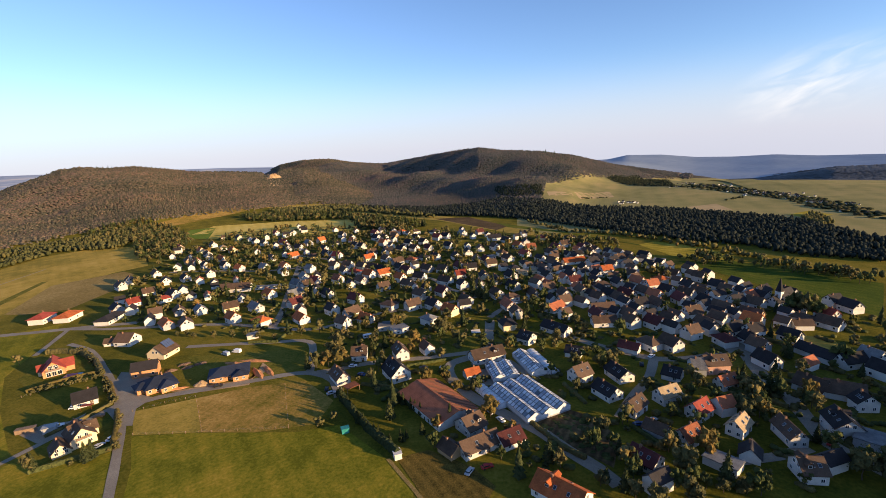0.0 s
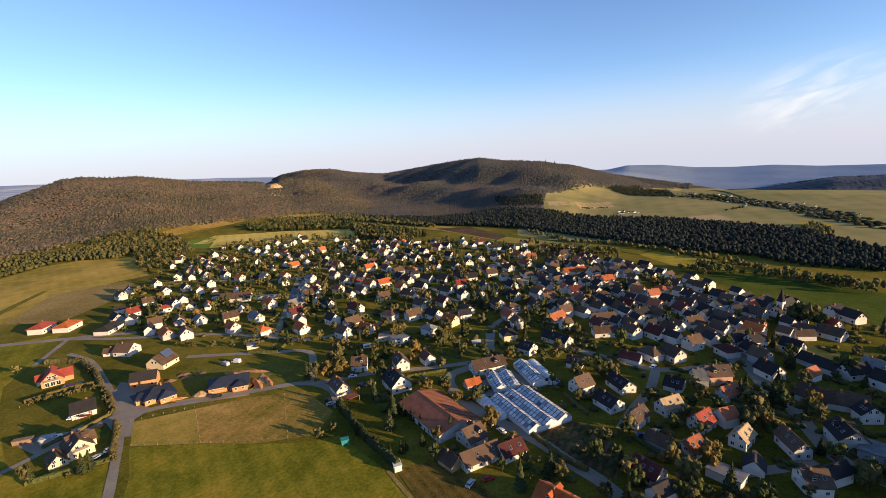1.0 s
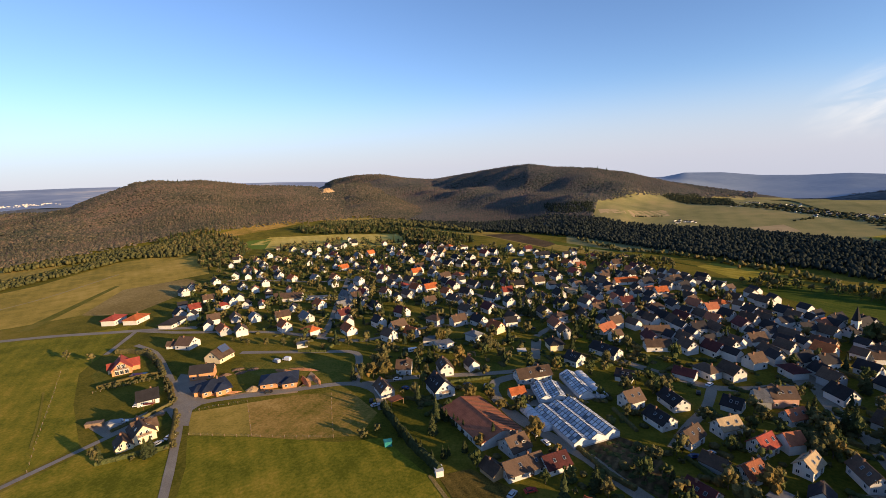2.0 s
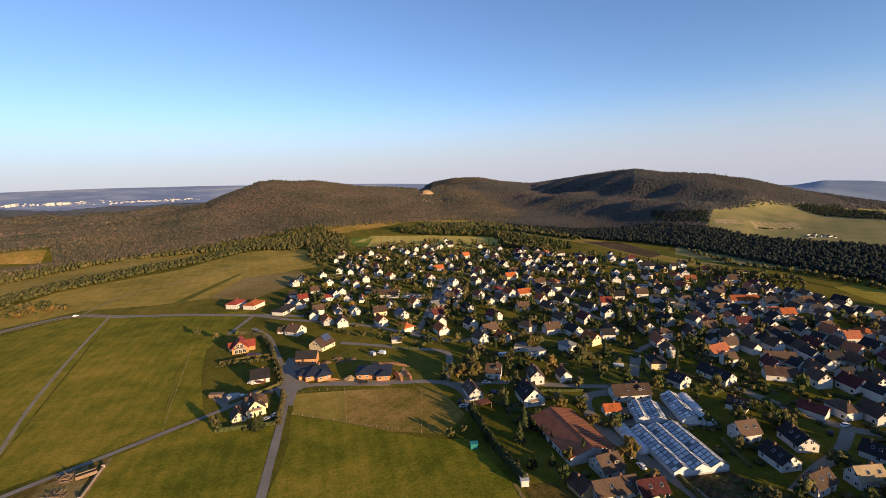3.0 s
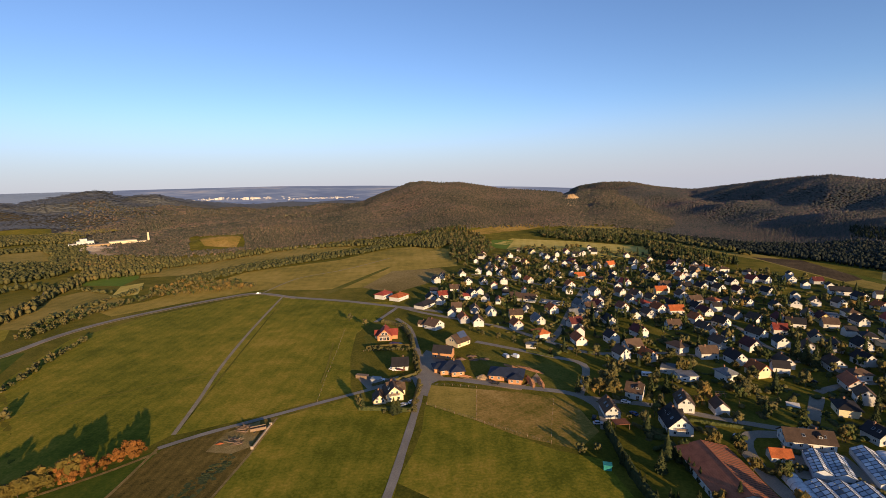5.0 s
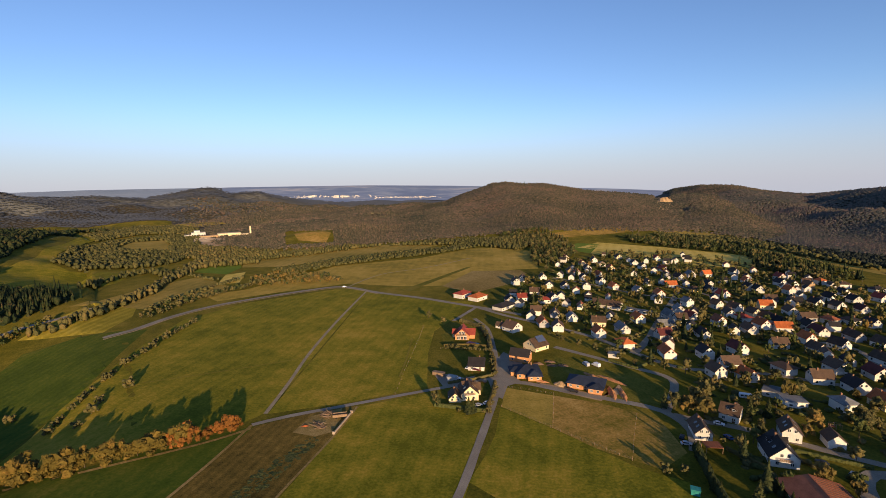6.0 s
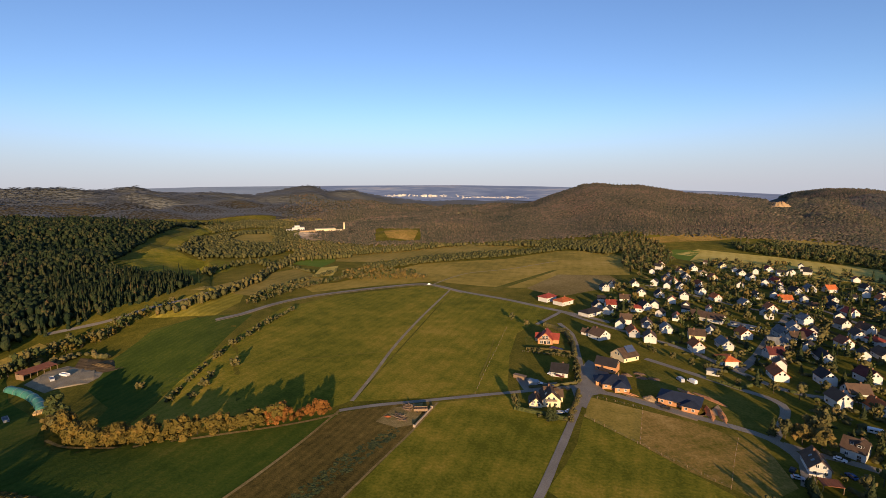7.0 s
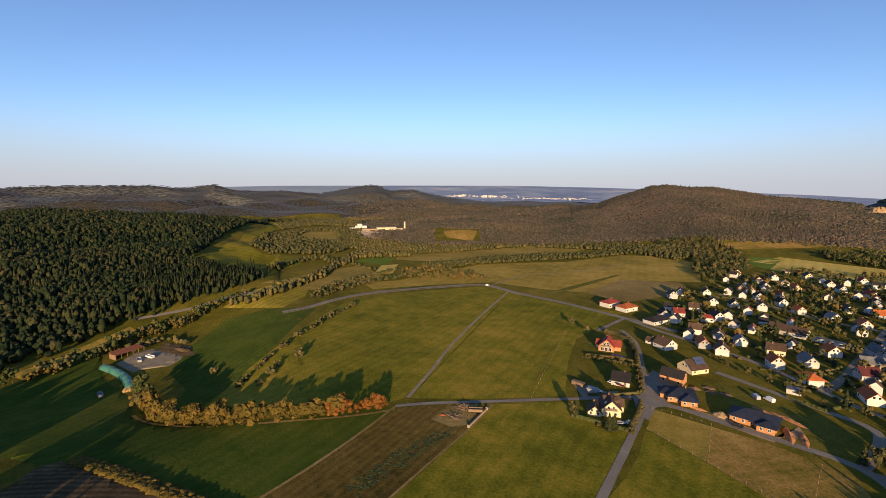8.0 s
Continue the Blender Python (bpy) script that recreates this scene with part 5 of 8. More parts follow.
# the villa: glazed gable, cross wing, balcony; the cream house; the hipped bungalows
_v = BUILT[(-213.1, 229.3)]
wing(_v, 0.5, -5.2, 90, 6.5, 6.0, 3.2, "g", "red", "brick", 2.9)
wing(_v, 1.5, 4.6, 90, 4.5, 4.6, 3.0, "g", "red", "cream", 2.2)
balcony(_v, -6.0, 0, 3.3, -90, 6.4, 1.5)
for _y in (-2.3, 0.0, 2.3):
    add_window(_v, -6.0, _y, 0.3, -90, 1.9, 2.3)
for _y in (-1.1, 1.1):
    add_window(_v, -6.0, _y, 3.5, -90, 1.9, 2.4)
_c = BUILT[(-149.7, 164.9)]
balcony(_c, -5.5, 0, 3.4, -90, 5.0, 1.3)
dormer(_c, 0.8, -2.9, 5.0, -90, "brown")
wing(_c, 2.2, -3.6, 90, 5.0, 4.0, 3.4, "g", "brown", "cream", 2.2)
wing(BUILT[(-144.3, 207.1)], 2.6, -6.0, 90, 7.0, 7.0, 2.8, "h", "navy", "brick", 1.9)
wing(BUILT[(-144.3, 207.1)], -6.2, 1.5, 0, 6.0, 7.0, 2.6, "h", "navy", "brick", 1.5)
for _x in (0.8, 4.2):
    add_window(BUILT[(-144.3, 207.1)], _x, -9.5, 0.9, 0)
for _x in (3.6, 6.6):
    add_window(BUILT[(-113.1, 215.2)], _x, -8.35, 0.9, 0)
wing(BUILT[(-113.1, 215.2)], 5.2, -5.6, 90, 5.5, 6.6, 2.8, "h", "navy", "brick", 1.7)
for _x, _y, _r in ((-29.2, 205.9, "dark"), (-170.5, 195.1, "dark")):
    balcony(BUILT[(_x, _y)], -6.5 if _r == "dark" and _x > -50 else -4.5, 0, 2.9 if _x > -50 else 0.3, -90, 4.2, 1.3)

TEMPLATES = {}


def village_house(x, y, turn, roof, rng):
    HOUSE_AT.append((x, y, 5.0))
    form = "e" if rng.random() < 0.9 else "h"
    size = rng.choice(((9.0, 7.1, 3.3), (9.8, 7.5, 3.9), (8.2, 7.1, 4.3), (11.2, 7.1, 3.3), (9.4, 7.7, 3.6)))
    wall = "white" if rng.random() < 0.84 else rng.choice(("cream", "cream", "yellow", "grey", "tan"))
    key = (size, form, roof, wall)
    m = pose(x, y, land1(x, y), 0, 0, turn + (180 if rng.random() < 0.5 else 0))
    if key in TEMPLATES:
        return copy_thing(TEMPLATES[key], m)
    ob = house(*size, form, roof, wall, "house", rise=size[1] * (0.43 if form == "e" else 0.28), rich=False)
    ob.matrix_basis = m
    TEMPLATES[key] = ob
    return tagged(ob, "%s village house with a %s roof" % (WALL_WORDS[wall], ROOF_WORDS[roof]), "house", group="village houses")


_rng = random.Random(11)
for rows in (ROW_A, ROW_B, ROW_C, ROW_D, ROW_E, ROW_F, ROW_G, ROW_H, ROW_I, ROW_J, ROW_K):
    for x, y, turn, roof in rows:
        village_house(x, y, turn, roof, _rng)


# the open valley floor between the woods
CLEARING = [(-980, 170), (-1054, 211), (-1035, 258), (-938, 247), (-854, 217), (-902, 177)]
VALLEY_OPEN = [(-673, -16), (-634, 24), (-550, 60), (-562, 119), (-673, 186), (-752, 235), (-1310, 345), (-1472, 185), (-1056, 77), (-816, 13)]
FOREST_EDGE_AZ = (75.5, 78.0, 83.1, 88.0, 93.5, 98.5, 103.1, 107.1, 118)
FOREST_EDGE_R = (820, 641, 559, 508, 488, 462, 430, 410, 372)



# ---- woods ----
def inside(poly, x, y):
    """Which of the places lie within the outline."""
    x, y = np.asarray(x, float), np.asarray(y, float)
    hit = np.zeros(x.shape, bool)
    for (x0, y0), (x1, y1) in zip(poly, poly[1:] + poly[:1]):
        cross = (y0 > y) != (y1 > y)
        hit ^= cross & (x < (x1 - x0) * (y - y0) / ((y1 - y0) or 1e-9) + x0)
    return hit



def scatter(seed, az0, az1, r0, r1, spacing, keep):
    """Places on a jittered ring grid; spacing grows with the distance."""
    rg = np.random.default_rng(seed)
    out, r = [], r0
    while r < r1:
        sp = spacing(r)
        n = max(1, int(math.radians(az1 - az0) * r / sp))
        a = np.radians(az0 + (np.arange(n) + rg.uniform(0, 1, n)) * (az1 - az0) / n)
        rr = r + rg.uniform(-0.5, 0.5, n) * sp
        out.append(np.stack([-np.sin(a) * rr, np.cos(a) * rr, np.full(n, sp)], 1))
        r += sp * 0.9
    P = np.concatenate(out)
    return P[keep(P[:, 0], P[:, 1], rg)]


def unit_crown(kind, seed, detail):
    """A crown of height 1 on the unit disc: lobed for leaf trees, tiered for conifers."""
    rg = np.random.default_rng(seed)
    bm = bmesh.new()
    if detail == 0:
        n = 6 if kind == "leaf" else 5
        z0, tall = (0.50, 1.0) if kind == "leaf" else (0.0, 1.0)
        ring = [bm.verts.new((rg.uniform(0.75, 1.2) * math.cos(i * 2 * math.pi / n), rg.uniform(0.75, 1.2) * math.sin(i * 2 * math.pi / n), z0 + rg.uniform(-0.12, 0.12))) for i in range(n)]
        top = bm.verts.new((rg.uniform(-0.15, 0.15), rg.uniform(-0.15, 0.15), tall))
        for i in range(n):
            bm.faces.new((ring[i], ring[(i + 1) % n], top))
    elif kind == "leaf":
        bmesh.ops.create_icosphere(bm, subdivisions=detail, radius=1)
        off = Vector(rg.uniform(0, 50, 3))
        for v in bm.verts:
            d = v.co.normalized()
            k = 0.8 + 0.42 * noise.noise(d * 1.7 + off) + (0.25 * noise.noise(d * 4.5 + off) if detail > 1 else 0)
            v.co = Vector((d.x * k, d.y * k, 0.52 + 0.5 * d.z * k))
    else:
        n, tiers = (7, 3) if detail > 1 else (5, 2)
        for t in range(tiers):
            z0, z1 = t / (tiers + 0.6), min(1.0, (t + 1.7) / (tiers + 0.4))
            rad = 1.0 - 0.8 * t / tiers
            ring = [bm.verts.new((rad * rg.uniform(0.7, 1.15) * math.cos(i * 2 * math.pi / n + t), rad * rg.uniform(0.7, 1.15) * math.sin(i * 2 * math.pi / n + t), z0 + rg.uniform(-0.05, 0.05))) for i in range(n)]
            top = bm.verts.new((0, 0, z1 if t < tiers - 1 else 1.0))
            for i in range(n):
                bm.faces.new((ring[i], ring[(i + 1) % n], top))
    bm.verts.index_update()
    V = np.array([v.co[:] for v in bm.verts])
    bmesh.ops.triangulate(bm, faces=bm.faces[:])
    F = np.array([[v.index for v in f.verts] for f in bm.faces])
    bm.free()
    return V, F


def stand(name, label, P, heights, kinds, mat, seed, detail=1, wide=0.74):
    """One sheet of woodland: a crown at each place, joined into one mesh."""
    rg = np.random.default_rng(seed)
    protos = {k: [unit_crown(k, seed * 7 + i, detail) for i in range(5)] for k in ("leaf", "fir")}
    Z = land(P[:, 0], P[:, 1])
    vs, fs, base = [], [], 0
    for i, (x, y, sp) in enumerate(P):
        V, F = protos["fir" if kinds[i] else "leaf"][rg.integers(5)]
        h = heights[i]
        w = max(sp * wide, 2.0) * rg.uniform(0.8, 1.25) * (0.8 if kinds[i] else 1.05)
        a = rg.uniform(0, 6.28)
        c, s = math.cos(a), math.sin(a)
        vs.append(np.stack([x + w * (c * V[:, 0] - s * V[:, 1]), y + w * (s * V[:, 0] + c * V[:, 1]), Z[i] - 0.5 + h * V[:, 2]], 1))
        fs.append(F + base)
        base += len(V)
    V, F = np.concatenate(vs), np.concatenate(fs)
    me = bpy.data.meshes.new(name)
    me.vertices.add(len(V))
    me.vertices.foreach_set("co", V.ravel())
    me.loops.add(F.size)
    me.loops.foreach_set("vertex_index", F.ravel())
    me.polygons.add(len(F))
    me.polygons.foreach_set("loop_start", np.arange(0, F.size, 3))
    me.polygons.foreach_set("use_smooth", np.ones(len(F), bool))
    me.update(calc_edges=True)
    me.materials.append(mat)
    ob = tagged(new(name, me), label, "forest", kind="stuff")
    return ob


def polar(x, y):
    return np.degrees(np.arctan2(-x, y)), np.hypot(x, y)


def in_wood(x, y, rg):
    """Where the woods of the hills stand."""
    az, r = polar(x, y)
    el = np.degrees(np.arctan2(land(x, y) - 105, r))
    soft = rg.uniform(-0.25, 0.25, len(x))
    low = np.interp(az, WOOD_AZ, WOOD_EL)
    keep = (el > low + soft) & (r > 600) & (az > -27) & (az < 75 - np.abs(soft) * 50)
    # clearing on the works hill, quarry scar, fields on the saddle
    keep &= ~((az > 58.3) & (az < 63.8) & (el > -6.9) & (el < -5.3))
    keep &= ~((az > 19.6) & (az < 21.2) & (el > -2.1) & (el < -1.5))
    return keep


def thin_behind(P, seed, share):
    """On slopes that fall away from the village the wood is sparser, with broader crowns."""
    x, y, rg = P[:, 0], P[:, 1], np.random.default_rng(seed)
    behind = land(x * 1.015, y * 1.015) < land(x, y) - 0.5
    keep = ~behind | (rg.uniform(0, 1, len(P)) < share)
    P[behind, 2] *= 1.7
    return P[keep]


W1 = thin_behind(scatter(3, -28, 76, 640, 2250, lambda r: 0.0029 * r + 1.0, in_wood), 2, 0.25)
_g = np.random.default_rng(4)
_fir = (np.sin(W1[:, 0] / 90 + 1) * np.sin(W1[:, 1] / 120) + _g.uniform(-0.7, 0.7, len(W1))) > 0.15
_h1 = np.clip(W1[:, 2] * 0.9, 4, 7) * _g.uniform(0.85, 1.3, len(W1)) * np.where(_fir, 1.1, 1.0)
# the peak's stand gets the canopy with shade in its colour
_off_peak = polar(W1[:, 0], W1[:, 1])[0] + 3 * np.sin(W1[:, 1] / 140) > 12
stand("hill_forest", "dense brown autumn beech forest covering the hills", W1[_off_peak], _h1[_off_peak], _fir[_off_peak], WOODS, 5, detail=0)
stand("peak_forest", "dense mixed forest covering the high peak, its shade painted in the canopy", W1[~_off_peak], _h1[~_off_peak], _fir[~_off_peak], WOODS_PEAK_SHADED, 6, detail=0)


def left_wood(x, y, rg):
    az, r = polar(x, y)
    edge = np.interp(az, FOREST_EDGE_AZ, FOREST_EDGE_R)
    top = np.interp(az, (74, 76, 80, 118), (720, 800, 1500, 1700))
    return (rg.uniform(0, 1, len(x)) < 0.9) & (r > edge + rg.uniform(-12, 12, len(x))) & (r < top) & (az > 75.5) & ~inside(VALLEY_OPEN, x, y)


W2 = thin_behind(scatter(8, 75, 118, 290, 1500, lambda r: max(3.9, 0.0042 * r + 1.4), left_wood), 6, 0.4)
_g = np.random.default_rng(9)
_az2, _r2 = polar(W2[:, 0], W2[:, 1])
# a stand of firs on the low slope towards the valley, broadleaved wood above
_stand = (_r2 < 600 + 40 * np.sin(_az2)) & (_az2 > 77) & (_az2 < 96)
_fir = _g.uniform(0, 1, len(W2)) < np.where(_stand, 0.78, 0.10)
_h2 = np.where(_fir, 12.5, 8.5) * _g.uniform(0.6, 1.3, len(W2)) * (1 + 0.22 * np.sin(W2[:, 0] / 31 + 1) * np.sin(W2[:, 1] / 37) + 0.16 * np.sin(W2[:, 0] / 13 + W2[:, 1] / 17))
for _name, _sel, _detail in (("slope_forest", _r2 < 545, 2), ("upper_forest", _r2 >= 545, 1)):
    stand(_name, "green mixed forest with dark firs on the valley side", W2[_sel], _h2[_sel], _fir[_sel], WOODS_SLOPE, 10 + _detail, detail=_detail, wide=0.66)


def far_wood(x, y, rg):
    az, r = polar(x, y)
    return ((az > 60) | ((az > 47) & (r > 2200)) | (az < -18)) & ~((az < -18) & (r < 2100))


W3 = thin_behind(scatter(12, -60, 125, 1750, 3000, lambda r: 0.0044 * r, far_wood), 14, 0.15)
stand("far_forest", "far wooded ridges", W3, W3[:, 2] * 0.32, np.zeros(len(W3), bool), WOODS_HAZED, 13, detail=0, wide=0.7)


# ---- single trees ----
def trunk_mesh(h, rad, seed, limbs=5):
    rg = random.Random(seed)
    bm = bmesh.new()

    def limb(p, d, length, r0, r1, n=5, seg=3):
        prev = None
        side = d.orthogonal().normalized()
        up = d.cross(side)
        for s in range(seg + 1):
            c = p + d * length * s / seg + Vector((rg.uniform(-1, 1), rg.uniform(-1, 1), 0)) * 0.04 * length * (s > 0)
            r = r0 + (r1 - r0) * s / seg
            ring = [bm.verts.new(c + (side * math.cos(a) + up * math.sin(a)) * r) for a in (i * 2 * math.pi / n for i in range(n))]
            if prev:
                for i in range(n):
                    bm.faces.new((prev[i], prev[(i + 1) % n], ring[(i + 1) % n], ring[i]))
            prev = ring

    limb(Vector((0, 0, -0.3)), Vector((0, 0, 1)), h * 0.8, rad, rad * 0.3, 6, 4)
    for i in range(limbs):
        a = i * 2.4 + rg.uniform(-0.4, 0.4)
        limb(Vector((0, 0, h * rg.uniform(0.28, 0.55))), Vector((math.cos(a), math.sin(a), rg.uniform(0.6, 1.2))).normalized(), h * rg.uniform(0.25, 0.38), rad * 0.4, rad * 0.12, 4, 2)
    return solid(bm, "trunk", BARK)


def crown_mesh(h, w, seed, mat, kind="leaf", n=50, fine=2, low=False):
    """Uneven leaf masses with gaps between them, and loose clumps standing out all round."""
    rg = random.Random(seed)
    verts, faces = [], []

    def clump(p, size):
        a = Vector((rg.gauss(0, 1), rg.gauss(0, 1), rg.gauss(0, 0.7))).normalized()
        b = a.orthogonal().normalized()
        c = a.cross(b)
        k = len(verts)
        for ang, rr in ((0.3, 1), (1.5, 0.8), (2.7, 1.1), (4.0, 0.75), (5.2, 1.0)):
            verts.append(p + (b * math.cos(ang) + c * math.sin(ang)) * size * rr * rg.uniform(0.7, 1.2) + a * rg.uniform(-0.25, 0.25) * size)
        faces.extend(((k, k + 1, k + 2), (k, k + 2, k + 3), (k, k + 3, k + 4)))

    if kind == "leaf":
        foot, count = (0.16, 8) if low else (0.34, 7)
        lobes = [(Vector((0, 0, h * (0.5 if low else 0.6))), w * 0.5, h * 0.32)]
        for i in range(count):
            a = i * 2.4 + rg.uniform(-0.4, 0.4)
            z = h * (foot + (0.82 - foot) * (i + rg.random()) / count)
            r = w * rg.uniform(0.22, 0.36)
            q = w * rg.uniform(0.42, 0.66) * (1.15 - 0.5 * max(0.0, z / h - 0.45))
            lobes.append((Vector((math.cos(a) * q, math.sin(a) * q, z)), r, r * rg.uniform(0.8, 1.1)))
        bm = bmesh.new()
        bmesh.ops.create_icosphere(bm, subdivisions=fine, radius=1)
        bm.verts.index_update()
        ball, tris = [v.co.copy() for v in bm.verts], [[v.index for v in f.verts] for f in bm.faces]
        bm.free()
        off = Vector((rg.uniform(0, 60), rg.uniform(0, 60), rg.uniform(0, 60)))
        for c, r, rz in lobes:
            k = len(verts)
            for d in ball:
                q = 0.92 + 0.6 * noise.noise(d * 2.4 + c + off) + rg.uniform(-0.28, 0.28)
                verts.append(c + Vector((d.x * r * q, d.y * r * q, d.z * rz * q)))
            faces.extend(tuple(k + i for i in t) for t in tris)
        for i in range(n):
            c, r, rz = lobes[i % len(lobes)]
            d = Vector((rg.gauss(0, 1), rg.gauss(0, 1), rg.gauss(0.15, 1))).normalized()
            clump(c + Vector((d.x * r, d.y * r, d.z * rz)) * rg.uniform(0.8, 1.35), w * rg.uniform(0.03, 0.065))
    else:
        tiers, m = 8, 9
        for t in range(tiers):
            z0, z1 = h * (0.06 + 0.86 * t / tiers), h * min(1.0, 0.06 + 0.86 * (t + 2.1) / tiers)
            rad = w * (1 - t / tiers) ** 0.8
            k = len(verts)
            for i in range(m):
                a = i * 2 * math.pi / m + t * 0.7
                q = rad * (rg.uniform(0.55, 0.7) if i % 2 else rg.uniform(0.85, 1.1))
                verts.append(Vector((math.cos(a) * q, math.sin(a) * q, z0 + rg.uniform(-0.25, 0.25))))
            verts.append(Vector((rg.uniform(-0.1, 0.1), rg.uniform(-0.1, 0.1), z1)))
            faces.extend((k + i, k + (i + 1) % m, k + m) for i in range(m))
        for i in range(n):
            f = (i + rg.random()) / n
            r = w * (1 - f) ** 0.8 * rg.uniform(0.8, 1.05)
            clump(Vector((math.cos(i * 2.39996) * r, math.sin(i * 2.39996) * r, h * (0.08 + 0.9 * f))), w * (0.22 - 0.13 * f))
    return mesh_of("crown", verts, faces, mat)


TREES, FAR_TREES = {}, {}


def tree_kind(key, h, w, mat, kind, label, n=120, variants=3, low=False):
    for v in range(variants):
        root = new("tree" if kind == "leaf" else "conifer")
        place("trunk", trunk_mesh(h, h * 0.022, v + len(TREES) * 3, 5 if kind == "leaf" else 0), root)
        place("crown", crown_mesh(h, w, v + 31 * len(TREES), mat, kind, n, 2, low), root)
        tagged(root, label, "tree", group="trees of the village and fields")
        root.matrix_basis = pose(0, 0, -400)
        TREES.setdefault(key, []).append([root, False])
        FAR_TREES.setdefault(key, []).append((crown_mesh(h, w, v + 31 * len(TREES), mat, kind, 26, 1, low), trunk_mesh(h, h * 0.022, v, 0)))


tree_kind("green", 9, 3.6, LEAF_GREEN, "leaf", "broad green garden tree in leaf", n=420)
tree_kind("autumn", 9, 3.8, LEAF, "leaf", "garden tree with olive and rust autumn leaves", n=420, variants=4)
tree_kind("gold", 10, 4.2, LEAF_GOLD, "leaf", "tree with golden-brown autumn leaves", n=440, variants=3)
tree_kind("hedgerow", 6.5, 3.6, LEAF_HEDGE, "leaf", "hedgerow tree with golden olive leaves down to the ground", n=480, variants=4, low=True)
tree_kind("rust", 6.0, 3.2, LEAF_RUST, "leaf", "hedgerow tree with rust-orange leaves", n=440, variants=2, low=True)
tree_kind("fir", 12, 2.6, NEEDLE, "fir", "tall dark green conifer", n=120)
tree_kind("bush", 3.2, 2.0, LEAF, "leaf", "low rounded bush with olive leaves", n=50, low=True)
_trng = random.Random(77)


BULK = {}
PLANTED = [0]


def plant(key, x, y, size=1.0):
    """A tree: an object of its own near the viewpoint, joined with its like farther off."""
    v = _trng.randrange(len(TREES[key]))
    slot = TREES[key][v]
    m = pose(x, y, land1(x, y), 0, 0, _trng.uniform(0, 360)) @ Matrix.Diagonal((size, size, size * _trng.uniform(0.85, 1.15), 1))
    if key == "bush" or PLANTED[0] >= 285 or math.hypot(x, y) > 330:
        BULK.setdefault(key, []).append((v, m))
        return
    PLANTED[0] += 1
    if not slot[1]:
        slot[1] = True
        slot[0].matrix_basis = m
    else:
        copy_thing(slot[0], m).matrix_basis = m


def join_bulk():
    """The farther trees, joined by kind."""
    words = {"hedgerow": "golden olive hedgerow trees", "rust": "rust-orange hedgerow trees", "green": "green trees", "autumn": "olive and rust trees", "gold": "golden-brown trees", "fir": "dark conifers", "bush": "low olive bushes"}
    for key, rows in BULK.items():
        vs, fs, mi, base = [], [], [], 0
        for v, m in rows:
            for k, me in enumerate(FAR_TREES[key][v]):
                me.calc_loop_triangles()
                V = np.empty(len(me.vertices) * 3)
                me.vertices.foreach_get("co", V)
                F = np.empty(len(me.loop_triangles) * 3, int)
                me.loop_triangles.foreach_get("vertices", F)
                V = V.reshape(-1, 3) @ np.array(m.to_3x3()).T + np.array(m.translation)
                vs.append(V)
                fs.append(F.reshape(-1, 3) + base)
                mi.append(np.full(len(F) // 3, k))
                base += len(V)
        V, F, M = np.concatenate(vs), np.concatenate(fs), np.concatenate(mi)
        me = bpy.data.meshes.new("garden_trees")
        me.vertices.add(len(V))
        me.vertices.foreach_set("co", V.ravel())
        me.loops.add(F.size)
        me.loops.foreach_set("vertex_index", F.ravel().astype(np.int32))
        me.polygons.add(len(F))
        me.polygons.foreach_set("loop_start", np.arange(0, F.size, 3, dtype=np.int32))
        me.polygons.foreach_set("material_index", M.astype(np.int32))
        me.update(calc_edges=True)
        for kid in FAR_TREES[key][0]:
            me.materials.append(kid.materials[0])
        tagged(new("garden_bushes" if key == "bush" else "garden_trees", me), words[key] + " scattered between houses and fields", "bushes" if key == "bush" else "trees", kind="stuff")


# ---- nursery: glasshouses and tunnels ----
GLASS_BLUE, _n, _l, _b = nodes_of("glasshouse_pane", 0.35)
_b.inputs["Specular IOR Level"].default_value = 0.6
_info, _r = _n.new("ShaderNodeObjectInfo"), ramp(_n, [(0.0, (0.07, 0.09, 0.11)), (0.12, (0.30, 0.34, 0.40)), (0.5, (0.52, 0.55, 0.60)), (1.0, (0.74, 0.75, 0.76))])
_l.new(_info.outputs["Random"], _r.inputs["Fac"])
_l.new(_r.outputs["Color"], _b.inputs["Base Color"])
STEEL = noisy("dark_steel_bars", three((0.07, 0.075, 0.085), 0.7, 1.2), 1.0, 6.0, 0.4, 0.5, metal=0.2)
PLASTIC = noisy("milky_tunnel_film", three((0.60, 0.62, 0.64), 0.8, 1.15), 0.4, 2.0, 0.4, 0.35)
TARP = noisy("green_tarpaulin", three((0.06, 0.20, 0.15), 0.75, 1.25), 0.4, 2.0, 0.4, 0.5)
STRAWBALE = noisy("straw_bale", three((0.50, 0.34, 0.15), 0.75, 1.2), 0.6, 4.0, 0.5, 0.95)
RUST = noisy("rusty_sheet", three((0.26, 0.09, 0.04), 0.7, 1.3), 0.4, 3.0, 0.4, 0.8)
DIRT = noisy("orange_spoil", three((0.44, 0.20, 0.085), 0.7, 1.3), 0.3, 1.8, 0.5, 0.95, bump=0.6)
RUBBLE = noisy("brown_rubble", three((0.17, 0.105, 0.065), 0.5, 1.5), 0.4, 2.2, 0.6, 0.95, bump=0.6)
STONE = noisy("pale_rubble", three((0.34, 0.27, 0.20), 0.65, 1.3), 0.3, 1.8, 0.5, 0.95, bump=0.6)
TYRE = noisy("tyre_rubber", three((0.02, 0.02, 0.02)), 1.0, 5.0, 0.4, 0.9)
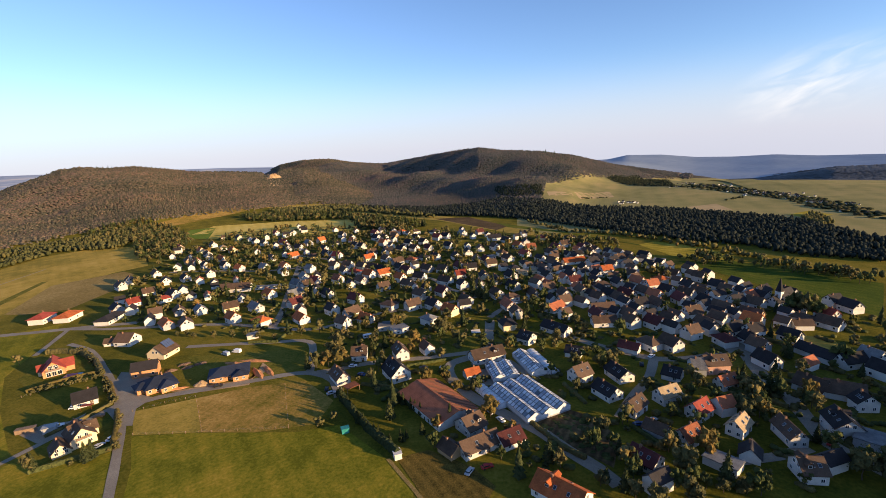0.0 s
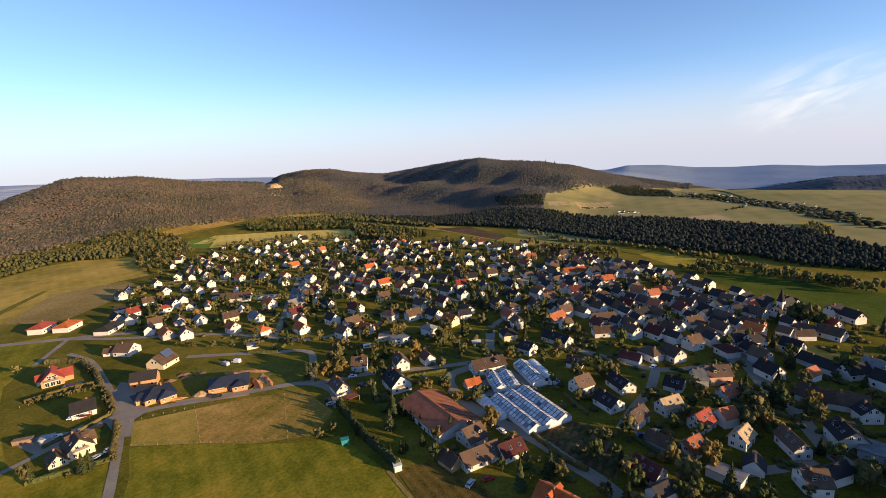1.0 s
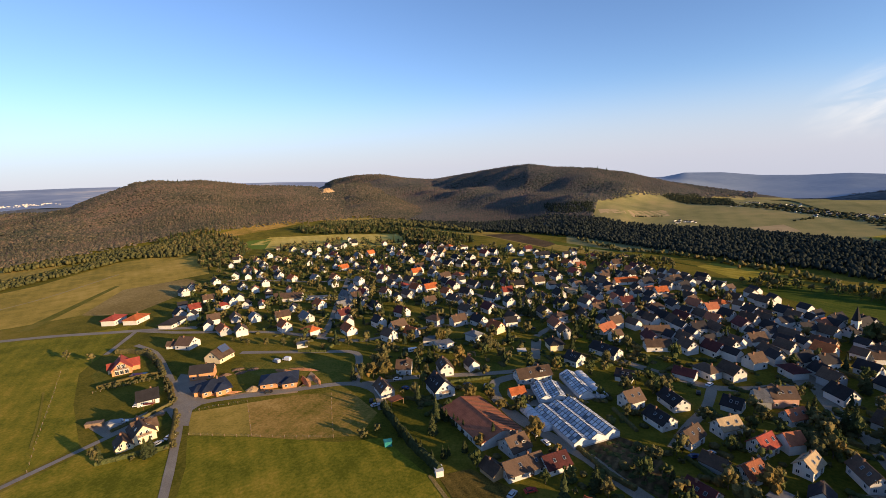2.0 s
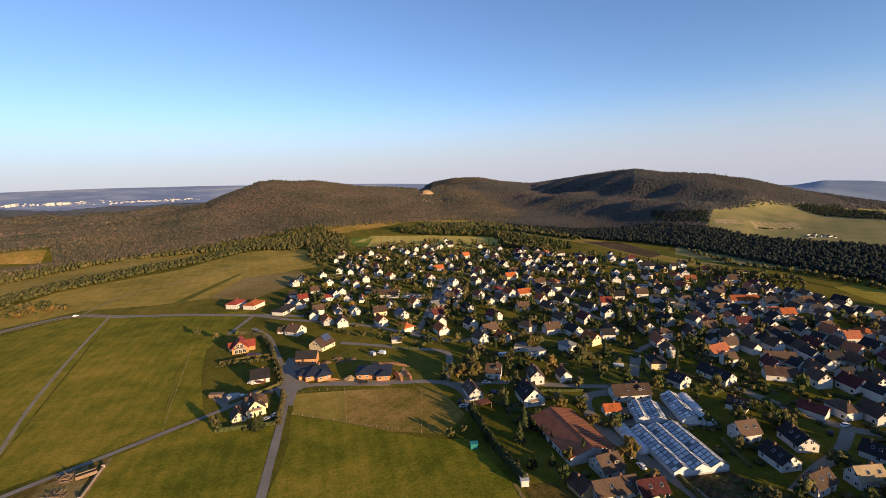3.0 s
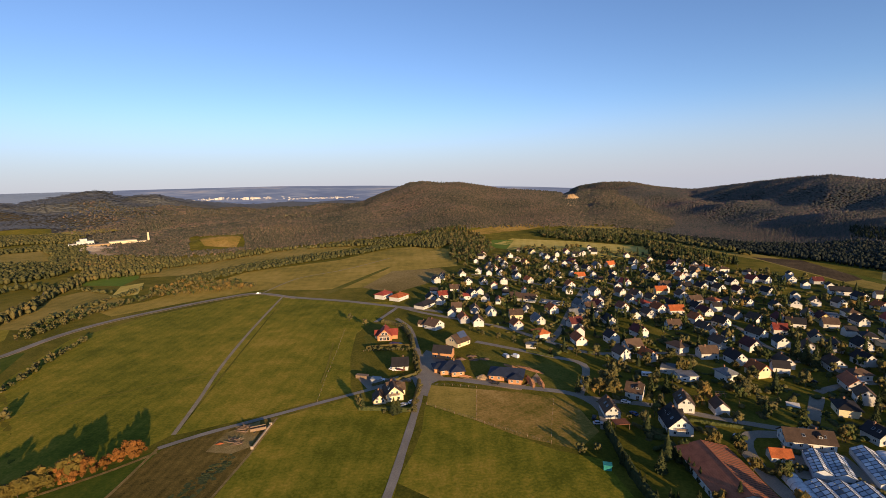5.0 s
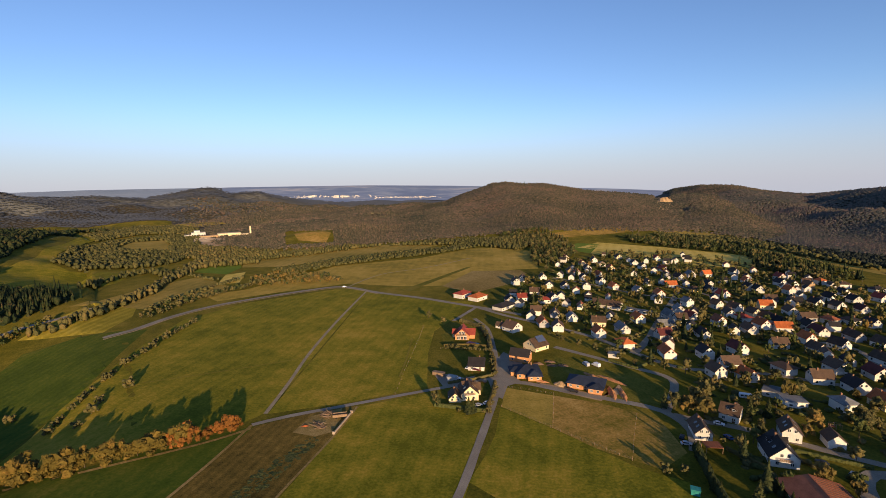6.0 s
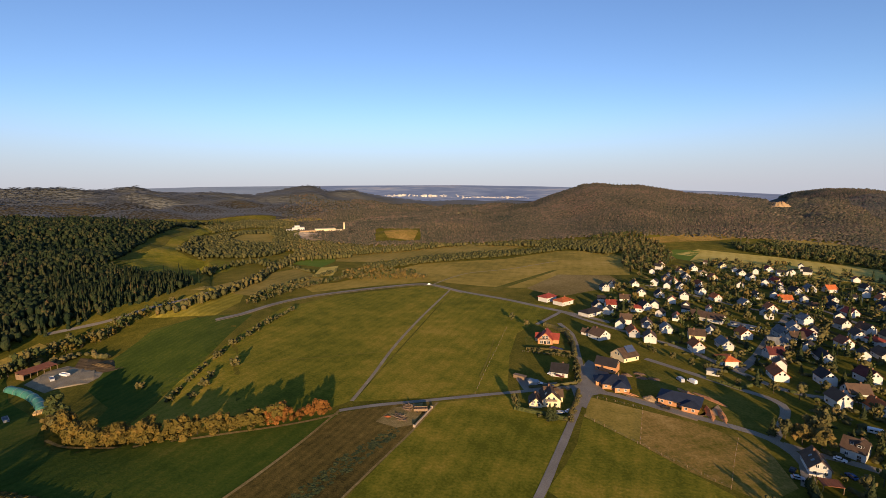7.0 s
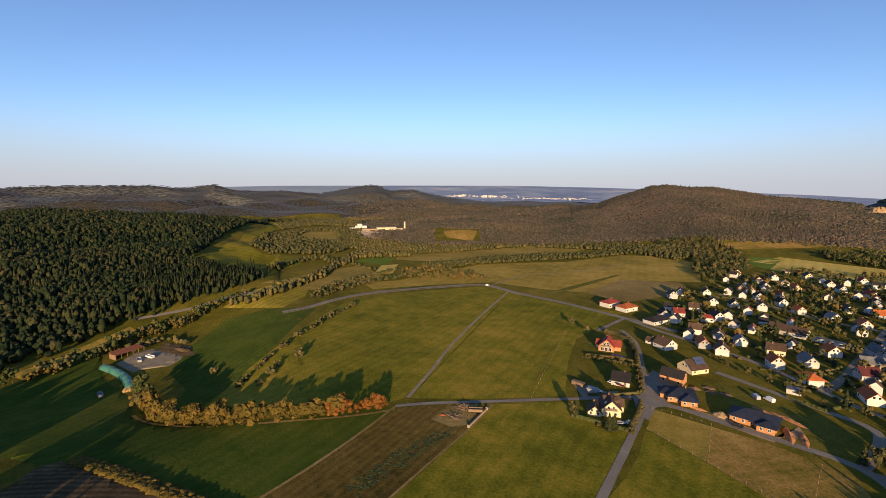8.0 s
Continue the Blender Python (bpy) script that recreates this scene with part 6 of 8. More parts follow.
TEAL = noisy("teal_paint", three((0.03, 0.22, 0.20)), 0.8, 4.0, 0.4, 0.6)
WATER, _n, _l, _b = nodes_of("pool_water", 0.06)
_b.inputs["Base Color"].default_value = (0.03, 0.12, 0.22, 1)
SOLAR, _n, _l, _b = nodes_of("solar_cells", 0.2)
_b.inputs["Base Color"].default_value = (0.06, 0.085, 0.16, 1)
CARS = {k: noisy("car_paint_" + k, three(c, 0.95, 1.05), 1.0, 5.0, 0.3, 0.3) for k, c in (("white", (0.75, 0.75, 0.75)), ("silver", (0.4, 0.41, 0.43)), ("black", (0.02, 0.02, 0.022)), ("blue", (0.03, 0.07, 0.2)), ("red", (0.35, 0.03, 0.025)))}


def glasshouse(x, y, turn, L, W, spans, h, rows, label):
    """A glasshouse of several ridged spans, ridges along its own x: sill walls, bars and single panes."""
    root = new("glasshouse")
    root.matrix_basis = pose(x, y, land1(x, y), 0, 0, turn)
    HOUSE_AT.append((x, y, 0.5 * max(L, W)))
    sw, rise = W / spans, W / spans * 0.26
    bm = bmesh.new()
    box(bm, -L / 2, L / 2, -W / 2, W / 2, -0.2, 0.7)
    part("sill_wall", bm, WALLS["grey"], root)
    bars, side = bmesh.new(), bmesh.new()
    slope = math.hypot(sw / 2, rise)
    ang = math.degrees(math.atan2(rise, sw / 2))
    pl = L / rows
    pane = bmesh.new()
    box(pane, -pl / 2 + 0.2, pl / 2 - 0.2, 0.16, slope / 2 - 0.16, 0, 0.03)
    pane_me = solid(pane, "pane", GLASS_BLUE)
    for s in range(spans):
        y0 = -W / 2 + s * sw
        yc = y0 + sw / 2
        for xx in (-L / 2, L / 2):
            v = [side.verts.new(p) for p in ((xx, y0, 0.7), (xx, y0 + sw, 0.7), (xx, y0 + sw, h), (xx, yc, h + rise), (xx, y0, h))]
            side.faces.new(v)
        box(bars, -L / 2, L / 2, yc - 0.09, yc + 0.09, h + rise - 0.04, h + rise + 0.1)
        box(bars, -L / 2, L / 2, y0 - 0.14, y0 + 0.14, h - 0.14, h + 0.06)
        for i in range(rows + 1):
            xx = -L / 2 + i * pl
            for sgn in (1, -1):
                m = pose(xx, yc, h + rise, 0, 0, 0) @ pose(0, 0, 0, -ang * sgn, 0, 0)
                box(bars, -0.08, 0.08, 0 if sgn > 0 else -slope, slope if sgn > 0 else 0, -0.06, 0.07, m)
        for sgn in (1, -1):
            for i in range(rows):
                for k in range(2):
                    m = pose(-L / 2 + (i + 0.5) * pl, yc, h + rise) @ pose(0, 0, 0, 0, 0, 0 if sgn > 0 else 180) @ pose(0, 0, 0, -ang, 0, 0) @ pose(0, k * slope / 2, 0.0)
                    place("pane", pane_me, root, m=m)
    for yy in (-W / 2, W / 2):
        v = [side.verts.new(p) for p in ((-L / 2, yy, 0.7), (L / 2, yy, 0.7), (L / 2, yy, h), (-L / 2, yy, h))]
        side.faces.new(v)
    part("side_glazing", side, PLASTIC, root)
    part("frame", bars, STEEL, root)
    return tagged(root, label, "greenhouse")


def tunnel(name, x, y, turn, L, W, h, mat, label, hoops=9, bend=0.0):
    """A film tunnel on hoops, along x; bend: how far its middle bows sideways."""
    root = new(name)
    root.matrix_basis = pose(x, y, land1(x, y), 0, 0, turn)
    HOUSE_AT.append((x, y, 0.4 * L))
    n, k = 24, 14
    verts, faces = [], []
    for i in range(n + 1):
        f = i / n
        sag = 0.06 * math.sin(f * math.pi * hoops) ** 2
        off = bend * (1 - (2 * f - 1) ** 2)
        for j in range(k + 1):
            a = math.pi * j / k
            verts.append((-L / 2 + L * f, off + W / 2 * math.cos(a) * (1 - sag), max(-0.1, h * math.sin(a) ** 0.8 * (1 - sag))))
    for i in range(n):
        for j in range(k):
            a = i * (k + 1) + j
            faces.append((a, a + k + 1, a + k + 2, a + 1))
    faces.append(tuple(range(k + 1)))
    faces.append(tuple(n * (k + 1) + j for j in range(k, -1, -1)))
    place("cover", mesh_of("cover", verts, faces, mat, True), root)
    hoop = bmesh.new()
    rings = []
    for j in range(k + 1):
        a = math.pi * j / k
        c, sn = math.cos(a), math.sin(a) ** 0.8
        rings.append([hoop.verts.new(p) for p in ((-0.06, W / 2 * c, h * sn), (0.06, W / 2 * c, h * sn), (0.06, (W / 2 + 0.07) * c, (h + 0.07) * sn), (-0.06, (W / 2 + 0.07) * c, (h + 0.07) * sn))])
    for r0, r1 in zip(rings, rings[1:]):
        for i in range(4):
            hoop.faces.new((r0[i], r0[(i + 1) % 4], r1[(i + 1) % 4], r1[i]))
    hoop_me = solid(hoop, "hoop", ALU)
    for i in range(hoops + 1):
        f = i / hoops
        place("hoop", hoop_me, root, m=pose(-L / 2 + L * f, bend * (1 - (2 * f - 1) ** 2), 0))
    return tagged(root, label, "tunnel")


glasshouse(28.4, 178.6, 116, 28.5, 20.5, 3, 2.4, 14, "large three-span glasshouse with whitened panes at the nursery")
glasshouse(20.6, 203.2, 100, 15.0, 12.5, 2, 2.4, 8, "small two-span glasshouse behind the shop")
glasshouse(34.2, 210.3, 105, 23.0, 7.5, 1, 2.4, 11, "single-span glasshouse with whitened panes")
tunnel("film_tunnel", 40.6, 212.0, 106, 24.0, 6.0, 2.8, PLASTIC, "milky film tunnel beside the glasshouse", 8)
tunnel("film_tunnel", 13.6, 182.0, 117, 18.5, 5.4, 2.6, PLASTIC, "milky film tunnel along the street", 7)
tunnel("straw_clamp", -341.5, -52.5, 22.9, 50.0, 5.6, 3.0, TARP, "long curved heap under a green tarpaulin", 6, bend=3.5)


def boxes(name, rows, mat, label, category):
    """One thing of several joined blocks: x0, x1, y0, y1, z0, z1."""
    bm = bmesh.new()
    for r in rows:
        box(bm, *r)
    bmesh.ops.bevel(bm, geom=bm.edges[:], offset=0.04, segments=1, affect="EDGES")
    return tagged(new(name, solid(bm, name, mat)), label, category)


def bale(x, y, turn):
    bm = bmesh.new()
    bmesh.ops.create_cone(bm, cap_ends=True, segments=12, radius1=0.75, radius2=0.75, depth=1.3)
    bmesh.ops.bevel(bm, geom=[e for e in bm.edges if len(e.link_faces) == 2], offset=0.06, segments=1, affect="EDGES")
    bmesh.ops.transform(bm, matrix=pose(0, 0, 0.72, 90, 0, 0), verts=bm.verts)
    ob = tagged(new("straw_bale", solid(bm, "straw_bale", STRAWBALE)), "round tan straw bale at the clamp's end", "bale", group="bales")
    ob.matrix_basis = pose(x, y, land1(x, y), 0, 0, turn)
    return ob


_b0 = bale(-315.2, -42.6, 20)
for _i in range(9):
    copy_thing(_b0, pose(-314.0 - (_i % 3) * 1.7 - 0.3 * (_i // 3), -43.8 + (_i % 3) * 0.2 + 1.6 * (_i // 3) - 1.5, land1(-315, -43), 0, 0, 20 + 5 * _i))


def heap(name, x, y, rx, ry, h, mat, label, seed, turn=0, category="heap"):
    """A heap of earth or rubble with an uneven outline."""
    verts, faces, n, k = [], [], 22, 7
    rg = random.Random(seed)
    off = Vector((rg.uniform(0, 50), rg.uniform(0, 50), 0))
    for i in range(k + 1):
        f = i / k
        for j in range(n):
            a = j * 2 * math.pi / n
            w = 1 + 0.3 * noise.noise(Vector((math.cos(a) * 1.5, math.sin(a) * 1.5, 0)) + off)
            p = Vector((math.cos(a) * rx * f * w, math.sin(a) * ry * f * w, 0))
            z = h * (1 - f ** 1.4) * (1 + 0.5 * noise.noise(p * 0.35 + off) + 0.25 * noise.noise(p * 1.3 + off)) - (0.15 if i == k else 0)
            verts.append((p.x, p.y, z))
    for i in range(k):
        for j in range(n):
            a, b = i * n + j, i * n + (j + 1) % n
            faces.append((a, a + n, b + n, b))
    ob = tagged(new(name, mesh_of(name, verts, faces, mat)), label, category)
    ob.matrix_basis = pose(x, y, land1(x, y), 0, 0, turn)
    return ob


# ---- building site and yards ----
for _x, _y, _a, _b2, _h, _t in ((-99.8, 216.5, 8.0, 2.0, 1.2, 126), (-95.2, 218.5, 8.0, 1.7, 1.0, 126), (-107, 231, 9, 1.8, 0.9, 170), (-117, 229, 7, 1.7, 0.8, 170)):
    heap("earth_mound", _x, _y, _a, _b2, _h, DIRT, "mound of orange excavated earth on the building site", int(_a * 10 + _b2), _t)
for _x, _y in ((-148, 224), (-141, 227), (-136, 231), (-145, 231)):
    heap("rubble_mound", _x, _y, 3.4, 2.2, 0.9, RUBBLE, "heap of rubble and timber behind the new house", int(-_x), 30)
heap("gravel_heap", -123.4, 207.5, 4.0, 3.0, 1.8, SAND, "pale gravel heap beside the site street", 8)
heap("earth_bank", -136, 203.5, 9.0, 1.4, 1.0, DIRT, "low orange earth bank in front of the bungalow", 9, 14)
heap("earth_bank", -378, -16, 14.0, 3.5, 2.0, PLOUGH, "brown earth bank round the farm yard", 6, 35)


def trailer(x, y, turn, mat, label):
    root = new("trailer")
    bm = bmesh.new()
    box(bm, -3.2, 3.2, -1.15, 1.15, 0.7, 0.9)
    for x0, x1, y0, y1 in ((-3.2, 3.2, -1.2, -1.1), (-3.2, 3.2, 1.1, 1.2), (-3.25, -3.15, -1.1, 1.1), (3.15, 3.25, -1.1, 1.1)):
        box(bm, x0, x1, y0, y1, 0.9, 2.0)
    part("body", bm, mat, root)
    for sx in (-1.6, 1.6):
        for sy in (-0.95, 0.95):
            place("wheel", shared("twheel", lambda: wheel_mesh(0.45, 0.3)), root, m=pose(sx, sy, 0.45))
    root.matrix_basis = pose(x, y, land1(x, y), 0, 0, turn)
    return tagged(root, label, "trailer")


def wheel_mesh(r, w):
    bm = bmesh.new()
    bmesh.ops.create_cone(bm, cap_ends=True, segments=12, radius1=r, radius2=r, depth=w)
    bmesh.ops.transform(bm, matrix=pose(0, 0, 0, 90, 0, 0), verts=bm.verts)
    return solid(bm, "wheel", TYRE)


trailer(-177.5, 108.5, 57, TIMBER, "weathered farm trailer beside the lane")


def brush_pile(x, y, rx, ry, h, n, seed, label):
    """Cut branches and planks thrown on a pile, each a stick of its own."""
    rg = random.Random(seed)
    root = new("brush_pile")
    bm = bmesh.new()
    box(bm, -0.5, 0.5, -0.06, 0.06, -0.05, 0.05)
    stick = solid(bm, "branch", TIMBER)
    for _ in range(n):
        a, f = rg.uniform(0, 6.28), math.sqrt(rg.random())
        m = pose(math.cos(a) * rx * f, math.sin(a) * ry * f, 0.1 + h * (1 - f) * rg.uniform(0.5, 1), rg.uniform(-20, 20), rg.uniform(-25, 25), rg.uniform(0, 180))
        place("branch", stick, root, m=m @ Matrix.Diagonal((rg.uniform(1.5, 4.0), rg.uniform(0.8, 2.0), rg.uniform(0.8, 2.0), 1)))
    root.matrix_basis = pose(x, y, land1(x, y))
    return tagged(root, label, "brush pile")


brush_pile(-183.5, 106, 3.6, 2.8, 1.9, 70, 3, "pile of cut branches beside the lane")
brush_pile(-178, 98, 4.5, 2.0, 0.7, 45, 4, "low pile of planks and branches on dry grass")
heap("tarpaulin", -182, 93.5, 2.0, 0.9, 0.5, ROOFS["orange"], "orange tarpaulin lying on the fallow strip", 4, 55, "tarpaulin")
wall_low = boxes("retaining_wall", ((-9.5, 9.5, -0.25, 0.25, 0, 0.9), (-9.7, -9.3, -0.6, 0.6, 0, 1.3), (9.3, 9.7, -0.6, 0.6, 0, 1.3)), STONE, "low pale stone wall beside the fallow strip", "wall")
wall_low.matrix_basis = pose(-172, 106.5, 0, 0, 0, 123)
trailer(-314.5, -56.6, 15, ALU, "grey trailer standing in the meadow")
trailer(-373.0, -37.0, 40, CARS["white"], "white trailer in the farm yard")
trailer(-369.0, -43.0, 10, CARS["silver"], "grey trailer in the farm yard")


def car(kind, x, y, turn, van=False):
    """A parked car: hull with bonnet and boot, glazed cabin, four wheels."""
    root = new("van" if van else "car")
    L, W, H = (5.2, 2.0, 2.2) if van else (4.3, 1.8, 1.45)
    prof = ((-L / 2, 0.35), (-L / 2, 0.8 if not van else 1.9), (-L * 0.42, 0.92 if not van else H), (L * 0.2, 0.95 if not van else H), (L * 0.36, 0.85 if not van else 1.25), (L / 2, 0.7 if not van else 0.95), (L / 2, 0.35))
    bm = bmesh.new()
    a = [bm.verts.new((px, -W / 2, pz)) for px, pz in prof]
    b = [bm.verts.new((px, W / 2, pz)) for px, pz in prof]
    bm.faces.new(a)
    bm.faces.new(b[::-1])
    for i in range(len(prof)):
        j = (i + 1) % len(prof)
        bm.faces.new((a[j], a[i], b[i], b[j]))
    bmesh.ops.bevel(bm, geom=bm.edges[:], offset=0.06, segments=1, affect="EDGES")
    part("body", bm, CARS[kind], root)
    if not van:
        for nm, z0, z1, k, mat in (("window", 0.9, 1.36, 0.0, PANE), ("roof", 1.36, 1.45, 0.16, CARS[kind])):
            bm = bmesh.new()
            lo = [(-L * 0.36 + k, -W / 2 + 0.08 + k * 0.7), (L * 0.18 - k * 2.6, -W / 2 + 0.08 + k * 0.7)]
            x0, x1, yy = lo[0][0], lo[1][0], -lo[0][1]
            v0 = [bm.verts.new(p) for p in ((x0, -yy, z0), (x1, -yy, z0), (x1, yy, z0), (x0, yy, z0))]
            s = 0.8 if nm == "window" else 0.97
            v1 = [bm.verts.new(p) for p in ((x0 * s, -yy * 0.88, z1), (x1 * (0.45 if nm == "window" else 0.9), -yy * 0.88, z1), (x1 * (0.45 if nm == "window" else 0.9), yy * 0.88, z1), (x0 * s, yy * 0.88, z1))]
            bm.faces.new(v1)
            bm.faces.new(v0[::-1])
            for i in range(4):
                j = (i + 1) % 4
                bm.faces.new((v0[i], v0[j], v1[j], v1[i]))
            part(nm, bm, mat, root)
    else:
        bm = bmesh.new()
        box(bm, L * 0.2, L * 0.34, -W / 2 - 0.01, W / 2 + 0.01, 1.25, 1.95)
        part("window", bm, PANE, root)
    for sx in (-L * 0.31, L * 0.31):
        for sy in (-W / 2 + 0.1, W / 2 - 0.1):
            place("wheel", shared("cwheel", lambda: wheel_mesh(0.32, 0.22)), root, m=pose(sx, sy, 0.32))
    root.matrix_basis = pose(x, y, land1(x, y) + 0.1, 0, 0, turn)
    HOUSE_AT.append((x, y, 2.0))
    return tagged(root, "%s %s parked beside the street" % (kind, "van" if van else "car") if kind != "silver" else "silver-grey car parked beside the street", "van" if van else "car", group="parked cars")


for _row in (("black", -114, 204.3, 20), ("white", -137.2, 164.6, 70), ("silver", -139, 160, 70), ("white", -52.4, 218.2, 10), ("blue", -46.4, 208.7, 150), ("black", -16.8, 212.6, 170), ("silver", -8, 211, 80),
             ("white", -167.6, 175.6, 40), ("blue", -162, 178, 30), ("black", -155, 182, 20), ("silver", 12, 171, 120), ("white", 15.5, 165, 120), ("black", -60, 196, 100), ("silver", -57, 192, 30),
             ("white", 120, 135, 80), ("blue", 131, 137, 100), ("silver", 117, 152, 60), ("red", 124, 142, 40), ("white", 94, 213, 40), ("black", 86, 205, 70), ("silver", 72, 160, 30), ("blue", 66, 158, 10),
             ("white", -172, 190, 15), ("silver", -150, 372, 5), ("white", -128, 392, 80), ("red", -122, 380, 80), ("silver", -116, 402, 80), ("white", 40, 300, 30), ("black", 20, 290, 20), ("silver", 150, 240, 70),
             ("white", 155, 225, 70), ("red", 8, 138, 20), ("silver", 2, 136, 60), ("white", -411, 263.6, 60)):
    car(*_row)
car("white", -122.0, 243.0, 165, True)
car("silver", -126.8, 240.2, 150, True)

# small buildings and fittings
shed = boxes("garden_shed", ((-1.4, 1.4, -1.1, 1.1, 0, 2.0), (-1.6, 1.6, -1.3, 1.3, 2.0, 2.15)), TEAL, "teal painted garden hut on the meadow's edge", "shed")
shed.matrix_basis = pose(-44.5, 162.2, 0, 0, 0, 20)
shed = boxes("field_hut", ((-1.8, 1.8, -1.3, 1.3, 0, 2.2), (-2.0, 2.0, -1.5, 1.5, 2.2, 2.35)), WALLS["white"], "small white hut beside the hedge", "shed")
shed.matrix_basis = pose(-22.8, 145.8, 0, 0, 0, 110)
shed = boxes("yard_hut", ((-2.2, 2.2, -1.8, 1.8, 0, 2.4), (-2.5, 2.5, -2.1, 2.1, 2.4, 2.6)), WALLS["grey"], "grey hut in the storage yard", "shed")
shed.matrix_basis = pose(-168.5, 172.5, 0, 0, 0, 25)
shed = boxes("wood_store", ((-3.4, 3.4, -1.2, 1.2, 0, 1.7), (-3.6, 3.6, -1.4, 1.4, 1.7, 1.85)), TIMBER, "stacked firewood store in the storage yard", "wood stack")
shed.matrix_basis = pose(-179, 173, 0, 0, 0, 20)
pool = boxes("swimming_pool", ((-4.0, 4.0, -2.0, 2.0, 0, 0.5),), WATER, "blue garden pool beside the red-roofed villa", "pool")
pool.matrix_basis = pose(-199.3, 224.1, 0, 0, 0, 10)
awning = boxes("awning", ((-2.2, 2.2, -1.0, 1.0, 2.3, 2.45), (-2.2, -2.1, -1.0, -0.9, 0, 2.3), (2.1, 2.2, -1.0, -0.9, 0, 2.3)), ROOFS["red"], "red awning over the bungalow's terrace", "awning")
awning.matrix_basis = pose(-165, 188.5, 0, 0, 0, 12)
board = boxes("white_board", ((-2.6, 2.6, -1.6, 1.6, 1.0, 1.12), (-2.4, -2.3, -1.4, -1.3, 0, 1.0), (2.3, 2.4, -1.4, -1.3, 0, 1.0), (-2.4, -2.3, 1.3, 1.4, 0, 1.0), (2.3, 2.4, 1.3, 1.4, 0, 1.0)), WALLS["white"], "white table-like board on the village lawn", "board")
board.matrix_basis = pose(11.3, 254.4, 0, 18, 0, 10)


def open_shed(x, y, turn, L, W, label):
    """A long open-fronted farm shed on posts with a sloping rusty roof."""
    root = new("farm_shed")
    bm = bmesh.new()
    v = [bm.verts.new(p) for p in ((-L / 2, -W / 2 - 0.5, 3.4), (L / 2, -W / 2 - 0.5, 3.4), (L / 2, W / 2 + 0.5, 4.4), (-L / 2, W / 2 + 0.5, 4.4))]
    w = [bm.verts.new(p.co + Vector((0, 0, 0.15))) for p in v]
    bm.faces.new(v[::-1])
    bm.faces.new(w)
    for i in range(4):
        bm.faces.new((v[i], v[(i + 1) % 4], w[(i + 1) % 4], w[i]))
    part("roof", bm, RUST, root)
    bm = bmesh.new()
    box(bm, -L / 2, L / 2, W / 2 - 0.12, W / 2, 0, 4.2)
    box(bm, -L / 2, -L / 2 + 0.12, -W / 2, W / 2, 0, 3.4)
    part("wall", bm, TIMBER, root)
    for i in range(6):
        bm = bmesh.new()
        box(bm, -0.12, 0.12, -0.12, 0.12, 0, 3.4)
        o = part("post", bm, TIMBER, root)
        o.location = (-L / 2 + 0.2 + i * (L - 0.4) / 5, -W / 2, 0)
    root.matrix_basis = pose(x, y, land1(x, y), 0, 0, turn)
    return tagged(root, label, "shed")


open_shed(-388, -52, 128, 20, 7, "long open farm shed with a rust-red roof")


def church(x, y, turn):
    root = new("church")
    part("wall", gable_wall(12, 7, 5, 4.5), WALLS["white"], root)
    part("roof", gable_roof(12, 7, 5, 4.5), ROOFS["dark"], root)
    bm = bmesh.new()
    box(bm, -8.2, -4.8, -1.7, 1.7, 0, 9.5)
    part("tower", bm, WALLS["white"], root)
    bm = bmesh.new()
    bmesh.ops.create_cone(bm, cap_ends=True, segments=8, radius1=2.3, radius2=0.05, depth=8)
    bmesh.ops.transform(bm, matrix=Matrix.Translation((-6.5, 0, 13.4)), verts=bm.verts)
    part("spire", bm, ROOFS["dark"], root)
    for i in range(3):
        add_window(root, -3 + i * 3, -3.5, 1.5, 0, 1.0, 2.4)
    root.matrix_basis = pose(x, y, 0, 0, 0, turn)
    HOUSE_AT.append((x, y, 7))
    return tagged(root, "small white church with a dark pointed spire", "church")


church(201, 276, 30)

# roof fittings: panels on the cream house, seams on the hall
for _h in (BUILT[(-164.2, 245.2)],):
    _w = [c for c in _h.children if c.name.startswith("roof")][0]
    W5, L5 = 11.0, max(v.co.x for v in _w.data.vertices)
    _ang = math.degrees(math.atan2(0.45 * W5, W5 / 2))
    for _i in range(4):
        for _k in range(2):
            bm = bmesh.new()
            box(bm, -0.75, 0.75, -1.1, 1.1, 0, 0.08)
            _o = part("solar_panel", bm, SOLAR, _w)
            _o.matrix_basis = pose(-L5 * 0.1 + _i * 1.6, 0, 3.0 + 0.45 * W5 + 0.3) @ pose(0, 0, 0, _ang) @ pose(0, -1.5 - _k * 2.3, 0.06)
_hall = [o for o in bpy.data.objects if o.name.startswith("hall")][0]
_roof = [c for c in _hall.children if c.name.startswith("roof")][0]
for _i in range(24):
    bm = bmesh.new()
    _s = math.hypot(9.7, 0.13 * 18.4)
    box(bm, -0.08, 0.08, -_s, -0.3, 0.0, 0.1)
    _o = part("seam", bm, ROOFS["brown"], _roof)
    _o.matrix_basis = pose(-14.8 + _i * 1.29, 0, 3.2 + 0.13 * 18.4 + 0.26) @ pose(0, 0, 0, math.degrees(math.atan2(0.13 * 18.4, 9.2)))


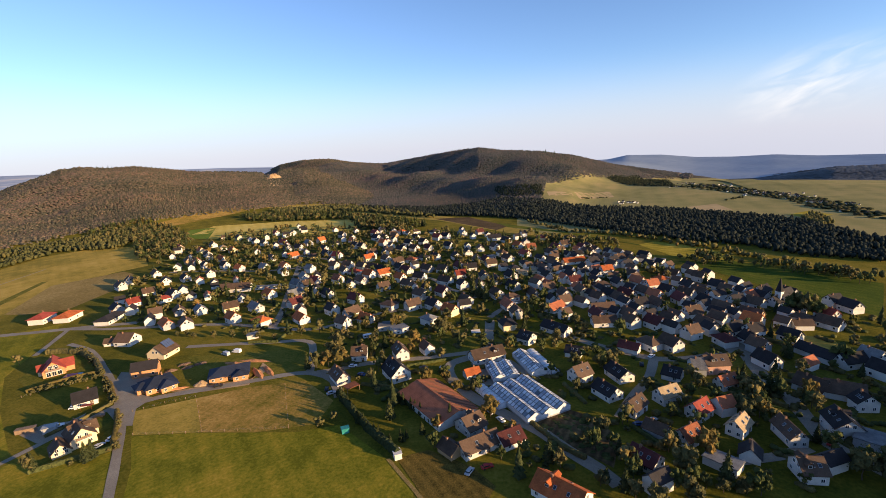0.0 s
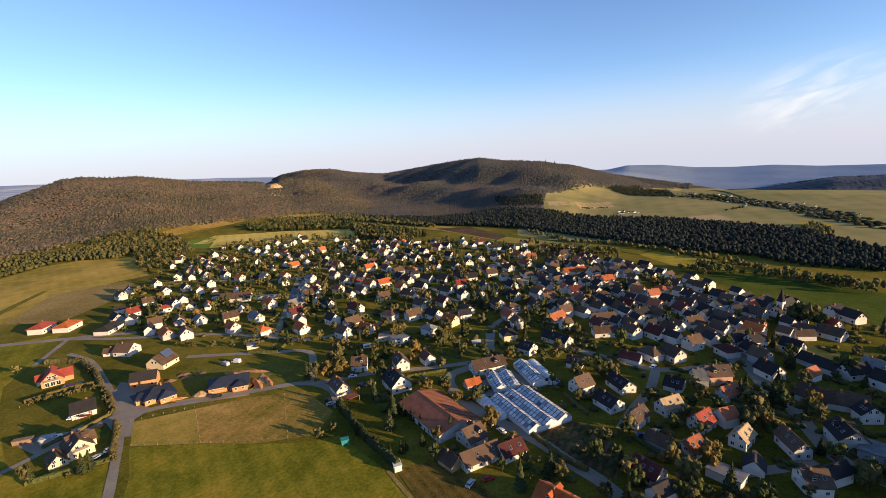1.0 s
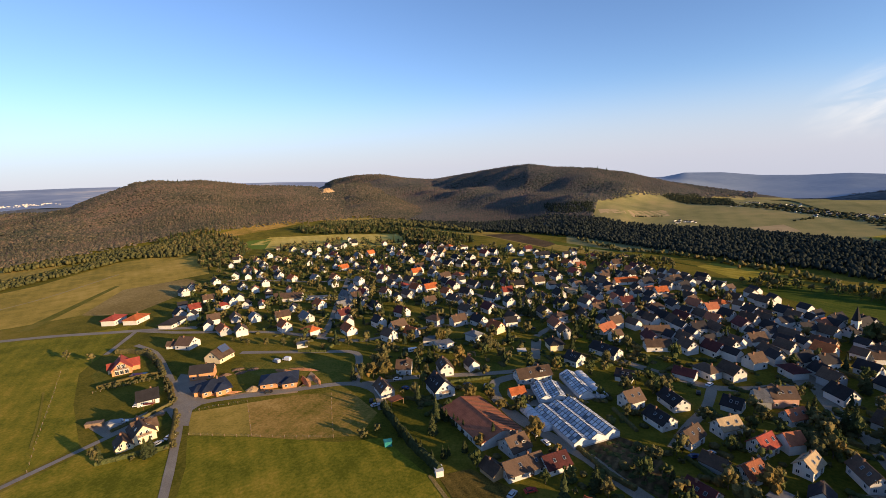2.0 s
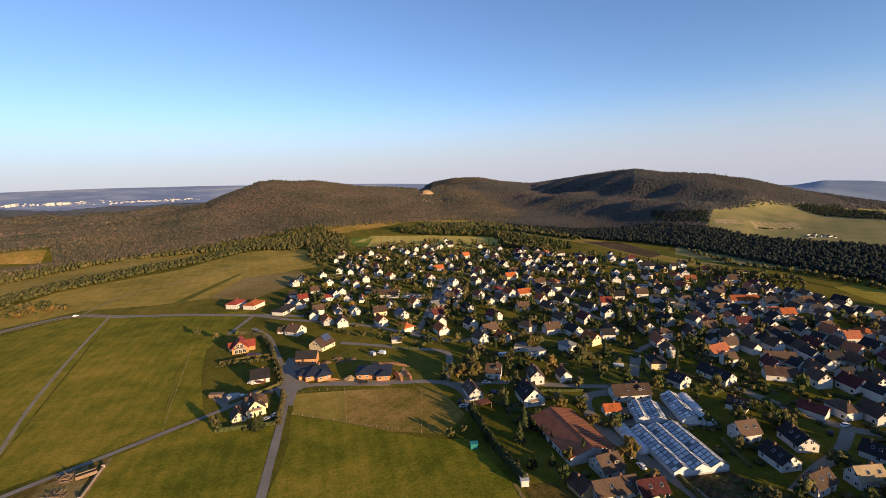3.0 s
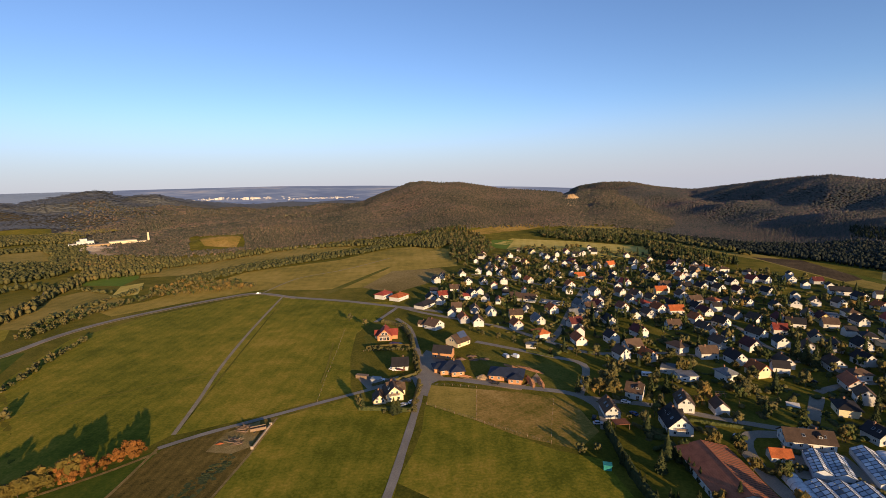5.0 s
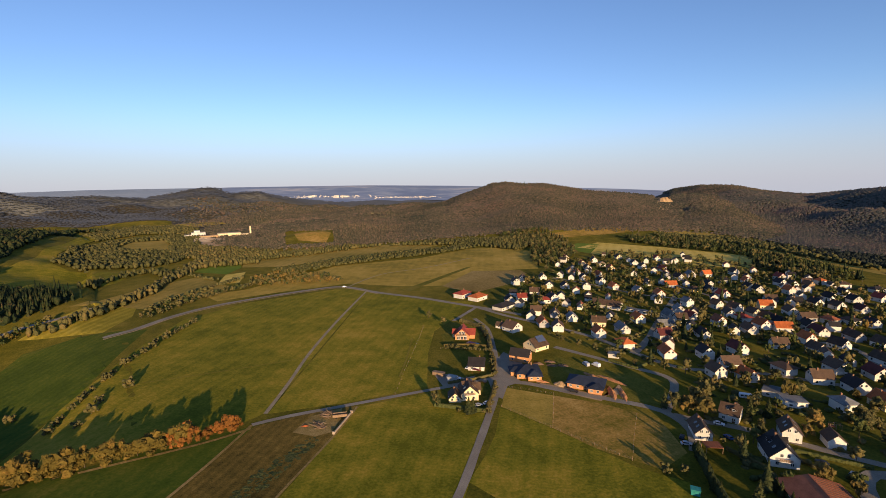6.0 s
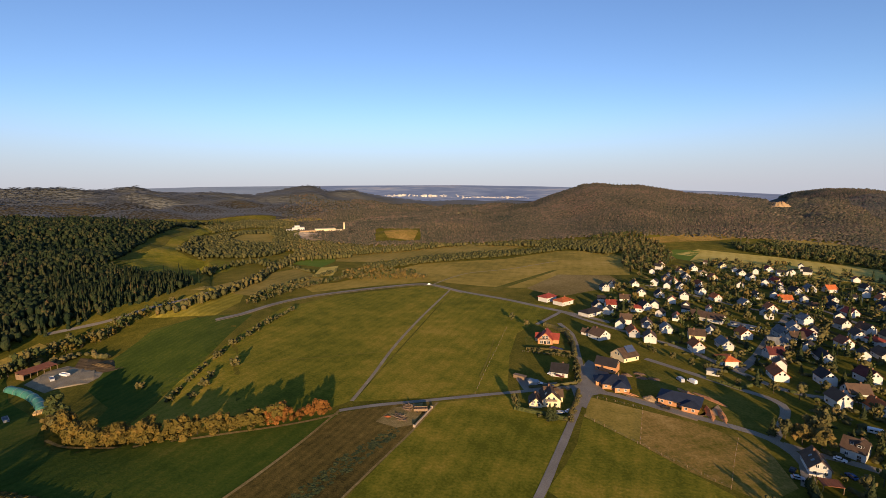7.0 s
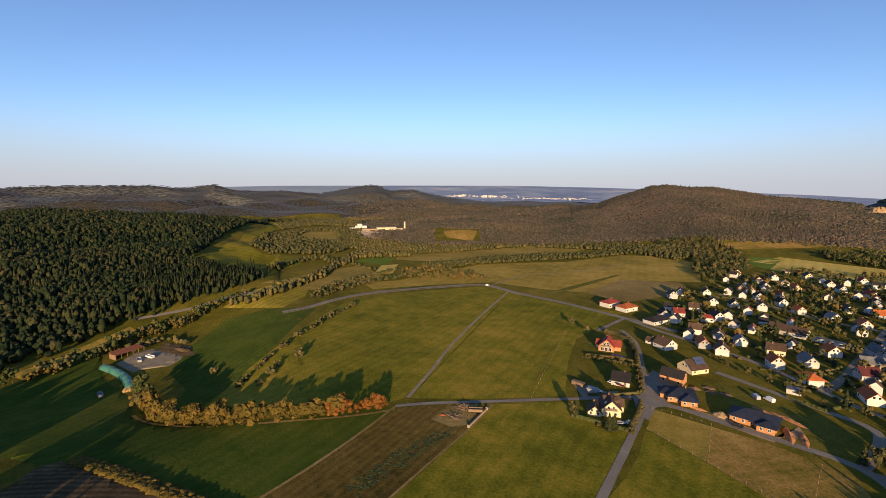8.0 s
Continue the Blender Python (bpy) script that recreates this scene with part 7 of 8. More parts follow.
# ---- works in the valley ----
def works():
    root = new("factory")
    for nm, dims, mat in (("hall", ((-14, 12, -9, 9, -8, 11), (-26, -14, -8, 4, -8, 7), (-9, 2, -6, 6, 11, 15)), WALLS["white"]), ("annex", ((34, 78, -16, 6, -8, 7), (60, 92, -26, -12, -8, 5)), WALLS["cream"]), ("shed", ((-5, 34, -34, -18, -8, 6),), WALLS["tan"])):
        bm = bmesh.new()
        for d in dims:
            box(bm, *d)
        part(nm, bm, mat, root)
    bm = bmesh.new()
    bmesh.ops.create_cone(bm, cap_ends=True, segments=12, radius1=2.2, radius2=1.6, depth=22)
    bmesh.ops.transform(bm, matrix=Matrix.Translation((98, -5, 8)), verts=bm.verts)
    part("chimney", bm, WALLS["cream"], root)
    for i in range(6):
        add_window(root, -12 + i * 4.4, -9.0, 5, 0, 2.6, 2, pane=False)
    root.matrix_basis = pose(-1036, 324, land1(-1036, 324), 0, 0, 73)
    return tagged(root, "pale factory with a tall chimney above a quarry face", "factory")


works()


# ---- far settlements, too small to count ----
def far_settlement(name, label, spots, seed, lo, hi, roof):
    rg = random.Random(seed)
    bm = bmesh.new()
    for x, y, rad, n in spots:
        for _ in range(n):
            px, py = x + rg.gauss(0, rad), y + rg.gauss(0, rad)
            L, W, h = rg.uniform(lo, hi), rg.uniform(lo, hi) * 0.7, rg.uniform(lo, hi) * 0.45
            z = land1(px, py) + (4.0 if math.hypot(px, py) > 2900 else 0.0)
            m = pose(px, py, z, 0, 0, rg.uniform(0, 180))
            v = box(bm, -L / 2, L / 2, -W / 2, W / 2, -3, h, m)
            if roof:
                a = [bm.verts.new(m @ Vector(p)) for p in ((-L / 2, -W / 2, h + 0.02), (L / 2, -W / 2, h + 0.02), (L / 2, W / 2, h + 0.02), (-L / 2, W / 2, h + 0.02), (-L / 2, 0, h + W * 0.45), (L / 2, 0, h + W * 0.45))]
                for f in ((0, 1, 5, 4), (2, 3, 4, 5), (1, 2, 5), (3, 0, 4)):
                    bm.faces.new([a[i] for i in f]).material_index = 1
    me = solid(bm, name, WALLS["white"])
    me.materials.append(ROOFS["dark"])
    return tagged(new(name, me), label, "town", kind="stuff")


def at_polar(az, r):
    return (-math.sin(radians(az)) * r, math.cos(radians(az)) * r)


far_settlement("far_town", "far white town with factory halls on the plain", [(*at_polar(a, r), sp, n) for a, r, sp, n in ((63.2, 3650, 60, 18), (61.5, 3700, 60, 20), (59.5, 3700, 60, 22), (56.5, 3700, 60, 18), (54.5, 3680, 60, 12), (52, 3500, 60, 18), (50, 3450, 60, 26), (48, 3450, 60, 26), (46.5, 3480, 50, 12))], 3, 5, 13, False)
far_settlement("far_halls", "long white factory halls at the far town", [(*at_polar(57.7, 3640), 10, 4), (*at_polar(56.9, 3660), 12, 2), (*at_polar(60.4, 3660), 12, 2)], 6, 24, 38, False)
far_settlement("far_village", "neighbouring village on the far plateau", [(444, 944, 9, 10), (490, 969, 9, 16), (499, 924, 9, 18), (520, 906, 10, 20), (504, 828, 11, 34), (510, 779, 12, 44), (536, 764, 12, 44), (530, 723, 11, 26), (514, 662, 10, 16), (525, 624, 10, 12), (499, 569, 8, 7), (488, 528, 6, 5)], 4, 2.2, 4.0, True)
far_settlement("far_farm", "white farm sheds below the plateau", [(*at_polar(-20.3, 810), 7, 9), (*at_polar(-21.6, 815), 3, 2)], 5, 2.2, 5, True)


# ---- caravan, pergola, climbing frame, quarry face ----
def caravan(x, y, turn):
    root = new("caravan")
    bm = bmesh.new()
    box(bm, -2.6, 2.6, -1.1, 1.1, 0.45, 2.5)
    bmesh.ops.bevel(bm, geom=bm.edges[:], offset=0.22, segments=2, affect="EDGES")
    part("body", bm, CARS["white"], root)
    for x0, x1 in ((-2.0, -0.8), (-0.4, 0.5), (1.2, 2.1)):
        bm = bmesh.new()
        box(bm, x0, x1, -1.12, -1.08, 1.35, 2.0)
        part("window", bm, PANE, root)
    for sy in (-0.95, 0.95):
        place("wheel", shared("cwheel", lambda: wheel_mesh(0.32, 0.22)), root, m=pose(0.2, sy, 0.32))
    bm = bmesh.new()
    box(bm, 2.5, 3.7, -0.07, 0.07, 0.45, 0.58)
    part("tow_bar", bm, ALU, root)
    root.matrix_basis = pose(x, y, land1(x, y), 0, 0, turn)
    HOUSE_AT.append((x, y, 3.0))
    return tagged(root, "white caravan parked on a garden lawn", "caravan")


def pergola(x, y, turn):
    root = new("pergola")
    bm = bmesh.new()
    box(bm, -3.2, 3.2, -2.4, 2.4, 2.45, 2.6)
    part("roof", bm, RUST, root)
    for i in range(7):
        bm = bmesh.new()
        box(bm, -3.1 + i * 1.03, -3.0 + i * 1.03, -2.5, 2.5, 2.603, 2.68)
        part("slat", bm, RUST, root)
    for sx in (-3.0, 3.0):
        for sy in (-2.2, 2.2):
            bm = bmesh.new()
            box(bm, sx - 0.08, sx + 0.08, sy - 0.08, sy + 0.08, 0, 2.45)
            part("post", bm, TIMBER, root)
    root.matrix_basis = pose(x, y, land1(x, y), 0, 0, turn)
    HOUSE_AT.append((x, y, 3.4))
    return tagged(root, "rust-red roofed pergola beside a white house", "pergola")


def climbing_frame(x, y, turn):
    root = new("climbing_frame")
    for sx in (-2.0, 0.0, 2.0):
        for sy in (-0.9, 0.9):
            bm = bmesh.new()
            box(bm, sx - 0.08, sx + 0.08, sy - 0.08, sy + 0.08, 0, 2.3)
            part("post", bm, TIMBER, root)
    for sy in (-0.9, 0.9):
        bm = bmesh.new()
        box(bm, -2.3, 2.3, sy - 0.07, sy + 0.07, 2.3, 2.45)
        part("beam", bm, TIMBER, root)
    bm = bmesh.new()
    box(bm, -2.0, 0.0, -0.9, 0.9, 1.1, 1.2)
    part("platform", bm, RUST, root)
    root.matrix_basis = pose(x, y, land1(x, y), 0, 0, turn)
    HOUSE_AT.append((x, y, 2.6))
    return tagged(root, "brown timber climbing frame on a lawn", "playground")


caravan(-50.9, 254.6, 20)
pergola(-48.5, 194.5, 40)
climbing_frame(-16.5, 247.6, 25)
heap("hill_scar", -482, 1318, 27, 20, 15, SAND, "orange quarry scar high on the wooded hill", 17, 20, "quarry")
heap("quarry_face", -955, 305, 22, 48, 7, STONE, "pale orange quarry face below the works", 12, 17, "quarry")


# ---- clipped hedges, garden fences ----
def hedge(pts, width, height, mat, label, seed):
    """A hedge along a line: a rounded, uneven body of leaf masses."""
    rg = random.Random(seed)
    off = Vector((rg.uniform(0, 90), rg.uniform(0, 90), 0))
    line = []
    for (x0, y0), (x1, y1) in zip(pts, pts[1:]):
        n = max(1, int(math.hypot(x1 - x0, y1 - y0) / 0.8))
        line += [Vector((x0 + (x1 - x0) * i / n, y0 + (y1 - y0) * i / n, 0)) for i in range(n)]
    line.append(Vector((*pts[-1], 0)))
    prof = ((-1, -0.05), (-1.05, 0.45), (-0.8, 0.9), (-0.25, 1.05), (0.25, 1.05), (0.8, 0.9), (1.05, 0.45), (1, -0.05))
    verts, faces, k = [], [], len(prof)
    for i, p in enumerate(line):
        d = (line[min(i + 1, len(line) - 1)] - line[max(i - 1, 0)]).normalized()
        s = Vector((-d.y, d.x, 0))
        for a, b in prof:
            q = p + s * a * width / 2 + Vector((0, 0, b * height))
            w = noise.noise(q * 0.9 + off) * 0.3 + noise.noise(q * 0.3 + off) * 0.3
            q = q + s * a * w * width * 0.5 + Vector((0, 0, w * height * 0.45 if b > 0.2 else 0))
            verts.append((q.x, q.y, q.z + land1(p.x, p.y)))
        if i:
            faces += [((i - 1) * k + j, (i - 1) * k + j + 1, i * k + j + 1, i * k + j) for j in range(k - 1)]
    faces += [tuple(range(k))[::-1], tuple((len(line) - 1) * k + j for j in range(k))]
    return tagged(new("hedge", mesh_of("hedge", verts, faces, mat)), label, "hedge")


def fence(pts, label, height=1.1, gap=3.0):
    """Timber posts with two wires."""
    root = new("fence")
    root.matrix_basis = pose(pts[0][0], pts[0][1], 0)
    post = bmesh.new()
    box(post, -0.07, 0.07, -0.07, 0.07, 0, height)
    post_me = solid(post, "post", TIMBER)
    for (x0, y0), (x1, y1) in zip(pts, pts[1:]):
        d = math.hypot(x1 - x0, y1 - y0)
        n = max(1, int(d / gap))
        for i in range(n + 1):
            x, y = x0 + (x1 - x0) * i / n, y0 + (y1 - y0) * i / n
            place("post", post_me, root, m=pose(x - pts[0][0], y - pts[0][1], land1(x, y)))
        for z in (height * 0.5, height * 0.9):
            bm = bmesh.new()
            box(bm, 0, d, -0.004, 0.004, z - 0.004, z + 0.004)
            o = part("wire", bm, ALU, root)
            o.matrix_basis = pose(x0 - pts[0][0], y0 - pts[0][1], land1(x0, y0), 0, 0, math.degrees(math.atan2(y1 - y0, x1 - x0)))
    return tagged(root, label, "fence")


hedge([(-154.2, 145.9), (-143.6, 152.0), (-132.5, 157.8)], 1.6, 1.6, LEAF_GREEN, "clipped green hedge round the cream house garden", 2)
hedge([(-132.7, 158.4), (-141.2, 172.7), (-149.4, 185.4)], 1.8, 1.8, LEAF_GOLD, "tall golden-leaved hedge beside the field road", 3)
hedge([(-167.2, 168.2), (-160.8, 180.9), (-157.0, 192.7)], 1.2, 1.2, LEAF, "low olive hedge along the lane", 4)
hedge([(-158.6, 196.7), (-169.5, 210.1), (-178.6, 218.6)], 1.6, 1.6, LEAF_GOLD, "golden hedge beside the street", 5)
hedge([(-185.1, 224.8), (-198.8, 239.7), (-215.7, 251.8), (-230.0, 255.6), (-238.9, 255.0)], 2.6, 2.6, LEAF, "tall olive hedge round the villa garden", 6)
hedge([(-209.6, 207.4), (-202.1, 215.8), (-194.6, 222.2), (-187.6, 225.8)], 1.8, 1.6, LEAF_GOLD, "golden hedge behind the villa fence", 7)
fence([(-207.6, 202.7), (-194.4, 212.5), (-182.1, 221.2)], "pale timber fence along the villa garden", gap=3)
hedge([(-53.3, 191.0), (-44.1, 175.8), (-34.8, 161.5), (-26.0, 150.7), (-22.5, 145.8)], 2.4, 3.2, NEEDLE, "tall dark conifer hedge along the meadow", 8)
hedge([(-28.0, 188.7), (-18.6, 177.0), (-11.3, 166.0)], 2.4, 3, NEEDLE, "dark conifer hedge behind the hall", 9)
hedge([(-120.4, 255.3), (-103.8, 254.9), (-102.2, 264.7)], 1.4, 1.4, LEAF_GREEN, "green garden hedge by the carport", 10)
hedge([(-44.8, 199.3), (-31.2, 194.9)], 1.4, 1.4, LEAF, "olive hedge between two gardens", 11)
hedge([(-25.3, 215.3), (-3.0, 221.0)], 1.2, 1.2, LEAF_GREEN, "green hedge along the street", 12)
hedge([(26.5, 162.9), (35.3, 146.3), (41.2, 139.9)], 1.8, 1.6, LEAF, "olive hedge along the nursery beds", 13)
hedge([(6.8, 194.3), (15.1, 177.1)], 1.4, 1.4, LEAF_GREEN, "dark hedge along the film tunnel", 14)
hedge([(31.8, 257.7), (47.3, 245.8), (57.6, 236.8)], 1.2, 1.2, LEAF, "hedge along the paddock", 15)
hedge([(102.2, 185.2), (114.7, 178.4), (125.6, 164.7)], 1.8, 1.5, LEAF, "olive hedge along the grass slope", 16)
hedge([(46.2, 190.5), (51.2, 174.0)], 1.4, 1.4, LEAF, "olive hedge between gardens", 17)
hedge([(62.9, 157.5), (66.1, 150.4), (69.1, 143.9)], 1.4, 1.4, LEAF_GREEN, "green hedge between gardens", 18)
hedge([(154.6, 230.0), (164.3, 211.8), (170.1, 199.2)], 1.6, 1.6, LEAF, "hedge along the orchard", 19)
hedge([(44.2, 512.5), (59.0, 439.7), (65.8, 415.4)], 1.4, 1.5, LEAF_GREEN, "hedge between village gardens", 20)
hedge([(-124.2, 414.0), (-100.3, 399.8), (-76.4, 377.5)], 1.4, 1.5, LEAF, "hedge between village gardens", 21)
hedge([(-207.4, 393.0), (-184.3, 364.7), (-186.6, 350.5)], 1.6, 2, LEAF, "overgrown hedge by the long white building", 22)
fence([(-142.5, 185.0), (-131.7, 190.9), (-119.9, 195.1)], "timber paddock fence beside the site street", gap=4)
fence([(-119.9, 195.1), (-111.5, 181.5), (-102.8, 167.1)], "timber paddock fence across the plot", gap=4)
fence([(-81.5, 202.8), (-75.0, 185.0), (-68.3, 167.8)], "timber fence at the plot end", gap=4)
fence([(-130.5, 167.0), (-103.6, 166.4), (-67.9, 166.6)], "timber fence along the meadow", gap=5)
fence([(-177.6, 140.8), (-197.3, 163.8), (-225.6, 198.2), (-250.1, 227.0)], "wire fence posts across the meadow", gap=6)


def grove(name, label, poly, spacing, height, mat, fir, detail):
    xs, ys = [p[0] for p in poly], [p[1] for p in poly]
    rg = np.random.default_rng(len(name) * 31 + int(abs(xs[0])))
    gx, gy = np.meshgrid(np.arange(min(xs), max(xs) + spacing, spacing), np.arange(min(ys), max(ys) + spacing, spacing))
    gx, gy = gx.ravel() + rg.uniform(-0.5, 0.5, gx.size) * spacing, gy.ravel() + rg.uniform(-0.5, 0.5, gx.size) * spacing
    keep = inside(poly, gx, gy) & ~inside(CLEARING, gx, gy) & (rg.uniform(0, 1, gx.size) < (0.9 if height > 2 else 0.55))
    P = np.stack([gx[keep], gy[keep], np.full(keep.sum(), spacing)], 1)
    return stand(name, label, P, height * rg.uniform(0.65, 1.2, len(P)), rg.uniform(0, 1, len(P)) < fir, mat, len(name), detail, 0.6)


def tree_row(key, pts, gap, size):
    """Trees or bushes along a line, unevenly spaced."""
    for (x0, y0), (x1, y1) in zip(pts, pts[1:]):
        n = max(1, int(math.hypot(x1 - x0, y1 - y0) / gap))
        for i in range(n):
            f = (i + _trng.uniform(0.1, 0.9)) / n
            plant(key if _trng.random() < 0.85 else ("autumn" if key == "gold" else key), x0 + (x1 - x0) * f + _trng.uniform(-1, 1), y0 + (y1 - y0) * f + _trng.uniform(-1, 1), size * _trng.uniform(0.75, 1.25))


def trees_in(poly, spacing, size, keys):
    """Broken woodland of single trees within an outline."""
    xs, ys = [p[0] for p in poly], [p[1] for p in poly]
    x = min(xs)
    while x < max(xs):
        y = min(ys)
        while y < max(ys):
            px, py = x + _trng.uniform(-0.5, 0.5) * spacing, y + _trng.uniform(-0.5, 0.5) * spacing
            if inside(poly, px, py):
                plant(_trng.choice(keys), px, py, size * _trng.uniform(0.65, 1.25))
            y += spacing
        x += spacing


def belt(name, label, pts, width, spacing, height, mat):
    """A line of hedge trees and scrub of uneven width."""
    rg = np.random.default_rng(int(abs(pts[0][0]) + abs(pts[0][1])))
    P = []
    for (x0, y0), (x1, y1) in zip(pts, pts[1:]):
        n = max(1, int(math.hypot(x1 - x0, y1 - y0) / spacing * max(1.0, width / spacing)))
        f = rg.uniform(0, 1, n)
        P.append(np.stack([x0 + (x1 - x0) * f + rg.normal(0, width / 3, n), y0 + (y1 - y0) * f + rg.normal(0, width / 3, n), np.full(n, spacing)], 1))
    P = np.concatenate(P)
    return stand(name, label, P, height * rg.uniform(0.5, 1.3, len(P)), np.zeros(len(P), bool), mat, len(P), 1, 0.55)


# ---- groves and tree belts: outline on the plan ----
grove("tree_belt", "wooded bank along the side valley, its shade in the dark canopy colour", [(-171, 910), (-34, 830), (88, 858), (170, 784), (238, 713), (304, 678), (358, 603), (400, 538), (393, 472), (390, 416), (372, 352), (334, 350), (318, 364), (288, 384), (272, 430), (235, 458), (201, 511), (158, 570), (114, 641), (60, 690), (-52, 752)], 4.0, 7.0, WOODS_BANK, 0.12, 1)
grove("plateau_wood", "wooded spur reaching over the plateau", [(373, 1120), (470, 1300), (560, 1400), (481, 1047), (454, 947), (416, 979), (382, 1041)], 4.5, 6, WOODS_GREEN, 0.4, 0)
grove("plateau_firs", "dark fir plantation at the plateau's edge", [(95, 978), (126, 918), (176, 903), (167, 831), (117, 850), (90, 884)], 3.6, 7, WOODS_GREEN, 0.8, 0)
grove("plateau_grove", "round grove on the plateau's edge", [(408, 546), (441, 573), (437, 547), (412, 505), (391, 497)], 3.4, 6.5, WOODS_OLIVE, 0.0, 1)
grove("village_trees", "trees between the houses of the neighbouring village", [(444, 950), (500, 960), (530, 890), (545, 760), (540, 640), (500, 530), (474, 512), (480, 625), (500, 720), (488, 830)], 9, 4, WOODS_GREEN, 0.2, 1)
trees_in([(225, 380), (256, 348), (274, 329), (282, 299), (274, 291), (266, 318), (248, 337), (221, 370)], 6.5, 0.9, ('autumn', 'green'))
trees_in([(85, 553), (121, 495), (165, 474), (163, 444), (134, 457), (107, 486)], 6, 0.9, ('autumn', 'green'))
trees_in([(187, 393), (214, 399), (231, 379), (227, 365), (194, 368)], 6, 0.95, ('autumn', 'green'))
trees_in([(-365, 821), (-282, 843), (-196, 826), (-126, 761), (-47, 675), (-29, 621), (-93, 651), (-181, 756), (-275, 763), (-338, 778)], 6.5, 0.9, ('autumn', 'green', 'fir'))
trees_in([(-153, 712), (-79, 665), (-43, 599), (-72, 600), (-123, 642)], 6, 0.9, ('autumn', 'fir'))
trees_in([(-557, 702), (-547, 751), (-508, 776), (-424, 726), (-341, 613), (-319, 528), (-332, 498), (-378, 542), (-432, 630), (-503, 674)], 6.5, 0.85, ('autumn', 'green', 'autumn', 'fir'))
belt("valley_hedge", "scrubby hedge below the wooded bank", [(105, 633), (136, 549), (180, 518), (213, 470), (235, 435)], 7, 3.6, 5, WOODS_OLIVE)
belt("river_hedge", "scrub and trees along the stream", [(219, 454), (237, 433), (249, 394), (262, 362), (272, 335), (295, 316)], 10, 4.2, 6, WOODS_OLIVE)
belt("plateau_hedge", "hedge across the plateau", [(227, 823), (278, 841)], 3, 3.2, 2.6, WOODS_GREEN)
belt("plateau_hedge", "hedge on the upper plateau", [(196, 973), (263, 1041)], 4, 3.6, 3, WOODS_GREEN)
belt("plateau_hedge", "hedge near the neighbouring village", [(425, 730), (465, 748)], 5, 3.4, 4, WOODS_GREEN)
belt("road_hedge", "scrub along the country road", [(-456, 94), (-489, 124), (-510, 157), (-528, 191), (-548, 216)], 7, 3.4, 4, WOODS_OLIVE)
belt("crop_hedge", "hedge below the green crop", [(-610, 177), (-580, 181), (-548, 186)], 5, 3.2, 4, WOODS_OLIVE)
belt("valley_row", "row of trees along the valley road", [(-593, 72), (-635, 98), (-664, 130), (-660, 149), (-623, 152)], 10, 4.2, 8, WOODS_OLIVE)
grove("field_wood", "trees between the far fields", [(-333, 870), (-221, 935), (-109, 854), (-15, 708), (-90, 773), (-207, 872), (-295, 820)], 5, 7, WOODS_OLIVE, 0.1, 1)
grove("river_trees", "trees along the valley road", [(-463, 13), (-475, 41), (-492, 70), (-541, 114), (-623, 162), (-714, 223), (-696, 273), (-626, 267), (-647, 202), (-588, 153), (-530, 121), (-472, 67), (-455, 34)], 4.2, 8, WOODS_OLIVE, 0.1, 2)
grove("valley_trees", "wooded clumps in the valley meadows", [(-820, 65), (-1003, 114), (-1073, 181), (-1118, 294), (-1037, 325), (-811, 253), (-717, 188), (-709, 151), (-754, 93)], 5, 8, WOODS_OLIVE, 0.1, 1)
grove("valley_trees_b", "trees above the valley meadow", [(-1319, 165), (-1584, 342), (-1227, 385), (-1137, 342), (-1174, 252), (-1098, 161)], 5.5, 8, WOODS_OLIVE, 0.1, 1)
trees_in([(-513, 201), (-537, 256), (-487, 286), (-436, 280), (-454, 245), (-482, 202)], 6, 0.65, ('autumn', 'green', 'gold'))
trees_in([(-441, 82), (-475, 123), (-490, 165), (-500, 196), (-480, 191), (-465, 144), (-432, 91)], 6, 0.55, ('autumn', 'green'))
grove("hedge_straw", "trees before the straw field", [(-559, 251), (-563, 304), (-565, 379), (-558, 456), (-536, 526), (-534, 609), (-501, 571), (-503, 493), (-515, 421), (-526, 335), (-523, 266)], 4.2, 6, WOODS_OLIVE, 0.05, 1)
grove("hill_foot", "trees at the foot of the wooded hill", [(-656, 257), (-640, 345), (-644, 454), (-612, 573), (-559, 650), (-496, 738), (-458, 710), (-430, 592), (-526, 587), (-583, 546), (-686, 436), (-678, 324)], 4.2, 8, WOODS_OLIVE, 0.15, 1)
trees_in([(-350, -116), (-358, -99), (-373, -82), (-392, -63), (-421, -41), (-440, -13), (-453, -20), (-437, -46), (-406, -68), (-382, -89), (-364, -101), (-356, -118)], 5.4, 1.0, ("autumn", "green", "green", "hedgerow"))
trees_in([(-440, -13), (-462, 12), (-480, 34), (-490, 28), (-470, 0), (-455, -22)], 6, 0.9, ("autumn", "green", "green", "hedgerow"))
trees_in([(118, 126), (150, 142), (168, 150), (160, 118), (132, 104)], 7.0, 1.0, ("green", "fir", "autumn"))
trees_in([(36, 128), (46, 120), (60, 112), (74, 118), (62, 126), (48, 132)], 5.5, 0.7, ("green", "autumn", "fir"))
trees_in([(64, 124), (82, 118), (110, 118), (112, 126), (84, 128)], 6.5, 0.8, ("green", "autumn", "fir"))
grove("works_trees", "trees round the works", [(-783, 205), (-874, 273), (-784, 308), (-703, 336), (-663, 297), (-710, 231)], 4.5, 8, WOODS_OLIVE, 0.1, 1)
grove("fallow_weeds", "green weeds growing in the fallow strip", [(-172, 93), (-171, 84), (-163, 62), (-151, 39), (-145, 42), (-155, 66), (-166, 90)], 0.75, 0.6, LEAF_GREEN, 0, 0)
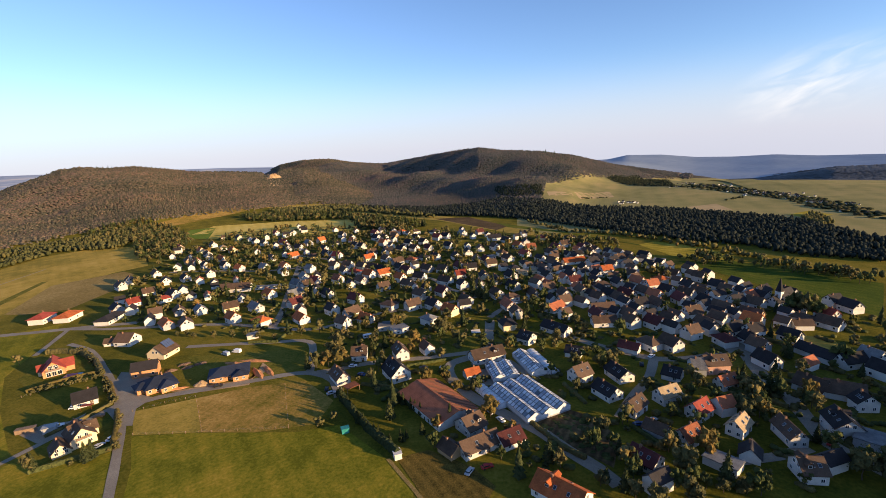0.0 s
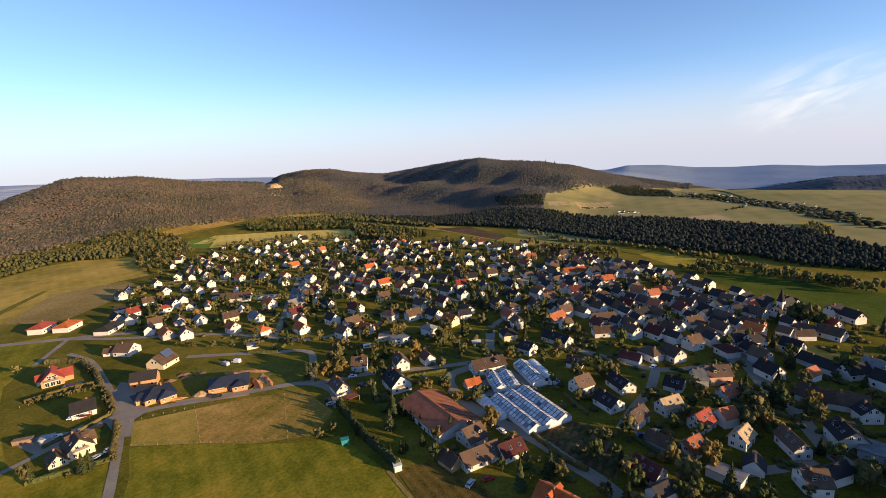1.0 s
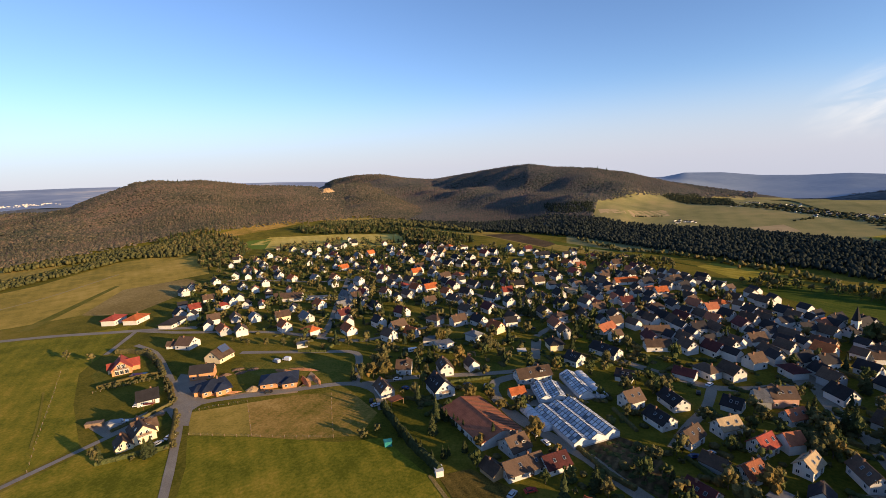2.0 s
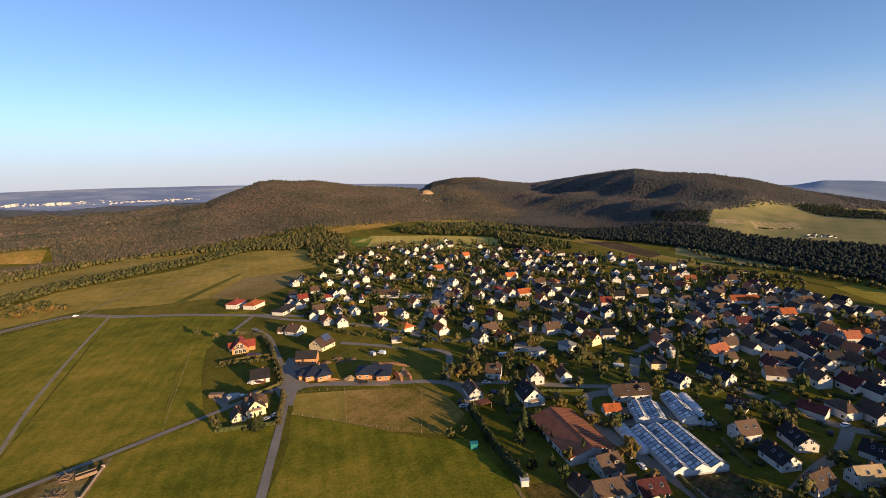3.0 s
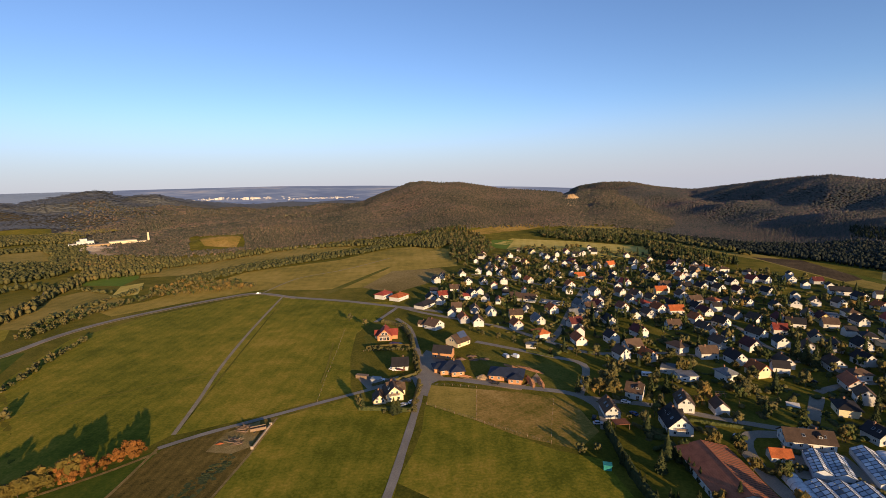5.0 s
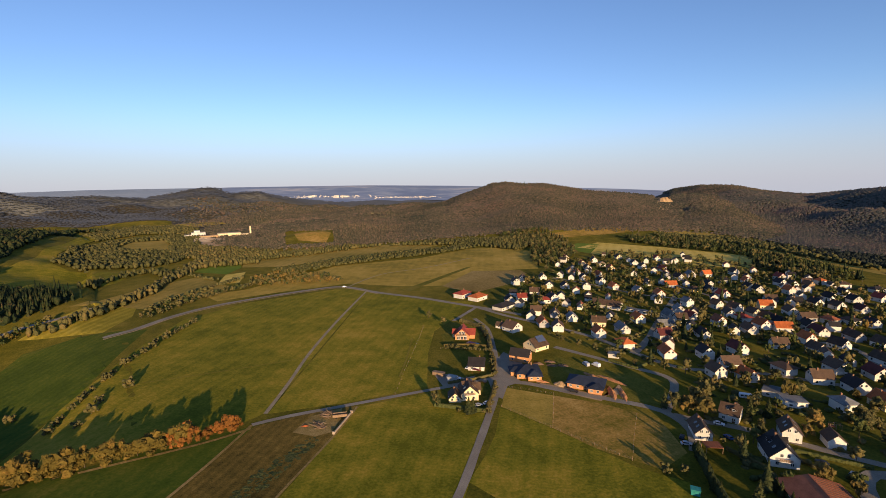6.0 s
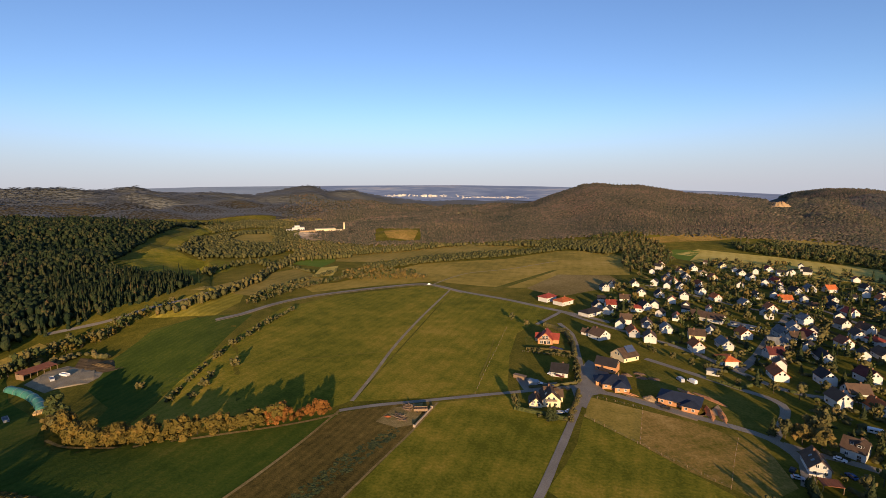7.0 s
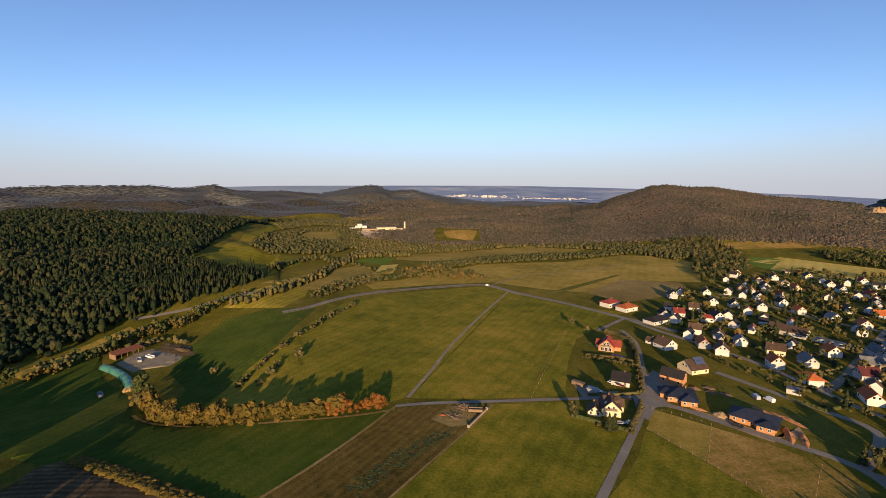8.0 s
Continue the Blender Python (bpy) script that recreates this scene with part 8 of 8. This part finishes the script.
grove("fallow_grass", "dry olive weeds in the fallow strip", [(-195, 78), (-186, 101), (-173, 99), (-145, 54), (-136, 40), (-154, 12), (-161, 22)], 1.3, 0.36, LEAF_HEDGE, 0, 0)
grove("nursery_plants", "rows of young plants in the nursery beds", [(26, 161), (43, 169), (52, 162), (55, 150), (49, 138), (38, 149)], 1.2, 0.7, LEAF_GREEN, 0, 1)
grove("maize_strip", "strip of tall golden grass", [(-222, -52), (-201, -37), (-170, -14), (-150, 3), (-152, 6), (-172, -10), (-203, -33), (-224, -49)], 0.8, 2.05, LEAF_HEDGE, 0, 1)
grove("weir_bushes", "bushes round the farm yard", [(-421, -65), (-411, -46), (-416, -27), (-385, -8), (-405, -27), (-397, -48)], 4, 4, LEAF, 0, 2)
# the next four woods stand out of view, added for the shade they cast
grove("side_wood", "unseen tall trees casting shade on the meadow", [(-185, -95), (-150, -70), (-118, -72), (-95, -95), (-120, -125)], 8, 15, WOODS_GREEN, 0.2, 1)
grove("meadow_wood", "unseen tall trees added to shade the lower meadow", [(-205, -102), (-238, -114), (-285, -140), (-262, -170), (-215, -145)], 5.5, 19, WOODS_GREEN, 0.2, 1)
grove("park_wood", "unseen tall trees added to shade the lower gardens", [(138, 48), (160, 88), (205, 118), (232, 84), (185, 34)], 7, 21, WOODS_GREEN, 0.2, 1)
grove("orchard_wood", "unseen tall trees added to shade the old village", [(205, 120), (190, 150), (225, 175), (262, 178), (270, 130), (240, 100)], 7, 21, WOODS_GREEN, 0.2, 1)
tree_row("hedgerow", [(-280, -31), (-259, -26), (-246, -19), (-234, -7), (-221, 9), (-214, 23), (-207, 42), (-205, 50)], 4.0, 1.42)
tree_row("rust", [(-207, 44), (-202, 61), (-201, 75)], 4.0, 1.3)
tree_row("green", [(-208, 46), (-204, 60)], 9.0, 1.15)
tree_row("green", [(-310, -36), (-296, -34), (-284, -30)], 6.0, 1.1)
tree_row("gold", [(-284, -36), (-270, -31)], 6.0, 0.85)
tree_row("bush", [(-268, 12), (-296, 30), (-323, 52), (-356, 79), (-395, 117)], 6, 1.3)
tree_row("bush", [(-432, 91), (-470, 134), (-485, 190), (-545, 277)], 8, 1.4)
tree_row("fir", [(-54, 192), (-46, 178), (-36, 163), (-30, 156), (-24, 153)], 2.2, 0.42)
tree_row("fir", [(-31, 190), (-24, 181), (-17, 174), (-12, 167)], 2.4, 0.45)
tree_row("fir", [(-26, 152), (-20, 156), (-16, 157), (-12, 162)], 2.4, 0.42)
tree_row("gold", [(-19, 197), (-6, 201), (-3, 193), (0, 186)], 7, 0.7)
tree_row("bush", [(-148, 184), (-137, 167), (-131, 158), (-137, 154), (-143, 148)], 2.2, 0.6)
tree_row("bush", [(-206, 206), (-195, 213), (-182, 221), (-207, 247), (-224, 260)], 2.4, 0.8)
tree_row("bush", [(-179, 218), (-155, 192)], 2.4, 0.7)
tree_row("autumn", [(-179, 276), (-152, 266), (-132, 266), (-109, 260), (-90, 265)], 9, 0.6)
for key, x, y, size in (
    ("gold", -59, 221, 1.3),
    ("gold", -65, 220, 1),
    ("autumn", -71, 219, 1),
    ("fir", -75, 218, 0.8),
    ("fir", -137, 151, 0.8),
    ("fir", -136, 153, 0.7),
    ("fir", -28, 170, 0.9),
    ("gold", 12, 167, 1),
    ("gold", 18, 154, 0.8),
    ("green", 43, 226, 0.9),
    ("green", 15, 229, 0.8),
    ("fir", 18, 317, 1.3),
    ("fir", 22, 313, 1.2),
    ("fir", 28, 322, 1.2),
    ("fir", 14, 324, 1.1),
    ("green", 50, 286, 1.1),
    ("autumn", 197, 253, 1.6),
    ("green", 193, 258, 1.5),
    ("green", 201, 250, 1.5),
    ("green", 88, 238, 1.1),
    ("autumn", 68, 253, 1),
    ("autumn", 55, 206, 0.9),
    ("green", 68, 204, 0.9),
    ("green", 171, 196, 1.3),
    ("autumn", 0, 244, 0.9),
    ("autumn", -9, 263, 0.9),
    ("gold", -36, 267, 0.9),
    ("autumn", -32, 275, 0.9),
    ("green", 133, 163, 0.8),
    ("fir", 126, 176, 1),
    ("fir", 127, 173, 1),
    ("autumn", 70, 132, 1.1),
    ("green", 82, 140, 0.9),
    ("gold", 111, 159, 0.9),
    ("green", -10, 150, 0.8),
    ("fir", -4, 165, 0.7),
    ("bush", -314, 2, 1.6),
    ("bush", -262, 23, 1.4),
    ("bush", -270, 30, 1.8),
    ("bush", -288, 49, 1.8),
    ("bush", -281, 35, 1.5),
    ("autumn", -264, 245, 0.8),
    ("autumn", -243, 241, 0.7),
    ("autumn", -155, 147, 0.7),
    ("fir", -153, 147, 0.6),
    ("bush", -56, 167, 1.2),
    ("bush", -51, 172, 1.1),
    ("gold", -9, 161, 0.7),
    ("autumn", -64, 238, 1.1),
    ("autumn", -65, 228, 1.1),
    ("fir", -45, 236, 0.7),
    ("autumn", -37, 218, 0.7),
):
    plant(key, x, y, size)
for _a, _r, _z in ((36.9, 1495, 0.5), (36.3, 1490, 0.7), (36.0, 1496, 0.55), (35.4, 1492, 0.75), (35.1, 1497, 0.6), (-11.6, 1440, 0.8), (-12.3, 1440, 0.7), (-12.6, 1445, 0.9), (-13.5, 1450, 0.7), (-13.8, 1452, 0.8)):
    plant("fir", *at_polar(_a, _r), _z * 1.3)
VILLAGE = [(-242, 304), (-286, 407), (-327, 530), (-310, 671), (-201, 696), (-76, 636), (43, 573), (102, 520), (150, 438), (174, 355), (192, 295), (224, 258), (231, 232), (166, 155), (124, 118), (13, 125), (-12, 158), (-59, 218), (-146, 281), (-185, 286)]
OLD_CORE = [(66, 415), (135, 459), (181, 390), (196, 313), (211, 286), (183, 238), (140, 225), (102, 237), (83, 260), (57, 293)]


CLEAR = {}


# ---- garden trees all over the village, clear of houses and streets ----
def free(x, y, gap):
    if CLEAR.get("n") != len(HOUSE_AT):
        CLEAR["n"], CLEAR["h"], CLEAR["r"] = len(HOUSE_AT), np.array(HOUSE_AT), np.array(ROAD_AT)
    h, r = CLEAR["h"], CLEAR["r"]
    return bool(((x - h[:, 0]) ** 2 + (y - h[:, 1]) ** 2 > (gap + h[:, 2]) ** 2).all() and ((x - r[:, 0]) ** 2 + (y - r[:, 1]) ** 2 > (gap + 1.5) ** 2).all())


def old_village(outline, n, gap, seed):
    """The close-set roofs of the old village, too many and too small to part."""
    rg = random.Random(seed)
    bm = bmesh.new()
    xs, ys = [p[0] for p in outline], [p[1] for p in outline]
    made = tries = 0
    while made < n and tries < 6000:
        tries += 1
        x, y = rg.uniform(min(xs), max(xs)), rg.uniform(min(ys), max(ys))
        if not inside(outline, x, y) or not free(x, y, gap):
            continue
        near = min(HOUSE_AT, key=lambda h: (h[0] - x) ** 2 + (h[1] - y) ** 2)
        L, W, h = rg.uniform(6.0, 9.0), rg.uniform(5.0, 6.4), rg.uniform(3.2, 4.6)
        turn = 112 + 90 * (rg.random() < 0.25) + rg.uniform(-12, 12)
        m = pose(x, y, land1(x, y), 0, 0, turn)
        for make, idx in ((gable_wall(L, W, h, W * 0.42), 0), (gable_roof(L, W, h, W * 0.42, 0.4, 0.2), rg.choice((1, 1, 1, 1, 2, 2, 1, 3)))):
            bmesh.ops.transform(make, matrix=m, verts=make.verts)
            for f in make.faces:
                f.material_index = idx
            me = bpy.data.meshes.new("t")
            make.to_mesh(me)
            make.free()
            bm.from_mesh(me)
            bpy.data.meshes.remove(me)
        HOUSE_AT.append((x, y, 4.2))
        made += 1
    me = solid(bm, "old_village_roofs", WALLS["white"])
    for k in ("dark", "brown", "clay"):
        me.materials.append(ROOFS[k])
    return tagged(new("old_village_roofs", me), "close-set small houses with dark and brown roofs", "houses", kind="stuff")


HOUSE_AT += [(-100.0, 244.0, 16.0), (-122.0, 246.0, 16.0), (-82.0, 236.0, 10.0)]
old_village(OLD_CORE, 66, 3.0, 31)
old_village(VILLAGE, 75, 4.2, 32)
_count = 0
_vx, _vy = [p[0] for p in VILLAGE], [p[1] for p in VILLAGE]
while _count < 1000:
    x, y = _trng.uniform(min(_vx), max(_vx)), _trng.uniform(min(_vy), max(_vy))
    if not inside(VILLAGE, x, y) or _trng.random() > 0.35 + 120 / (80 + math.hypot(x, y)) or not free(x, y, 1.5):
        continue
    key = _trng.choices(("autumn", "green", "gold", "fir", "bush"), (5, 3.5, 0.7, 2.6, 2.5))[0]
    plant(key, x, y, _trng.uniform(0.55, 1.0))
    _count += 1


def shrubs(name, label, n, mat, low, high, seed):
    """Garden shrubs and hedges too many to count."""
    rg = np.random.default_rng(seed)
    P = []
    while len(P) < n:
        x, y = rg.uniform(min(_vx), max(_vx)), rg.uniform(min(_vy), max(_vy))
        if inside(VILLAGE, x, y) and free(x, y, 0.3):
            k, a = rg.integers(1, 6), rg.uniform(0, 3.14)
            P += [(x + math.cos(a) * i * 1.5, y + math.sin(a) * i * 1.5, 2.2) for i in range(k)]
    P = np.array(P)
    ob = stand(name, label, P, rg.uniform(low, high, len(P)), np.zeros(len(P), bool), mat, seed, 1, 0.6)
    ob["category"] = "shrubs"


shrubs("garden_shrubs", "olive and rust garden shrubs and hedges", 3000, LEAF, 0.8, 3.0, 21)
shrubs("garden_hedges", "dark green garden hedges", 2200, LEAF_GREEN, 0.8, 2.6, 22)

join_bulk()
for kinds in FAR_TREES.values():
    for pair in kinds:
        for me in pair:
            bpy.data.meshes.remove(me)
for slots in TREES.values():
    for root, used in slots:
        if not used:
            for o in [*root.children_recursive, root]:
                bpy.data.objects.remove(o)
